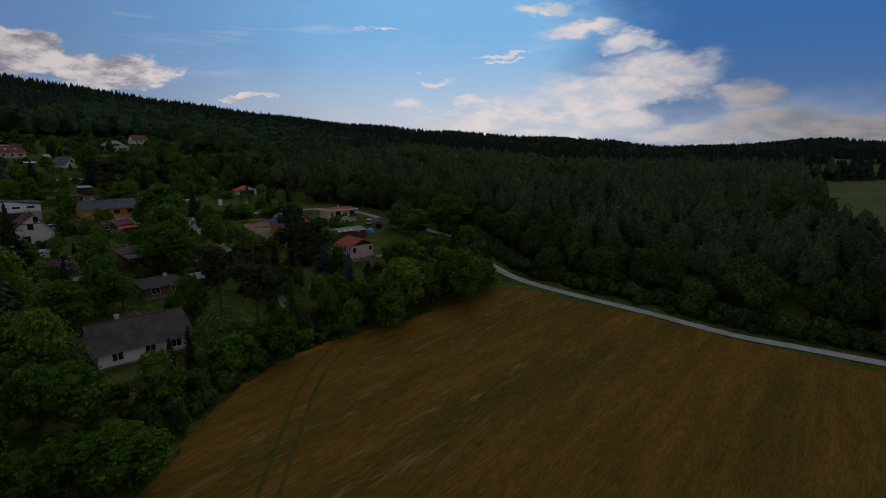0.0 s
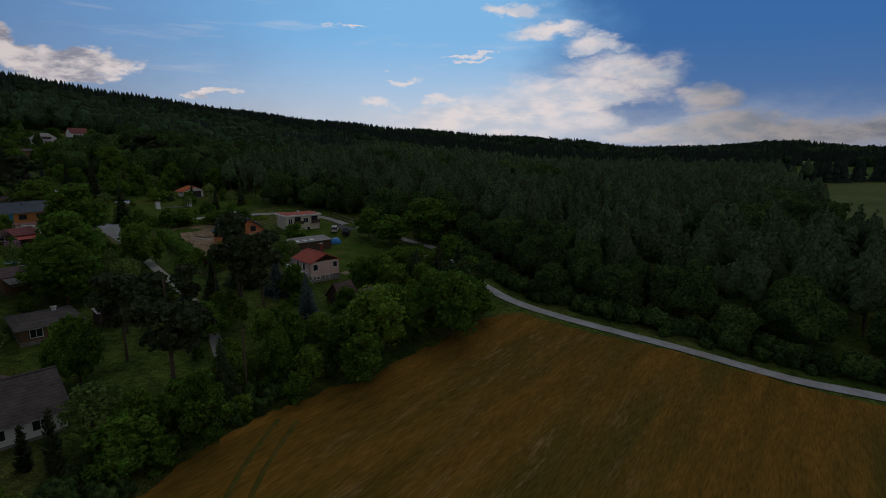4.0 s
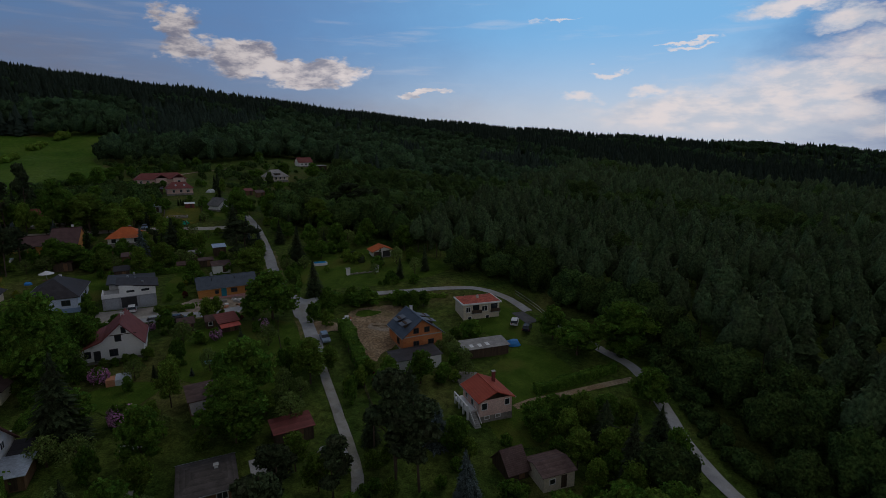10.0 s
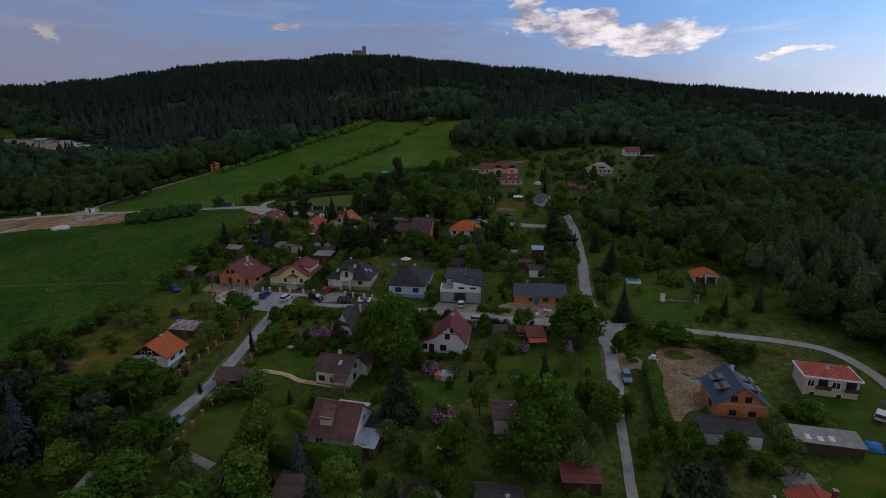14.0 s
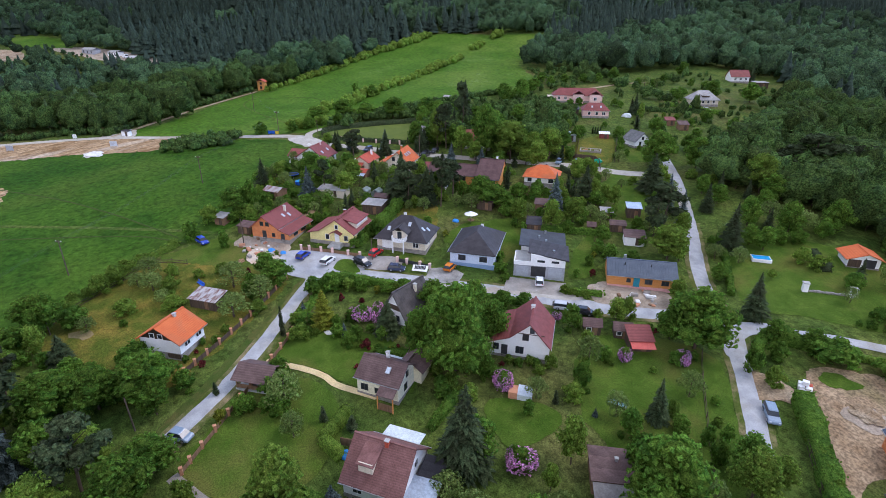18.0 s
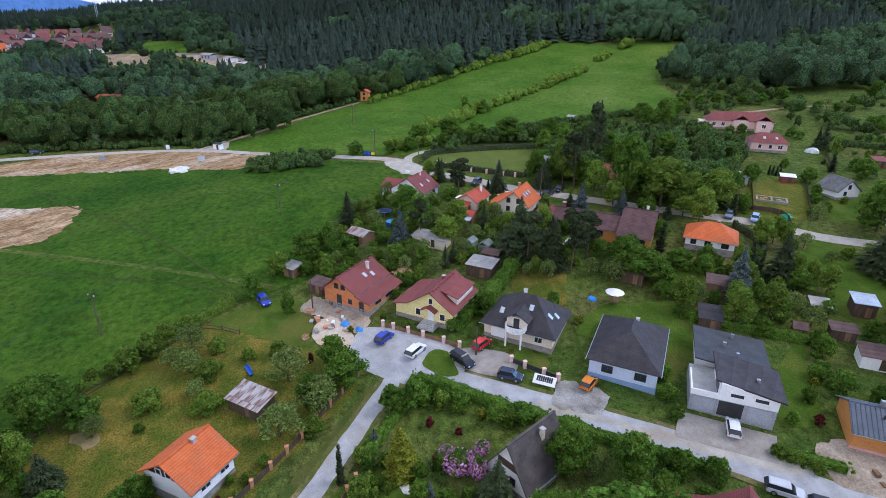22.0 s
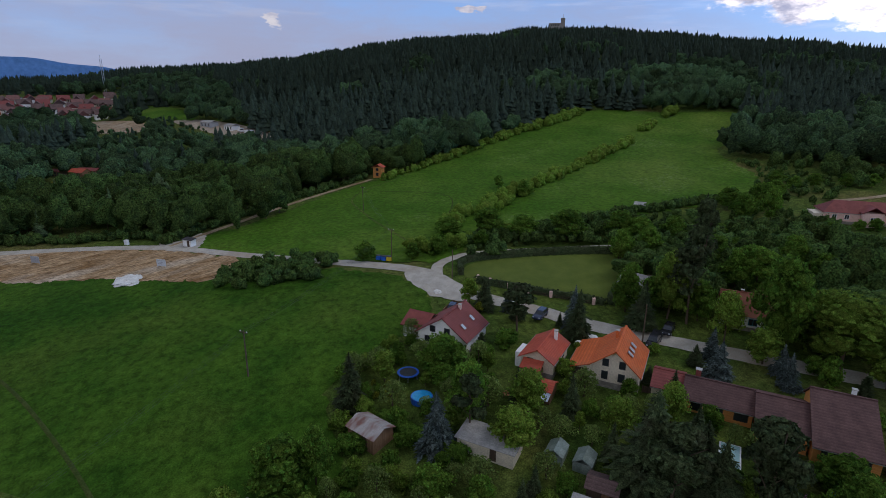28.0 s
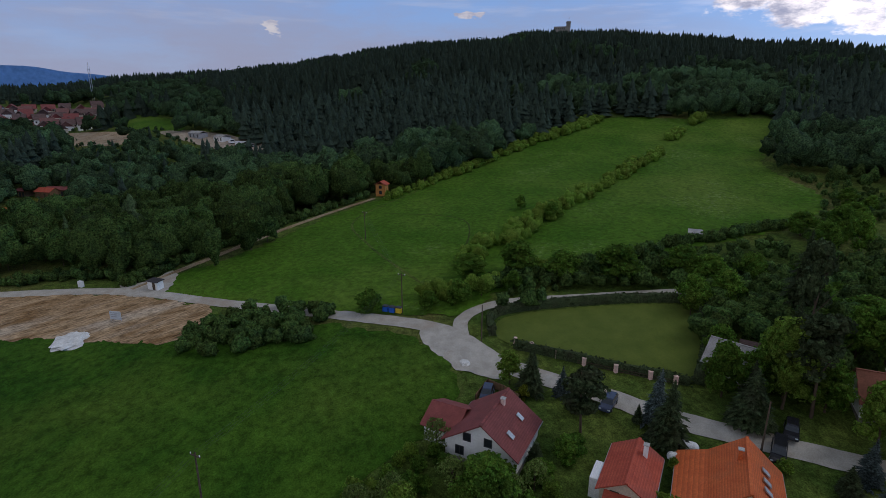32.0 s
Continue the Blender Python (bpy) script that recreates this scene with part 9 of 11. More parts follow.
def grow(key, x, y, tall, wide):
    name, category, label = NAMES[key]
    if key in ("bush", "shrub"):
        tall *= 1.25
    PLANTED.append((x, y, 1.2 if tall < 3 else 2.4))
    plant(key, x, y, tall, wide, name, label, category, "garden plants: " + category)


grow("blue", -197.3, 78.9, 8.6, 1.05)
grow("blue", -181.5, 96.3, 6.1, 1.23)
grow("blue", -176.5, 93.1, 7.0, 1.54)
grow("blue", -174.9, 46.9, 9.1, 1.29)
grow("blue", -174.6, 103.6, 5.8, 1.27)
grow("blue", -171.5, 102.0, 6.3, 1.27)
grow("blue", -135.0, 102.9, 11.6, 0.97)
grow("blue", -120.7, 129.3, 12.1, 0.63)
grow("blue", -113.9, 126.6, 10.9, 0.67)
grow("blue", -103.7, -13.7, 15.0, 0.90)
grow("blue", -77.3, 24.4, 5.7, 1.35)
grow("blue", -73.5, 22.9, 8.2, 0.98)
grow("blue", -28.3, 66.9, 7.3, 1.40)
grow("blue", -20.4, 58.3, 7.5, 1.09)
grow("blue", -19.3, 53.8, 8.2, 1.02)
grow("broad", -303.6, 104.6, 4.8, 1.27)
grow("broad", -287.5, 108.1, 5.8, 1.30)
grow("broad", -253.3, 70.8, 5.9, 1.90)
grow("broad", -251.5, 81.5, 7.8, 1.69)
grow("broad", -250.1, 179.3, 6.9, 1.36)
grow("broad", -249.2, 160.7, 6.7, 1.62)
grow("broad", -245.4, 89.7, 6.5, 1.87)
grow("broad", -244.7, 167.7, 8.3, 1.31)
grow("broad", -237.7, 154.6, 8.4, 1.18)
grow("broad", -240.0, 100.0, 8.2, 1.85)
grow("broad", -235.9, 113.7, 7.8, 1.59)
grow("broad", -234.9, 162.4, 10.3, 0.76)
grow("broad", -231.1, 116.8, 7.1, 1.51)
grow("broad", -228.8, 124.8, 7.3, 1.22)
grow("broad", -228.5, 139.0, 3.8, 1.90)
grow("broad", -223.0, 105.7, 7.5, 1.21)
grow("broad", -222.5, 113.0, 7.6, 1.21)
grow("broad", -218.2, 144.7, 3.6, 1.90)
grow("broad", -218.0, 163.7, 5.1, 1.74)
grow("broad", -216.3, 133.0, 4.8, 1.55)
grow("broad", -211.7, 122.6, 7.9, 1.47)
grow("broad", -207.3, 129.2, 6.4, 1.90)
grow("broad", -207.0, 140.5, 7.8, 1.21)
grow("broad", -202.6, 248.5, 7.9, 1.43)
grow("broad", -199.3, 91.5, 8.8, 0.89)
grow("broad", -198.5, 147.8, 6.9, 1.31)
grow("broad", -198.3, 139.2, 6.8, 1.30)
grow("broad", -198.3, 121.6, 10.0, 1.38)
grow("broad", -192.8, 53.0, 5.3, 1.65)
grow("broad", -190.8, 260.5, 9.2, 1.41)
grow("broad", -189.8, 51.6, 7.4, 1.37)
grow("broad", -183.5, 132.0, 6.0, 1.60)
grow("broad", -181.8, 114.4, 6.0, 1.67)
grow("broad", -180.4, 109.1, 17.0, 0.81)
grow("broad", -179.2, 146.6, 5.4, 1.05)
grow("broad", -179.0, 52.5, 9.2, 1.00)
grow("broad", -177.7, 121.5, 8.1, 1.44)
grow("broad", -176.1, 77.0, 3.6, 1.11)
grow("broad", -174.3, 137.2, 6.2, 1.26)
grow("broad", -173.5, 27.0, 7.4, 1.69)
grow("broad", -173.5, 30.9, 8.5, 0.77)
grow("broad", -167.6, 44.4, 4.0, 1.90)
grow("broad", -160.4, 104.4, 3.7, 1.85)
grow("broad", -156.6, 90.4, 2.6, 1.48)
grow("broad", -151.3, 210.3, 7.0, 1.27)
grow("broad", -148.8, 87.5, 8.2, 1.07)
grow("broad", -146.2, 151.9, 11.5, 1.32)
grow("broad", -145.6, 89.0, 7.1, 1.86)
grow("broad", -142.9, 92.1, 5.0, 1.41)
grow("broad", -140.9, -13.6, 6.5, 1.86)
grow("broad", -139.1, 162.0, 10.0, 1.13)
grow("broad", -136.7, -11.3, 8.8, 0.82)
grow("broad", -133.7, 29.6, 5.6, 1.60)
grow("broad", -133.1, 115.5, 4.5, 1.67)
grow("broad", -131.8, -15.9, 6.1, 1.57)
grow("broad", -130.6, 23.8, 6.0, 0.82)
grow("broad", -126.8, 210.4, 6.5, 1.67)
grow("broad", -118.8, 146.3, 5.4, 1.63)
grow("broad", -112.1, -7.8, 8.6, 1.51)
grow("broad", -111.5, -2.3, 7.6, 1.59)
grow("broad", -109.6, 4.8, 8.5, 1.67)
grow("broad", -103.2, -8.1, 7.1, 1.44)
grow("broad", -99.3, 47.5, 9.2, 1.07)
grow("broad", -96.4, 59.2, 9.0, 0.95)
grow("broad", -95.1, 4.8, 5.9, 1.81)
grow("broad", -93.1, 50.0, 16.1, 1.04)
grow("broad", -89.9, 1.7, 8.9, 1.24)
grow("broad", -84.2, -0.0, 8.1, 1.65)
grow("broad", -79.7, 91.1, 11.8, 1.43)
grow("broad", -79.0, 157.2, 8.6, 1.19)
grow("broad", -68.5, 12.8, 9.2, 1.22)
grow("broad", -66.8, 5.4, 11.8, 1.47)
grow("broad", -63.3, 61.0, 8.1, 0.94)
grow("broad", -61.6, 43.4, 9.2, 0.97)
grow("broad", -58.7, 59.7, 12.4, 1.09)
grow("broad", -58.4, 75.7, 6.2, 0.99)
grow("broad", -54.6, 53.2, 10.2, 1.44)
grow("broad", -54.1, 111.7, 5.0, 1.35)
grow("broad", -52.6, 114.9, 4.2, 1.2)
grow("broad", -39.5, 4.4, 6.8, 1.07)
grow("broad", -38.1, 81.8, 6.5, 1.25)
grow("broad", -34.7, 5.3, 7.5, 1.27)
grow("broad", -31.8, -5.5, 5.2, 1.36)
grow("broad", -30.3, -1.7, 4.5, 1.71)
grow("broad", -25.2, 18.3, 3.6, 1.62)
grow("broad", -25.1, -1.5, 6.1, 1.77)
grow("broad", -19.5, 111.5, 7.8, 1.17)
grow("broad", -13.8, 81.7, 4.6, 1.64)
grow("broad", -13.5, 106.6, 7.5, 1.90)
grow("broad", -8.6, 38.6, 6.4, 1.19)
grow("broad", -6.8, 55.0, 7.6, 1.46)
grow("broad", -10.4, 41.0, 8.0, 1.11)
grow("broad", -4.7, 110.9, 11.5, 1.54)
grow("spruce", -4.8, 76.5, 8.2, 1.15)
grow("broad", -0.5, 56.9, 9.9, 1.13)
grow("broad", 1.3, 94.3, 6.8, 1.38)
grow("broad", 2.1, 54.9, 10.5, 1.11)
grow("broad", 4.8, 62.7, 7.7, 1.37)
grow("broad", 5.4, 75.9, 7.6, 0.87)
grow("bush", -207.7, 232.8, 4.0, 1.51)
grow("bush", -194.9, 64.7, 2.7, 1.43)
grow("bush", -192.9, 59.8, 2.1, 1.77)
grow("bush", -188.9, 41.0, 1.5, 0.77)
grow("bush", -187.9, 38.9, 2.5, 0.82)
grow("bush", -180.6, 42.5, 2.7, 1.14)
grow("bush", -178.3, 36.5, 1.8, 1.87)
grow("bush", -174.6, 210.5, 4.0, 1.02)
grow("bush", -174.4, 69.6, 2.3, 1.14)
grow("bush", -170.4, 108.4, 4.0, 0.83)
grow("bush", -168.6, 25.7, 2.5, 1.22)
grow("bush", -165.0, 154.9, 3.3, 0.74)
grow("bush", -163.8, 15.1, 4.0, 0.90)
grow("bush", -162.5, 210.5, 4.0, 1.14)
grow("bush", -158.8, 43.1, 2.2, 0.77)
grow("bush", -156.5, 86.6, 3.2, 0.96)
grow("bush", -155.2, 21.6, 4.0, 0.62)
grow("bush", -154.0, 91.8, 4.0, 1.65)
grow("bush", -147.2, 99.6, 3.6, 1.45)
grow("bush", -146.4, 105.5, 3.6, 1.05)
grow("bush", -144.0, 102.8, 3.5, 1.06)
grow("bush", -143.9, 55.8, 4.0, 0.76)
grow("bush", -140.8, 105.0, 2.6, 1.04)
grow("bush", -139.8, 90.1, 2.5, 1.39)
grow("bush", -138.2, 93.3, 2.5, 1.39)
grow("bush", -133.0, 105.4, 4.0, 0.67)
grow("bush", -126.5, 42.7, 2.0, 1.58)
grow("bush", -126.3, 38.9, 3.1, 1.19)
grow("bush", -126.1, 35.3, 3.5, 1.05)
grow("bush", -125.8, 114.1, 2.7, 0.90)
grow("bush", -123.8, 44.7, 2.0, 1.58)
grow("bush", -122.6, 11.7, 1.8, 0.91)
grow("bush", -119.8, 49.2, 2.3, 1.58)
grow("bush", -119.1, 51.9, 2.3, 1.58)
grow("bush", -111.3, 35.5, 2.2, 1.14)
grow("bush", -107.7, 36.5, 2.5, 1.08)
grow("bush", -106.8, 42.4, 2.2, 1.01)
grow("bush", -103.6, 71.1, 2.8, 1.06)
grow("bush", -100.0, 17.4, 3.0, 0.92)
grow("bush", -97.5, 141.2, 3.3, 1.23)
grow("bush", -97.2, 22.2, 2.4, 1.36)
grow("bush", -94.7, 144.4, 3.3, 1.03)
grow("bush", -94.3, 75.2, 4.0, 0.90)
grow("bush", -89.8, 54.1, 3.4, 0.75)
grow("bush", -80.7, 66.2, 4.0, 0.73)
grow("bush", -80.0, 55.4, 2.3, 0.72)
grow("bush", -74.7, 105.6, 3.6, 0.92)
grow("bush", -71.1, 94.5, 4.0, 0.62)
grow("bush", -70.0, 66.0, 4.0, 0.82)
grow("bush", -69.4, 108.9, 3.6, 1.07)
grow("bush", -68.9, 128.4, 2.3, 1.24)
grow("bush", -68.6, 82.4, 1.5, 0.86)
grow("bush", -68.0, 124.1, 1.7, 1.00)
grow("bush", -67.6, 73.5, 2.2, 1.02)
grow("bush", -65.9, 108.6, 3.7, 1.90)
grow("bush", -65.8, 125.6, 2.1, 0.85)
grow("bush", -65.5, 38.4, 4.0, 0.74)
grow("bush", -64.0, 74.7, 2.8, 0.63)
grow("bush", -63.1, 77.7, 2.5, 0.71)
grow("bush", -61.7, 128.8, 2.2, 1.33)
grow("bush", -60.6, 72.5, 4.0, 0.55)
grow("bush", -58.8, 113.4, 3.0, 1.90)
grow("bush", -45.8, 70.3, 3.5, 0.63)
grow("bush", -43.3, 79.7, 4.0, 0.79)
grow("bush", -43.1, 76.4, 3.6, 0.86)
grow("bush", -36.3, 104.0, 3.6, 1.48)
grow("bush", -25.9, 21.1, 3.9, 1.48)
grow("bush", -24.3, 28.5, 3.4, 1.66)
grow("bush", -12.4, 79.8, 3.4, 0.97)
grow("bush", -15.8, 78.8, 4.0, 1.22)
grow("bush", -11.2, 81.8, 4.0, 1.27)
# fruit trees and shrubs of the dry orchard
for kind, x, y, tall, wide in (("fruit", -149.8, 5.7, 4.8, 1.3), ("fruit", -146.9, 3.3, 3.4, 1.3), ("fruit", -143.9, 6.0, 4.0, 1.5), ("shrub", -147.9, 10.0, 2.4, 1.1), ("shrub", -144.5, 15.0, 1.8, 1.2), ("fruit", -138.0, 7.7, 3.0, 1.3),
                               ("shrub", -141.7, 9.2, 2.6, 1.3), ("fruit", -137.1, 21.1, 5.6, 1.4), ("shrub", -143.9, 19.7, 2.2, 1.2), ("shrub", -134.6, 9.4, 2.6, 1.5), ("fruit", -134.6, -5.2, 3.2, 1.4), ("bush", -137.8, -7.3, 3.2, 1.5),
                               ("fruit", -126.3, 19.6, 5.0, 1.5), ("fruit", -130.1, 25.4, 5.2, 1.4), ("bush", -133.1, 0.8, 1.2, 1.2), ("shrub", -137.9, 1.1, 2.4, 1.7), ("shrub", -125.4, 24.0, 2.4, 1.2)):
    grow(kind, x, y, tall, wide)
grow("copper", -140.3, 24.7, 2.0, 0.55)
grow("copper", -121.5, 39.5, 2.0, 0.66)
grow("copper", -105.7, 39.0, 2.0, 1.06)
grow("copper", -45.8, 78.6, 2.0, 0.63)
grow("fruit", -232.2, 235.3, 5.3, 1.17)
grow("fruit", -229.2, 241.0, 3.8, 1.63)
grow("fruit", -211.0, 143.9, 3.4, 1.28)
grow("fruit", -182.8, 47.2, 2.4, 1.17)
grow("fruit", -182.4, 203.6, 2.5, 1.42)
grow("fruit", -171.7, 63.4, 3.5, 1.36)
grow("fruit", -167.4, 50.2, 4.2, 1.29)
grow("fruit", -164.1, 85.3, 3.3, 0.80)
grow("fruit", -160.6, 51.1, 3.3, 1.17)
grow("fruit", -155.3, 144.9, 4.2, 1.11)
grow("fruit", -147.0, 84.1, 4.6, 1.37)
grow("fruit", -139.3, 130.9, 2.4, 1.51)
grow("fruit", -129.4, 110.5, 3.3, 1.60)
grow("fruit", -105.5, 148.6, 6.0, 1.23)
grow("fruit", -99.9, 121.9, 3.6, 1.38)
grow("fruit", -99.0, 153.5, 5.1, 1.60)
grow("fruit", -98.9, 23.4, 6.0, 1.19)
grow("fruit", -92.0, 23.0, 4.6, 0.97)
grow("fruit", -84.5, 70.9, 6.0, 0.84)
grow("fruit", -72.9, 38.0, 4.4, 1.28)
grow("fruit", -71.7, 80.3, 4.9, 1.01)
grow("fruit", -68.5, 39.2, 5.1, 1.05)
grow("fruit", -56.1, 65.8, 5.7, 0.74)
grow("fruit", -50.3, 60.0, 5.5, 1.08)
grow("gold", -115.4, 34.3, 8.0, 1.19)
grow("light", -211.5, 63.4, 5.5, 1.23)
grow("light", -198.2, 100.8, 11.3, 0.91)
grow("light", -194.7, 97.6, 13.4, 0.89)
grow("light", -191.4, 42.5, 5.5, 1.16)
grow("light", -186.4, 185.6, 7.4, 0.63)
grow("light", -184.7, 101.8, 9.7, 0.94)
grow("light", -177.7, 103.2, 6.4, 1.48)
grow("light", -177.1, 115.8, 11.5, 1.38)
grow("light", -173.0, 113.9, 12.6, 1.61)
grow("light", -171.7, 56.7, 6.5, 1.64)
grow("light", -171.2, 39.8, 2.3, 1.90)
grow("light", -168.1, 126.1, 10.3, 1.42)
grow("light", -167.1, 116.1, 5.2, 1.90)
grow("light", -162.0, 116.4, 9.3, 1.11)
grow("light", -130.3, -12.3, 6.5, 0.88)
grow("light", -118.3, 163.4, 11.3, 1.32)
grow("light", -104.8, 112.0, 8.2, 1.86)
grow("light", -92.6, -7.1, 7.8, 1.31)
grow("light", -79.8, 18.3, 11.5, 1.01)
grow("light", -70.0, 55.3, 8.0, 0.80)
grow("light", -60.8, 24.4, 12.1, 0.89)
grow("light", -55.3, 60.3, 4.1, 1.31)
grow("light", -55.1, 71.7, 8.6, 1.19)
grow("light", -54.8, 76.9, 5.2, 1.11)
grow("light", -28.9, 9.7, 7.3, 1.14)
grow("light", -14.0, 36.1, 5.4, 1.07)
grow("light", -7.6, 45.6, 10.0, 1.34)
grow("light", 2.7, 59.9, 7.9, 1.20)
grow("pine", -205.9, 113.9, 20.0, 0.70)
grow("pine", -198.7, 68.4, 9.7, 1.46)
grow("pine", -192.1, 99.9, 16.5, 1.11)
grow("pine", -176.0, 51.9, 10.0, 1.12)
grow("pine", -155.9, 83.1, 11.6, 1.61)
grow("pine", -151.8, 77.2, 14.9, 0.89)
grow("pine", -120.8, 177.4, 12.5, 1.72)
grow("pine", -115.3, 181.6, 16.6, 1.90)
grow("pine", -114.8, 120.9, 13.0, 1.66)
grow("pine", -109.3, 194.7, 14.4, 1.64)
grow("pine", -108.1, -16.9, 15.6, 1.68)
grow("pine", -95.3, -3.4, 13.3, 1.29)
grow("pine", -91.4, 173.2, 12.8, 1.74)
grow("rhodo", -113.8, 41.0, 3.2, 1.10)
grow("rhodo", -112.2, 43.3, 3.2, 0.65)
grow("rhodo", -98.5, 44.4, 2.8, 0.60)
grow("rhodo", -86.2, 54.9, 3.2, 0.86)
grow("rhodo", -82.8, 77.5, 2.8, 0.79)
grow("rhodo", -77.7, 85.6, 3.2, 0.77)
grow("rhodo", -73.7, 48.5, 3.2, 0.68)
grow("shrub", -183.7, 70.4, 2.8, 1.15)
grow("shrub", -170.9, 20.4, 4.0, 1.08)
grow("shrub", -167.3, 29.6, 3.6, 1.09)
grow("shrub", -156.7, 4.5, 2.1, 1.67)
grow("shrub", -154.3, 1.2, 2.6, 1.47)
grow("shrub", -150.5, -0.8, 3.5, 1.04)
grow("shrub", -147.8, -3.5, 3.7, 1.05)
grow("shrub", -128.9, 118.6, 1.7, 1.01)
grow("shrub", -120.0, 15.7, 1.2, 1.33)
grow("shrub", -113.7, 29.1, 2.5, 1.30)
grow("shrub", -91.8, 86.9, 4.0, 0.70)
grow("shrub", -88.0, 8.2, 3.2, 0.86)
grow("shrub", -70.0, 74.7, 2.3, 0.72)
grow("shrub", -67.2, 94.5, 3.1, 0.91)
grow("shrub", -48.0, 72.9, 2.4, 0.78)
grow("shrub", -47.3, 76.1, 2.9, 0.80)
grow("spruce", -230.9, 283.1, 3.7, 1.37)
grow("spruce", -222.5, 306.3, 12.2, 0.89)
grow("spruce", -211.8, 118.0, 18.7, 1.16)
grow("spruce", -208.5, 65.4, 7.2, 1.58)
grow("spruce", -196.0, 93.1, 8.0, 1.30)
grow("spruce", -195.7, 192.0, 9.2, 1.37)
grow("spruce", -193.4, 77.9, 9.8, 1.46)
grow("spruce", -193.3, 90.8, 8.7, 1.89)
grow("spruce", -186.1, 36.6, 9.8, 1.42)
grow("spruce", -180.7, 92.6, 3.9, 1.90)
grow("spruce", -178.9, 82.4, 3.1, 1.90)
grow("spruce", -161.4, 69.8, 14.1, 1.90)
grow("spruce", -161.3, 77.7, 8.2, 1.63)
grow("pine", -157.4, 70.0, 12.5, 1.4)
grow("spruce", -155.2, 74.6, 10.8, 1.71)
grow("spruce", -136.7, 114.5, 11.0, 1.71)
grow("spruce", -133.0, 135.8, 11.7, 1.90)
grow("spruce", -126.5, -8.5, 6.1, 1.90)
grow("spruce", -107.8, 43.8, 7.4, 1.71)
grow("spruce", -101.1, 128.3, 12.1, 1.35)
grow("spruce", -81.1, 109.3, 9.9, 1.35)
grow("spruce", -75.8, 41.8, 14.4, 1.43)
grow("spruce", -70.3, 71.8, 8.1, 1.06)
grow("spruce", -58.2, 19.9, 15.4, 1.39)
grow("pine", -41.3, 45.9, 8.8, 1.30)
grow("spruce", -37.2, 62.1, 7.3, 1.13)
grow("pine", -36.8, 38.5, 11.8, 1.15)
grow("spruce", -36.1, 27.5, 3.4, 1.20)
grow("pine", -35.3, 49.3, 9.6, 1.15)
grow("spruce", -34.8, 70.3, 9.9, 1.86)
grow("pine", -31.1, 58.4, 16.1, 1.15)
grow("pine", -29.6, 55.4, 13.4, 1.15)
grow("pine", -27.8, 32.3, 14.5, 1.27)
grow("pine", -26.5, 56.3, 14.0, 1.15)
grow("spruce", -21.7, 31.1, 8.2, 1.10)
grow("spruce", -5.0, 79.1, 7.9, 1.76)
grow("spruce", -0.5, 69.8, 12.4, 1.00)
grow("spruce", 2.8, 78.2, 9.7, 1.40)
grow("thuja", -195.4, 60.3, 3.2, 1.83)
grow("thuja", -166.9, 111.4, 3.6, 1.90)
grow("thuja", -163.5, 127.5, 5.9, 1.12)
grow("thuja", -154.4, 100.4, 7.0, 1.16)
grow("thuja", -142.9, 113.6, 6.3, 1.00)
grow("thuja", -140.8, 114.1, 5.6, 0.70)
grow("thuja", -116.2, 26.8, 6.4, 0.55)
grow("thuja", -106.1, 14.1, 2.6, 1.26)
grow("thuja", -93.0, 27.7, 2.9, 1.22)
grow("thuja", -89.4, 30.9, 2.6, 1.90)
grow("thuja", -80.0, 60.5, 2.6, 1.12)
grow("thuja", -33.7, 19.2, 4.2, 1.07)
grow("thuja", -30.9, 18.9, 6.2, 0.77)
grow("yellow", -188.6, 42.7, 2.3, 0.82)
grow("yellow", -99.9, 14.0, 2.5, 0.77)
grow("yellow", -51.4, 25.6, 2.5, 0.55)

# more garden plants, bed by bed
grow("broad", -138.4, 28.2, 5.6, 1.25)
grow("spruce", -198.1, 192.8, 7.0, 1.20)
grow("thuja", -178.3, 175.8, 6.0, 1.30)
grow("bush", -174.3, 162.9, 3.4, 1.20)
grow("broad", -170.8, 177.9, 6.5, 1.20)
grow("broad", -157.4, 166.5, 6.0, 1.20)
grow("broad", -151.5, 164.2, 6.0, 1.20)
grow("broad", -151.8, 172.8, 6.0, 1.20)
grow("light", -176.3, 210.1, 4.0, 1.10)
grow("bush", -158.1, 150.9, 2.0, 1.10)
grow("bush", -162.6, 152.5, 2.2, 1.10)
grow("shrub", -158.2, 146.3, 1.8, 1.10)
grow("bush", -212.2, 166.1, 3.0, 1.20)
grow("bush", -219.2, 181.6, 2.8, 1.20)
grow("bush", -220.8, 178.1, 2.4, 1.20)
grow("bush", -182.0, 151.2, 3.4, 1.20)
grow("broad", -193.3, 149.4, 4.4, 1.20)
grow("broad", -197.1, 156.3, 4.4, 1.20)
grow("spruce", -167.5, 128.1, 9.0, 1.00)
grow("gold", -165.8, 130.4, 4.0, 0.80)
grow("bush", -164.5, 131.7, 3.2, 1.00)
grow("light", -168.1, 135.9, 3.2, 1.00)
grow("bush", -186.5, 167.1, 2.0, 1.20)
grow("thuja", -182.9, 157.8, 3.0, 1.00)
grow("thuja", -182.2, 158.4, 3.0, 1.00)
grow("thuja", -181.5, 159.1, 3.0, 1.00)
grow("thuja", -181.0, 159.9, 3.0, 1.00)
grow("bush", -210.2, 194.6, 2.6, 1.20)
grow("bush", -206.8, 194.5, 2.4, 1.20)
grow("bush", -210.1, 231.1, 3.2, 1.30)
grow("bush", -204.4, 227.7, 3.0, 1.20)
grow("bush", -230.7, 239.0, 3.0, 1.20)
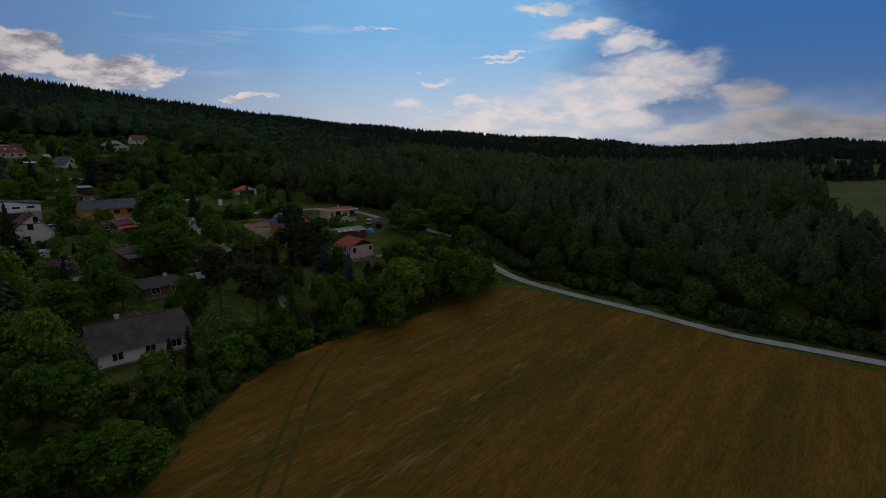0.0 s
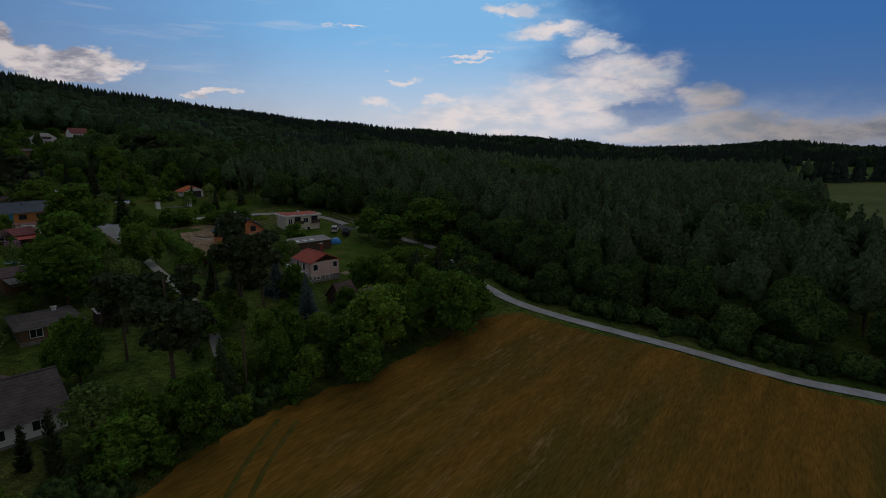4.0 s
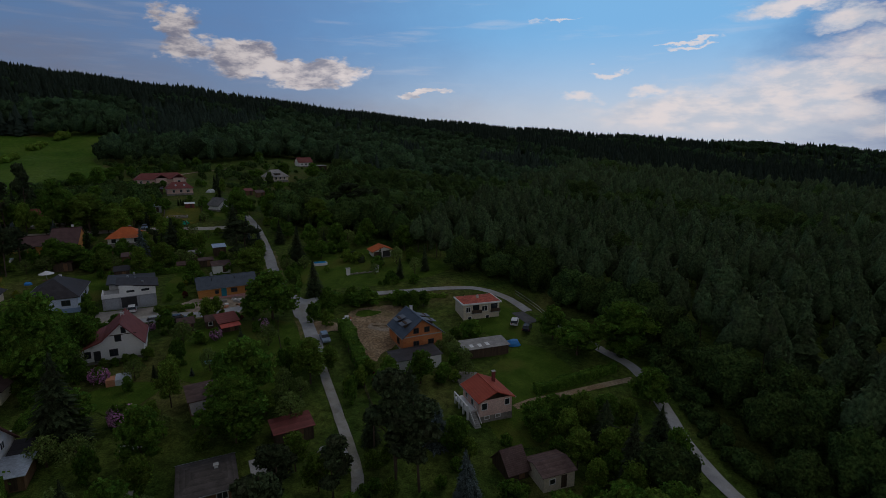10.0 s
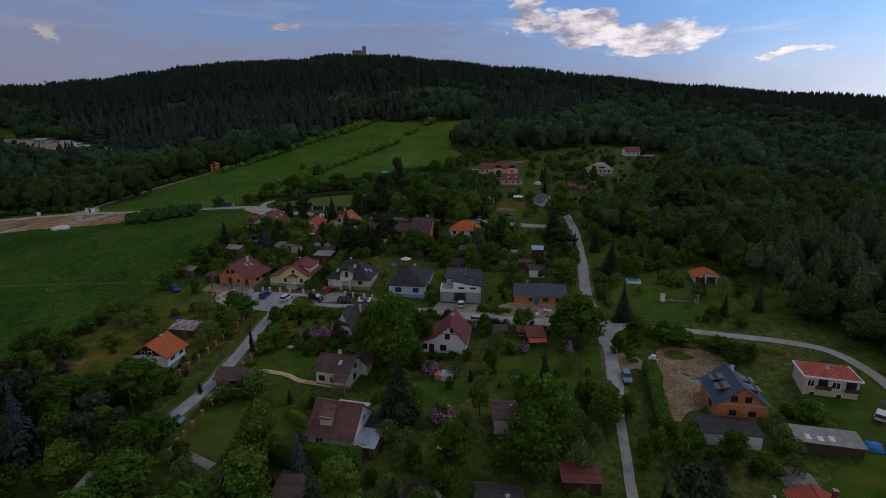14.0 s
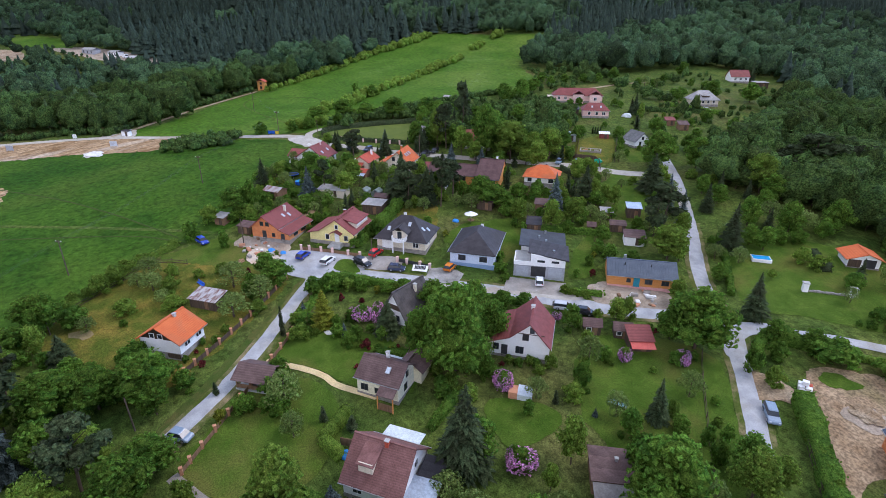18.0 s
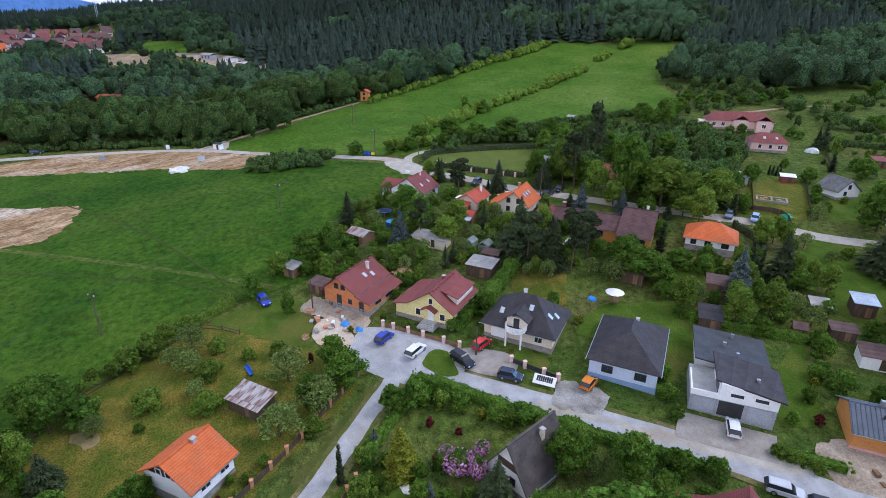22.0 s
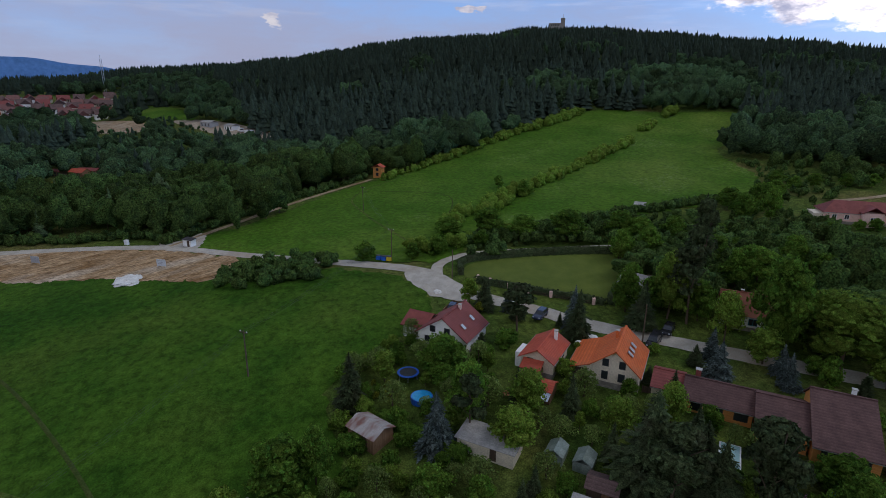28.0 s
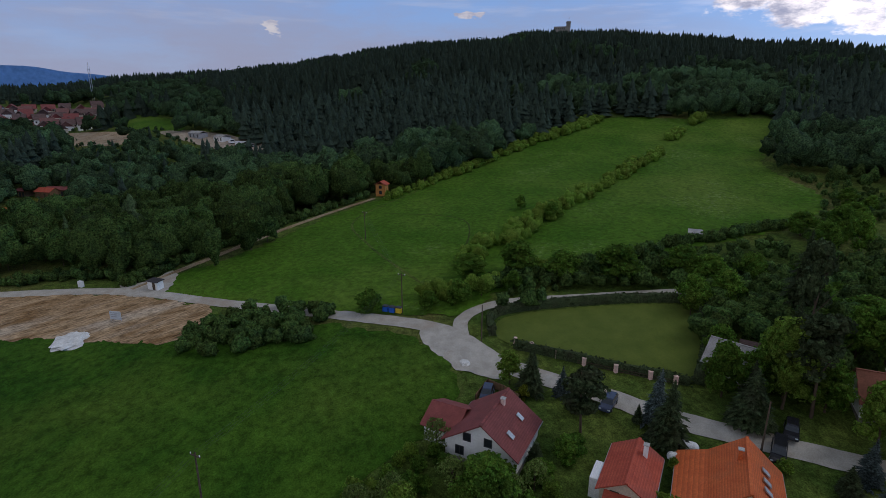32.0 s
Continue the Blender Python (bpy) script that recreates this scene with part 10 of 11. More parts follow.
grow("broad", -231.9, 248.1, 5.0, 1.20)
grow("broad", -233.5, 231.8, 4.5, 1.20)
grow("broad", -242.6, 274.7, 8.0, 1.20)
grow("bush", -217.0, 261.3, 3.2, 1.20)
grow("broad", -221.6, 256.7, 4.4, 1.20)
grow("bush", -181.4, 200.8, 2.2, 1.10)
grow("bush", -161.1, 188.6, 3.0, 1.20)
grow("bush", -172.5, 199.0, 2.6, 1.20)
grow("light", -183.2, 195.4, 3.2, 1.10)
grow("bush", -177.5, 183.9, 3.0, 1.20)
grow("shrub", -160.2, 158.9, 1.5, 1.10)
grow("broad", -263.7, 193.7, 6.0, 1.30)
grow("broad", -251.3, 178.3, 6.0, 1.30)
grow("broad", -257.7, 195.3, 5.0, 1.30)
grow("bush", -241.0, 162.8, 4.0, 1.20)
grow("broad", -250.7, 231.4, 7.0, 1.20)
grow("broad", -250.5, 220.8, 5.0, 1.30)
grow("broad", -254.0, 213.6, 5.0, 1.30)
grow("broad", -258.3, 204.6, 5.0, 1.30)
grow("rhodo", -72.4, 49.0, 3.4, 1.10)
grow("rhodo", -87.4, 55.5, 2.6, 1.15)
grow("light", -67.9, 50.2, 4.6, 0.80)
grow("yellow", -100.4, 14.0, 2.0, 1.00)
grow("broad", -100.6, 23.7, 4.2, 1.20)
grow("light", -94.1, 23.9, 3.0, 1.10)
grow("bush", -100.3, 18.5, 1.5, 1.20)
grow("bush", -99.3, 20.4, 1.6, 1.20)
grow("bush", -101.1, 16.9, 1.4, 1.20)
grow("bush", -98.3, 22.3, 1.6, 1.20)
grow("bush", -129.0, -14.4, 2.4, 1.10)
grow("bush", -127.1, -11.0, 2.4, 1.00)
grow("broad", -138.7, -13.8, 5.0, 1.20)
grow("broad", -134.7, -18.0, 4.5, 1.30)
grow("shrub", -146.6, -8.3, 2.0, 1.20)
grow("shrub", -147.1, -5.7, 2.0, 1.20)
grow("bush", -121.0, 3.2, 3.4, 1.00)
grow("broad", -112.4, 6.4, 5.5, 1.20)
grow("broad", -119.0, 1.7, 4.5, 1.20)
grow("bush", -110.1, 9.8, 2.8, 1.20)
grow("broad", -117.4, -6.9, 5.0, 1.20)
grow("broad", -115.9, -2.7, 5.5, 1.20)
grow("bush", -122.1, -6.6, 3.0, 1.20)
grow("broad", -116.0, -11.8, 5.0, 1.20)
grow("light", -109.6, -4.2, 5.0, 1.00)
grow("bush", -111.3, 0.7, 2.6, 1.20)
grow("copper", -114.2, 12.8, 1.4, 1.00)
grow("copper", -118.3, 12.2, 0.9, 1.00)
grow("shrub", -121.9, 17.6, 1.4, 1.20)
grow("bush", -120.5, 13.5, 1.1, 1.00)
grow("bush", -116.7, 10.4, 1.2, 1.00)
grow("shrub", -118.1, 14.4, 1.0, 1.00)
grow("broad", -128.1, -19.0, 4.0, 1.30)
grow("bush", -132.0, -18.5, 3.0, 1.20)
grow("bush", -133.9, -21.6, 2.6, 1.20)
grow("rhodo", -118.7, -2.3, 1.0, 1.00)
grow("bush", -127.6, 38.5, 2.6, 1.00)
grow("bush", -126.6, 40.3, 2.2, 1.00)
grow("shrub", -125.1, 42.2, 2.2, 1.10)
grow("yellow", -121.1, 46.9, 1.8, 1.00)
grow("light", -118.8, 50.1, 2.8, 1.10)
grow("light", -116.0, 53.5, 3.0, 1.10)
grow("blue", -120.8, 31.7, 3.0, 1.30)
grow("shrub", -118.8, 29.8, 1.9, 1.20)
grow("bush", -117.4, 30.4, 1.7, 1.10)
grow("bush", -117.2, 32.4, 1.8, 1.10)
grow("bush", -114.9, 28.5, 1.5, 1.20)
grow("bush", -114.4, 30.6, 1.5, 1.20)
grow("copper", -119.1, 42.9, 1.3, 1.10)
grow("bush", -114.5, 39.1, 2.1, 1.00)
grow("bush", -114.2, 36.0, 2.0, 1.10)
grow("blue", -111.1, 36.7, 2.8, 1.20)
grow("bush", -109.2, 38.3, 2.2, 1.10)
grow("shrub", -106.6, 38.3, 1.3, 1.00)
grow("yellow", -102.9, 42.5, 1.2, 1.10)
grow("bush", -103.9, 40.5, 1.4, 1.10)
grow("rhodo", -99.5, 45.1, 1.9, 1.00)
grow("copper", -103.2, 44.0, 0.9, 1.00)
grow("bush", -109.5, 41.1, 1.6, 1.00)
grow("bush", -118.3, 35.2, 1.6, 1.10)
grow("shrub", -113.5, 32.1, 1.2, 1.10)
grow("rhodo", -115.5, 45.0, 1.9, 1.00)
grow("rhodo", -114.9, 42.4, 2.0, 1.00)
grow("rhodo", -116.0, 40.3, 2.0, 1.10)
grow("copper", -116.2, 38.8, 0.9, 1.00)
grow("broad", -106.6, 61.2, 7.0, 1.10)
grow("broad", -102.0, 47.4, 7.0, 1.10)
grow("broad", -109.2, 53.8, 7.5, 1.10)
grow("broad", -98.4, 50.6, 8.0, 1.00)
grow("broad", -95.9, 54.5, 8.0, 1.00)
grow("light", -101.1, 60.7, 6.0, 1.00)
grow("bush", -103.5, 63.8, 3.0, 1.00)
grow("bush", -105.9, 23.9, 3.0, 1.10)
grow("bush", -102.4, 21.8, 2.6, 1.20)
grow("bush", -99.2, 21.5, 2.2, 1.20)
grow("yellow", -88.7, 49.1, 1.0, 1.00)
grow("copper", -101.5, 35.8, 1.0, 1.00)
grow("bush", -105.8, 67.4, 3.0, 1.10)
grow("rhodo", -97.6, 74.5, 1.8, 1.00)
grow("light", -91.8, 84.0, 5.4, 1.00)
grow("shrub", -94.5, 82.0, 1.6, 1.20)
grow("light", -91.8, 100.4, 5.0, 1.20)
grow("broad", -83.8, 89.5, 7.0, 1.20)
grow("light", -88.0, 73.5, 4.0, 1.00)
grow("bush", -84.4, 74.7, 2.2, 1.00)
grow("shrub", -83.2, 74.5, 1.4, 1.20)
grow("light", -84.0, 69.8, 2.6, 1.00)
grow("shrub", -87.0, 64.9, 2.0, 1.10)
grow("shrub", -89.2, 62.2, 1.4, 1.20)
grow("bush", -89.8, 60.3, 1.3, 1.20)
grow("shrub", -91.2, 59.3, 1.3, 1.20)
grow("copper", -90.8, 57.6, 1.1, 1.00)
grow("bush", -88.1, 62.9, 1.3, 1.20)
grow("shrub", -86.4, 62.1, 1.5, 1.20)
grow("bush", -117.8, 104.4, 3.2, 1.10)
grow("bush", -110.9, 99.9, 3.2, 1.10)
grow("bush", -114.1, 99.4, 2.6, 1.10)
grow("yellow", -113.2, 97.5, 1.5, 1.00)
grow("light", -102.9, 113.6, 6.0, 1.10)
grow("pine", -113.3, 116.4, 10.0, 1.20)
grow("bush", -110.9, 94.1, 2.0, 1.00)
grow("copper", -107.0, 91.6, 1.7, 1.00)
grow("bush", -108.2, 88.2, 1.6, 1.00)
grow("bush", -107.5, 103.9, 2.4, 1.20)
grow("bush", -112.0, 111.1, 2.2, 1.00)
grow("bush", -116.5, 73.9, 2.4, 1.10)
grow("bush", -120.7, 76.3, 2.2, 1.00)
grow("bush", -113.1, 72.9, 2.0, 1.00)
grow("shrub", -104.3, 81.6, 1.5, 1.30)
grow("shrub", -102.7, 82.8, 1.5, 1.30)
grow("shrub", -101.0, 84.4, 1.5, 1.30)
grow("bush", -86.9, 87.4, 1.6, 1.10)
grow("bush", -78.1, 84.5, 2.2, 1.10)
grow("bush", -77.5, 88.1, 1.6, 1.00)
grow("shrub", -78.3, 79.5, 1.0, 1.10)
grow("bush", -85.7, 83.8, 1.6, 1.00)
grow("copper", -86.0, 88.2, 1.2, 1.00)
grow("yellow", -187.2, 42.2, 1.6, 1.00)
grow("yellow", -187.7, 40.6, 1.3, 1.00)
grow("broad", -186.6, 51.1, 4.5, 1.20)
grow("bush", -177.9, 34.9, 2.4, 1.10)
grow("bush", -173.9, 40.3, 1.9, 1.20)
grow("bush", -176.5, 42.6, 1.9, 1.20)
grow("bush", -172.4, 38.3, 1.7, 1.20)
grow("broad", -164.3, 49.3, 4.4, 1.20)
grow("shrub", -168.0, 45.6, 1.7, 1.20)
grow("shrub", -169.9, 43.7, 1.6, 1.20)
grow("bush", -141.2, 48.9, 2.2, 1.10)
grow("bush", -142.8, 50.9, 2.4, 1.10)
grow("bush", -144.7, 53.5, 2.6, 1.10)
grow("bush", -146.3, 55.7, 2.4, 1.10)
grow("bush", -151.3, 61.5, 2.4, 1.10)
grow("bush", -153.8, 64.2, 2.4, 1.10)
grow("bush", -155.8, 66.3, 2.4, 1.10)
grow("copper", -150.5, 58.9, 1.5, 1.00)
grow("bush", -143.1, 69.0, 2.4, 1.00)
grow("light", -172.4, 66.8, 3.0, 1.00)
grow("shrub", -154.3, 41.6, 1.5, 1.10)
grow("shrub", -148.3, 38.0, 1.1, 1.00)
grow("shrub", -144.7, 41.3, 1.1, 1.00)
grow("shrub", -146.3, 31.9, 1.0, 1.00)
grow("shrub", -142.0, 68.3, 1.6, 1.00)
grow("yellow", -136.6, 70.8, 1.7, 1.00)
grow("bush", -147.4, 92.8, 4.0, 1.10)
grow("blue", -151.0, 97.5, 2.2, 1.10)
grow("shrub", -150.5, 100.2, 1.6, 1.30)
grow("yellow", -143.3, 108.7, 1.6, 1.20)
grow("bush", -149.6, 103.4, 1.7, 1.20)
grow("shrub", -142.4, 105.7, 1.3, 1.30)
grow("bush", -140.9, 90.9, 1.9, 1.10)
grow("shrub", -139.6, 92.8, 1.8, 1.10)
grow("shrub", -138.3, 94.6, 1.5, 1.10)
grow("rhodo", -153.7, 86.7, 1.5, 1.00)
grow("bush", -156.4, 94.1, 2.5, 1.10)
grow("bush", -153.4, 93.7, 2.6, 1.10)
grow("shrub", -154.4, 80.0, 1.7, 1.10)
grow("light", -173.7, 123.5, 8.0, 1.10)
grow("light", -181.5, 117.9, 8.0, 1.10)
grow("broad", -173.1, 108.6, 3.4, 1.30)
grow("bush", -166.8, 132.4, 3.0, 1.10)
grow("yellow", -167.2, 131.1, 2.4, 0.90)
grow("light", -188.9, 150.8, 5.0, 0.90)
grow("bush", -187.4, 144.7, 3.0, 1.20)
grow("bush", -244.2, 46.1, 4.0, 1.30)
grow("broad", -239.5, 57.5, 4.5, 1.30)
grow("bush", -241.2, 64.5, 4.0, 1.30)
grow("light", -242.4, 69.6, 4.0, 1.30)
grow("broad", -243.0, 77.0, 4.5, 1.30)
grow("spruce", -190.7, 37.3, 4.6, 1.50)
grow("yellow", -191.2, 40.7, 1.0, 1.00)
grow("broad", -191.6, 50.4, 4.6, 1.20)
grow("light", -188.9, 59.2, 3.6, 1.10)
grow("light", -185.4, 54.6, 3.0, 1.10)
grow("light", -188.2, 48.5, 2.6, 1.10)
grow("yellow", -207.4, 64.0, 2.4, 1.00)
grow("spruce", -210.4, 66.7, 6.0, 1.20)
grow("blue", -206.5, 69.7, 5.0, 1.20)
grow("spruce", -202.7, 70.1, 6.0, 1.40)
grow("shrub", -201.2, 45.7, 1.8, 1.10)
grow("shrub", -200.4, 43.9, 1.6, 1.10)
grow("shrub", -207.0, 49.2, 1.4, 1.10)
grow("light", -221.3, 104.0, 5.0, 1.20)
grow("broad", -207.6, 98.3, 6.0, 1.20)
grow("light", -204.0, 95.4, 5.0, 1.10)
grow("broad", -200.5, 100.3, 7.0, 1.10)
grow("broad", -198.6, 96.4, 7.0, 1.15)
grow("light", -196.4, 99.4, 6.5, 1.10)
grow("spruce", -204.3, 109.3, 11.0, 1.10)
grow("broad", -192.4, 102.6, 8.0, 1.10)
grow("broad", -201.3, 119.2, 9.0, 1.10)
grow("light", -188.1, 106.4, 6.0, 1.10)
grow("spruce", -198.1, 76.8, 3.0, 1.40)
grow("light", -189.1, 75.4, 2.2, 1.00)
grow("rhodo", -176.2, 88.9, 1.3, 1.00)
grow("bush", -196.0, 66.2, 2.0, 1.20)
grow("shrub", -185.3, 88.0, 1.7, 1.10)
grow("light", -61.4, 62.6, 8.5, 1.30)
grow("blue", -75.1, 64.1, 1.8, 1.10)
grow("bush", -66.6, 72.6, 1.8, 1.20)
grow("shrub", -65.6, 79.2, 1.3, 1.10)
grow("light", -46.5, 75.1, 2.4, 1.10)
grow("shrub", -44.5, 83.3, 1.7, 1.10)
grow("shrub", -46.3, 84.5, 1.9, 1.10)
grow("bush", -48.0, 74.1, 2.0, 1.10)
grow("broad", -56.3, 111.8, 4.2, 1.30)
grow("bush", -71.2, 101.2, 3.0, 1.10)
grow("bush", -68.3, 107.6, 2.7, 1.10)
grow("bush", -65.8, 110.5, 2.7, 1.10)
grow("shrub", -59.9, 91.0, 1.9, 1.10)
grow("shrub", -57.6, 88.7, 1.9, 1.10)
grow("shrub", -54.8, 86.0, 2.0, 1.10)
grow("shrub", -52.8, 84.0, 2.0, 1.10)
grow("shrub", -50.8, 82.5, 2.0, 1.10)
grow("copper", -66.6, 126.8, 1.1, 1.00)
grow("bush", -69.8, 123.5, 1.0, 1.10)
grow("broad", -93.2, 114.4, 4.4, 1.10)
grow("light", -88.0, 124.7, 2.4, 1.30)
grow("broad", -76.5, 44.1, 7.0, 1.20)


def clear_of(x, y, gap):
    for px, py, r in BUILT:
        if (px - x) ** 2 + (py - y) ** 2 < (r + gap) ** 2:
            return False
    for px, py, r in PLANTED:
        if (px - x) ** 2 + (py - y) ** 2 < (r * 0.7 + gap * 0.7) ** 2:
            return False
    return min(near_lane(x, y, p) for p in (LANE_A, LANE_B, LANE_C, LANE_D, LANE_E, LANE_E2, LANE_F)) > 2.2 + gap * 0.6


OPEN = [[(-82, 60), (-76, 66), (-66, 58), (-70, 46), (-78, 50)], [(-148, 97), (-146, 108), (-139, 100), (-142, 94)], [(-143, 126), (-147, 137), (-129.4, 132), (-123, 127), (-122, 120), (-131, 122), (-137, 121)], [(-162, 156), (-164, 170), (-152, 158), (-154, 149)], [(-112, 6), (-119, -3), (-132, -6), (-144, 2), (-157, 16), (-161, 25), (-137, 33)], FIELD_GREEN, MEADOW_TOP, FIELD_GRAIN, [(-111.5, 24.5), (-117, 31), (-108, 42), (-99, 45), (-92, 41), (-103, 31)], [(-94.5, 8), (-108.5, 22), (-96.5, 30.5), (-83, 21)],
        [(-230, 72), (-234, 80), (-228, 105), (-222, 106), (-203, 89), (-221, 69)], [(-68.5, 91.5), (-67, 103.5), (-54, 110), (-49.5, 96), (-50, 84)], [(-163, 24), (-147, 36), (-142, 27), (-152, 19)], [(-134, 69), (-141, 75), (-137, 88), (-126, 80)], [(-148, 33), (-138, 47), (-128, 45), (-137, 31)],
        [(-110, 88), (-122, 104), (-118, 107), (-108, 97)], [(-115, 74), (-106, 85), (-92, 98), (-90, 92), (-110, 70)], [(-294, -60), (-280, -5), (-262, 14), (-244, 8), (-262, -40), (-270, -90)], [(-164, 133), (-178, 147), (-176, 161), (-156, 142)], [(-44, 17), (-33, 23), (-28.5, 17), (-33, 11.5), (-42, 11)], [(-205, 134), (-191, 134), (-184, 121), (-193, 117), (-204, 124)], [(-31, 110), (-12, 109), (-4, 101), (-4, 90), (-13, 83.5), (-17, 76), (-24, 69), (-30, 80)]]


FAR_GROVE = []


def fill(poly, count, kinds, lo, hi, gap, seed, far=False):
    """Loose plants scattered over a stretch of garden, clear of houses, lanes and lawns."""
    rng_f = random.Random(seed)
    x0, x1, y0, y1 = min(p[0] for p in poly), max(p[0] for p in poly), min(p[1] for p in poly), max(p[1] for p in poly)
    done = tries = 0
    while done < count and tries < count * 30:
        tries += 1
        x, y = rng_f.uniform(x0, x1), rng_f.uniform(y0, y1)
        if not inside(x, y, poly) or any(inside(x, y, o) for o in OPEN) or not clear_of(x, y, gap):
            continue
        key = rng_f.choice(kinds)
        scale = 0.35 if key in ("bush", "shrub") else 0.6 if key == "fruit" else 1.0
        tall = rng_f.uniform(lo, hi) * scale
        if far and x < -200 and 56 < y < 215:
            tall = min(tall, 2.9 + max(0.0, x + 252) * 0.085)
        if far:
            FAR_GROVE.append((x, y, tall, "near_broad"))
            PLANTED.append((x, y, 1.2 if tall < 3 else 2.4))
        else:
            grow(key, round(x, 1), round(y, 1), tall, rng_f.uniform(0.9, 1.25))
        done += 1


fill([(-25, 12), (-17, 30), (-6, 46), (0, 60), (-6, 62), (-20, 40), (-30, 20)], 26, ["broad", "bush", "shrub", "light"], 5, 8, 1.2, 1)
fill([(-6, 62), (1, 64), (2, 78), (-6, 92), (-14, 100), (-16, 84), (-14, 72)], 20, ["broad", "light", "bush", "bush"], 4.5, 7.5, 1.4, 2)
fill([(-31, -4), (-24.8, -4), (-24.6, 10), (-23.4, 19), (-19.5, 27.5), (-11, 40), (-14, 40), (-23, 30), (-28, 20), (-30, 10)], 60, ["bush", "shrub", "bush"], 5, 9, 0.4, 20, True)
fill([(-43, 8), (-31, 8), (-29, 13), (-36, 13)], 14, ["bush"], 6, 9, 0.5, 21, True)
fill([(-30, -20), (-26, 16), (-36, 34), (-60, 40), (-84, 14), (-80, -20)], 70, ["broad", "broad", "light", "bush", "spruce", "fruit"], 6, 10, 1.7, 3)
fill([(-80, -20), (-90, 4), (-108, 6), (-116, -4), (-128, -8), (-124, -40)], 44, ["broad", "broad", "light", "bush", "bush", "shrub", "pine"], 6, 9.5, 1.9, 4)
fill([(-20, 42), (-12, 60), (-18, 74), (-30, 70), (-40, 52), (-30, 40)], 22, ["broad", "bush", "shrub", "bush", "light"], 4, 7, 1.4, 5)
fill([(-40, 50), (-62, 36), (-78, 46), (-84, 60), (-66, 74), (-52, 66)], 16, ["fruit", "bush", "shrub", "light", "fruit"], 5, 8, 1.6, 6)
fill([(-84, 44), (-100, 48), (-116, 56), (-104, 72), (-92, 60)], 20, ["bush", "shrub", "bush", "fruit"], 4, 7, 1.0, 7)
fill([(-136, 84), (-124, 100), (-106, 122), (-132, 146), (-152, 124), (-150, 98)], 46, ["bush", "fruit", "shrub", "light", "bush"], 5, 8, 1.2, 8)
fill([(-152, 62), (-146, 92), (-172, 84), (-184, 70), (-180, 50), (-168, 44)], 46, ["bush", "fruit", "shrub", "light", "spruce"], 5, 8, 1.2, 9)
fill([(-176, 34), (-196, 36), (-204, 48), (-196, 62), (-184, 58)], 22, ["bush", "fruit", "shrub"], 5, 8, 1.2, 10)
fill([(-206, 90), (-196, 100), (-180, 116), (-176, 136), (-196, 160), (-226, 170), (-236, 130), (-226, 108)], 170, ["broad", "fruit", "light", "bush", "fruit", "broad"], 6, 10, 1.3, 11, True)
fill([(-234, 60), (-232, 104), (-236, 132), (-246, 140), (-250, 110), (-246, 84)], 90, ["broad", "bush", "light", "fruit"], 4, 6, 0.9, 12, True)
fill([(-236, 132), (-246, 140), (-250, 170), (-276, 198), (-298, 208), (-290, 224), (-262, 246), (-246, 200), (-232, 170)], 120, ["broad", "bush", "fruit"], 4.5, 8, 1.0, 19, True)
fill([(-150, 160), (-130, 172), (-150, 220), (-170, 250), (-200, 300), (-240, 300), (-250, 230), (-220, 200), (-196, 190), (-178, 170)], 100, ["fruit", "fruit", "broad", "bush", "shrub"], 5, 8, 2.4, 13, True)
fill([(-100, 120), (-136, 152), (-120, 170), (-96, 160), (-62, 148), (-66, 128)], 34, ["fruit", "bush", "broad", "spruce", "shrub"], 5, 9, 2.2, 14)
fill([(-130, 156), (-100, 168), (-124, 184), (-144, 186)], 40, ["broad", "light", "pine", "broad"], 8, 13, 1.8, 15, True)
fill([(-50, 72), (-30, 88), (-40, 104), (-48, 84)], 14, ["bush", "shrub", "fruit"], 5, 7, 1.2, 16)
fill([(-164, 26), (-176, 32), (-170, 44), (-160, 50), (-152, 44)], 18, ["bush", "fruit", "shrub"], 5, 7, 1.2, 17)

# bushes straggling through the upper meadow, in one loose row and along its edges
rng = random.Random(77)
HEDGEROW = []
for a, b, n, w, lo, hi in (((-262, 74), (-276, 88), 16, 4, 2.0, 4.6), ((-276, 88), (-296, 114), 44, 3.6, 2.0, 4.8), ((-296, 114), (-330, 162), 54, 3.2, 1.4, 4.2), ((-330, 162), (-354, 195), 46, 2.6, 2.4, 4.6), ((-372, 214), (-388, 232), 20, 3, 2.6, 4.6), ((-396, 246), (-404, 257), 10, 2.4, 4, 6.5), ((-343, 64), (-365, 95), 34, 2.5, 1.8, 3.6), ((-365, 95), (-402, 150), 90, 3, 2.2, 4.6), ((-402, 150), (-429, 208), 80, 4, 3, 5.5), ((-245, 60), (-251, 96), 30, 3, 2, 4)):
    for i in range(n):
        u = rng.random()
        x, y = a[0] + (b[0] - a[0]) * u + rng.uniform(-w, w), a[1] + (b[1] - a[1]) * u + rng.uniform(-w, w)
        HEDGEROW.append((x, y, rng.uniform(lo, hi), "low_bush"))
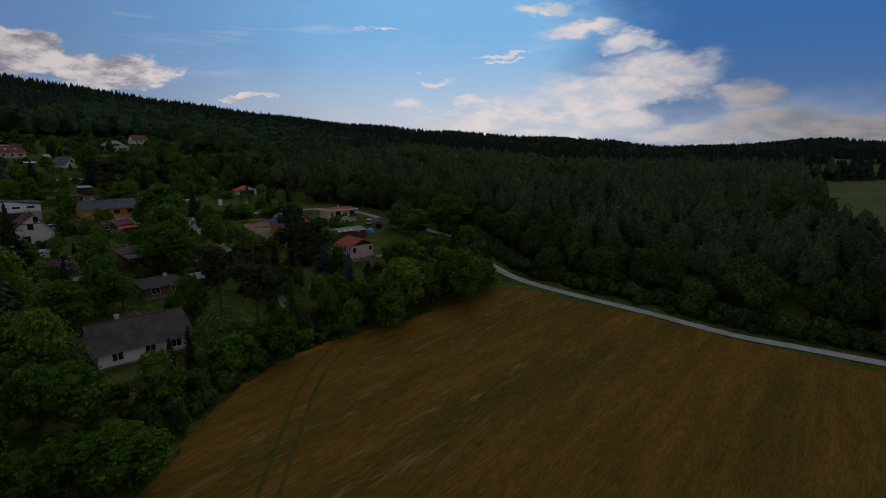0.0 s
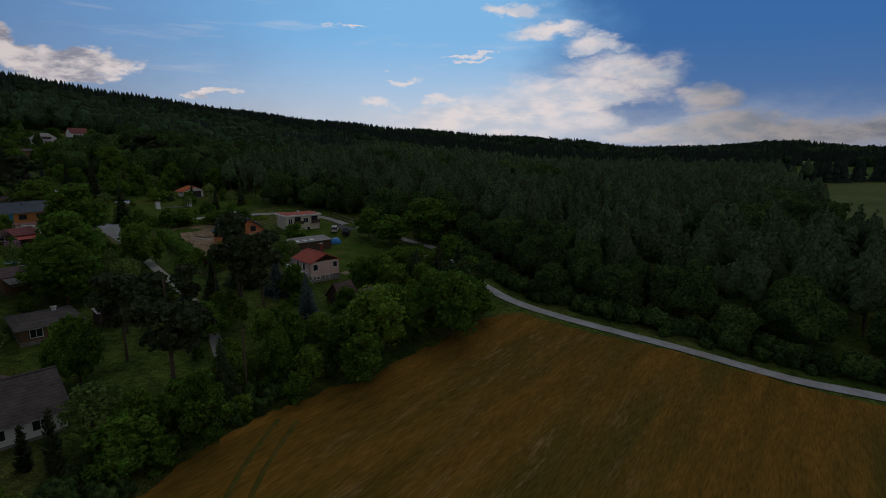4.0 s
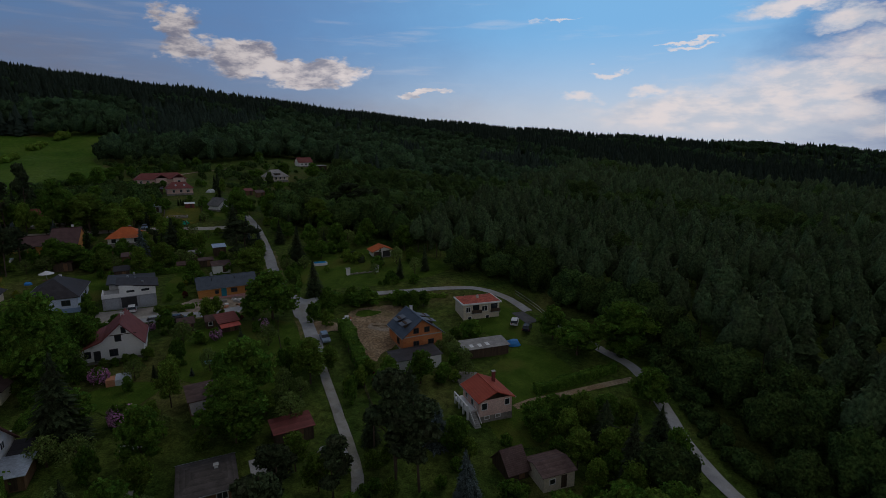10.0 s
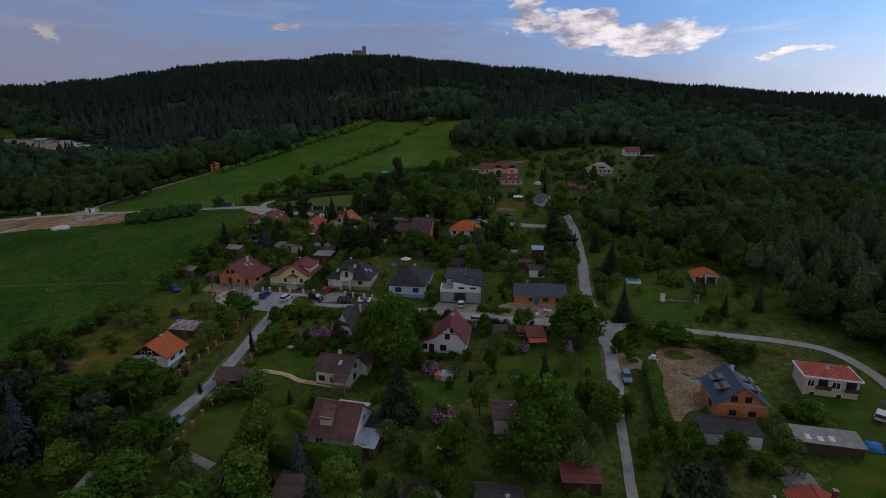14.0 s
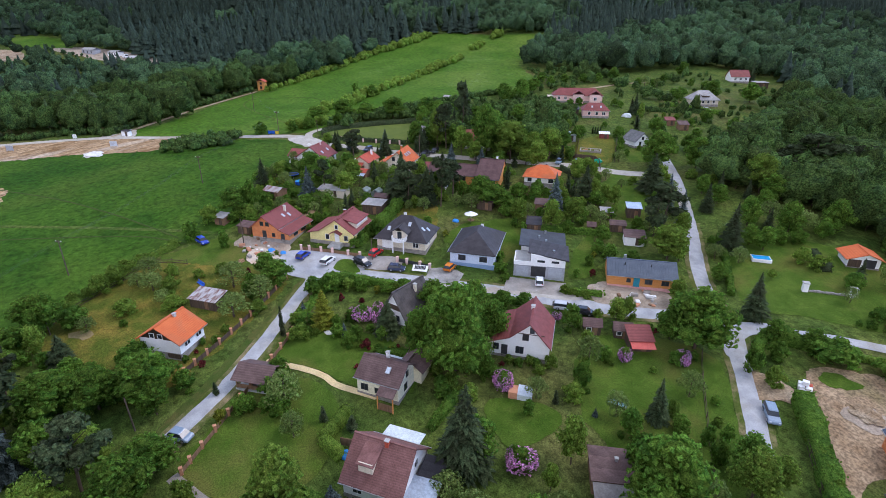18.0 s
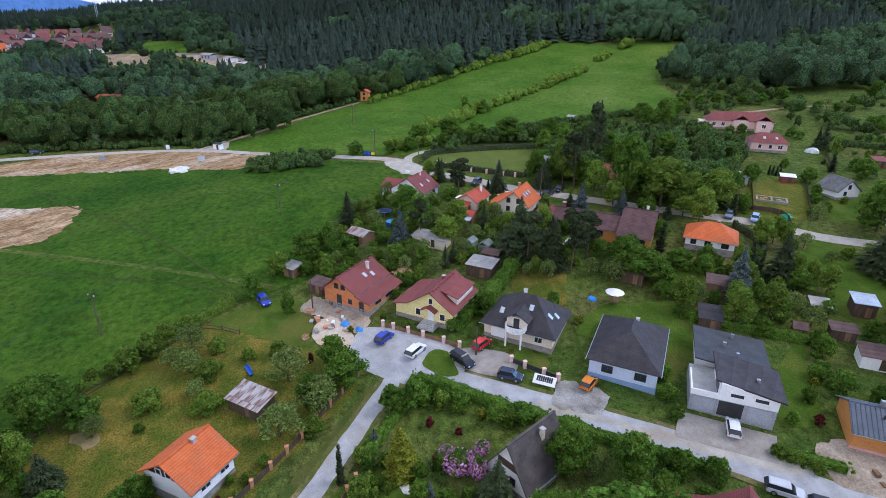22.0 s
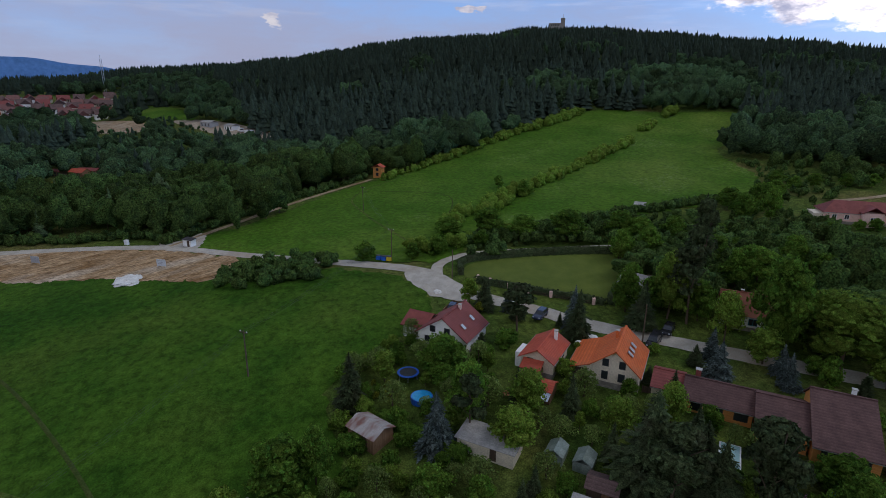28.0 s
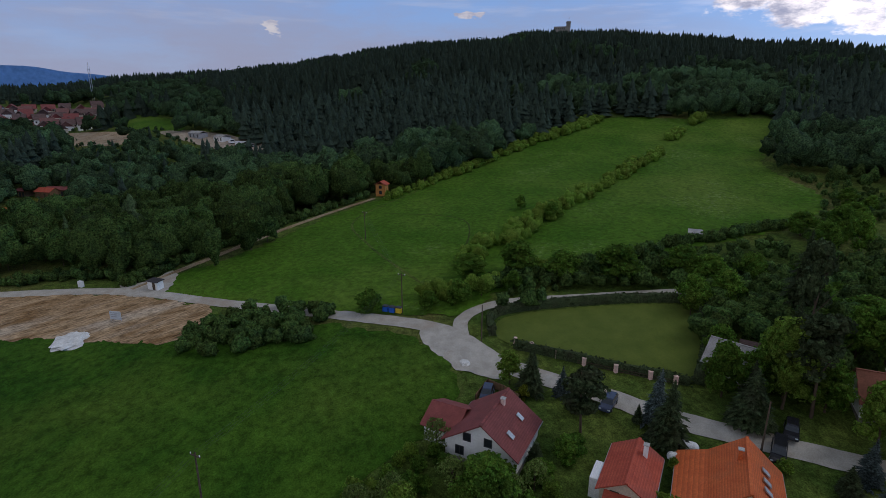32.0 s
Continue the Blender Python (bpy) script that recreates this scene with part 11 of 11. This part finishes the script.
for k, line in enumerate((TRACK_M, [(-292, -80), (-284, -28), (-277, -6)], [(-243, 72), (-246, 95), (-250, 128), (-252, 160)])):
    for p in curve_through(line, False, 1.7):
        for j in range(2):
            off = rng.uniform(3.4, 8.5)
            x, y = (p[0] - off * 0.76, p[1] + off * -0.6 + off) if k == 2 else (p[0] - off * 0.72, p[1] + off * 0.12 - off * 0.5) if k == 0 else (p[0] - 4 - off, p[1])
            FAR_GROVE.append((x, y, rng.uniform(1.6, 3.6), "low_bush"))
for i in range(150):
    x, y = rng.uniform(-268, -234), rng.uniform(8, 42)
    if inside(x, y, [(-256, 24), (-253, 32), (-244, 40), (-236, 33), (-236.5, 18), (-242, 9), (-252, 12)]):
        FAR_GROVE.append((x, y, rng.uniform(2.6, 3.8), "low_bush"))
forest("garden_groves", FAR_GROVE, "scattered green trees and bushes of gardens and meadow edges", LEAF_GROVE)
forest("meadow_hedgerow", HEDGEROW, "light green flowering bushes in rows across the meadow", LEAF_LIGHT)

# slim lattice mast above the far woods
h = tagged(new("radio_mast"), "slim pale lattice mast above the woods", "mast")
h.matrix_world = pose(-780, -163, height(-780, -163), 0, 0, 20)
for x in (-0.8, 0.8):
    for y in (-0.8, 0.8):
        block("leg", h, METAL, x - 0.16, x + 0.16, y - 0.16, y + 0.16, -2, 34)
for k in range(8):
    block("brace", h, METAL, -0.9, 0.9, -0.9, 0.9, 3 + k * 4, 3.3 + k * 4)
block("antenna", h, WHITE, -0.3, 0.3, -0.3, 0.3, 34, 38)

# blue mountains on the horizon, the haze before them put into their colour
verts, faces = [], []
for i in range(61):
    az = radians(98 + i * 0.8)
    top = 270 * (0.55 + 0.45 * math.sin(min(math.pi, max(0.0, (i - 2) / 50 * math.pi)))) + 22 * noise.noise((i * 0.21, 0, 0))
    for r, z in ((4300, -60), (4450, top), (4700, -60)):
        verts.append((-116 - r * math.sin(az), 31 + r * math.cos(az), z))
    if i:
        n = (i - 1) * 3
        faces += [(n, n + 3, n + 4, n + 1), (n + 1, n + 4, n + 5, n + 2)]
tagged(raw("mountain_backdrop", verts, faces, mat("hazy_blue_woods", (0.08, 0.18, 0.4), (0.095, 0.205, 0.44), 0.004, 1.0, 0.0)), "wooded mountains on the horizon, coloured blue for haze", "mountains", kind="structure")
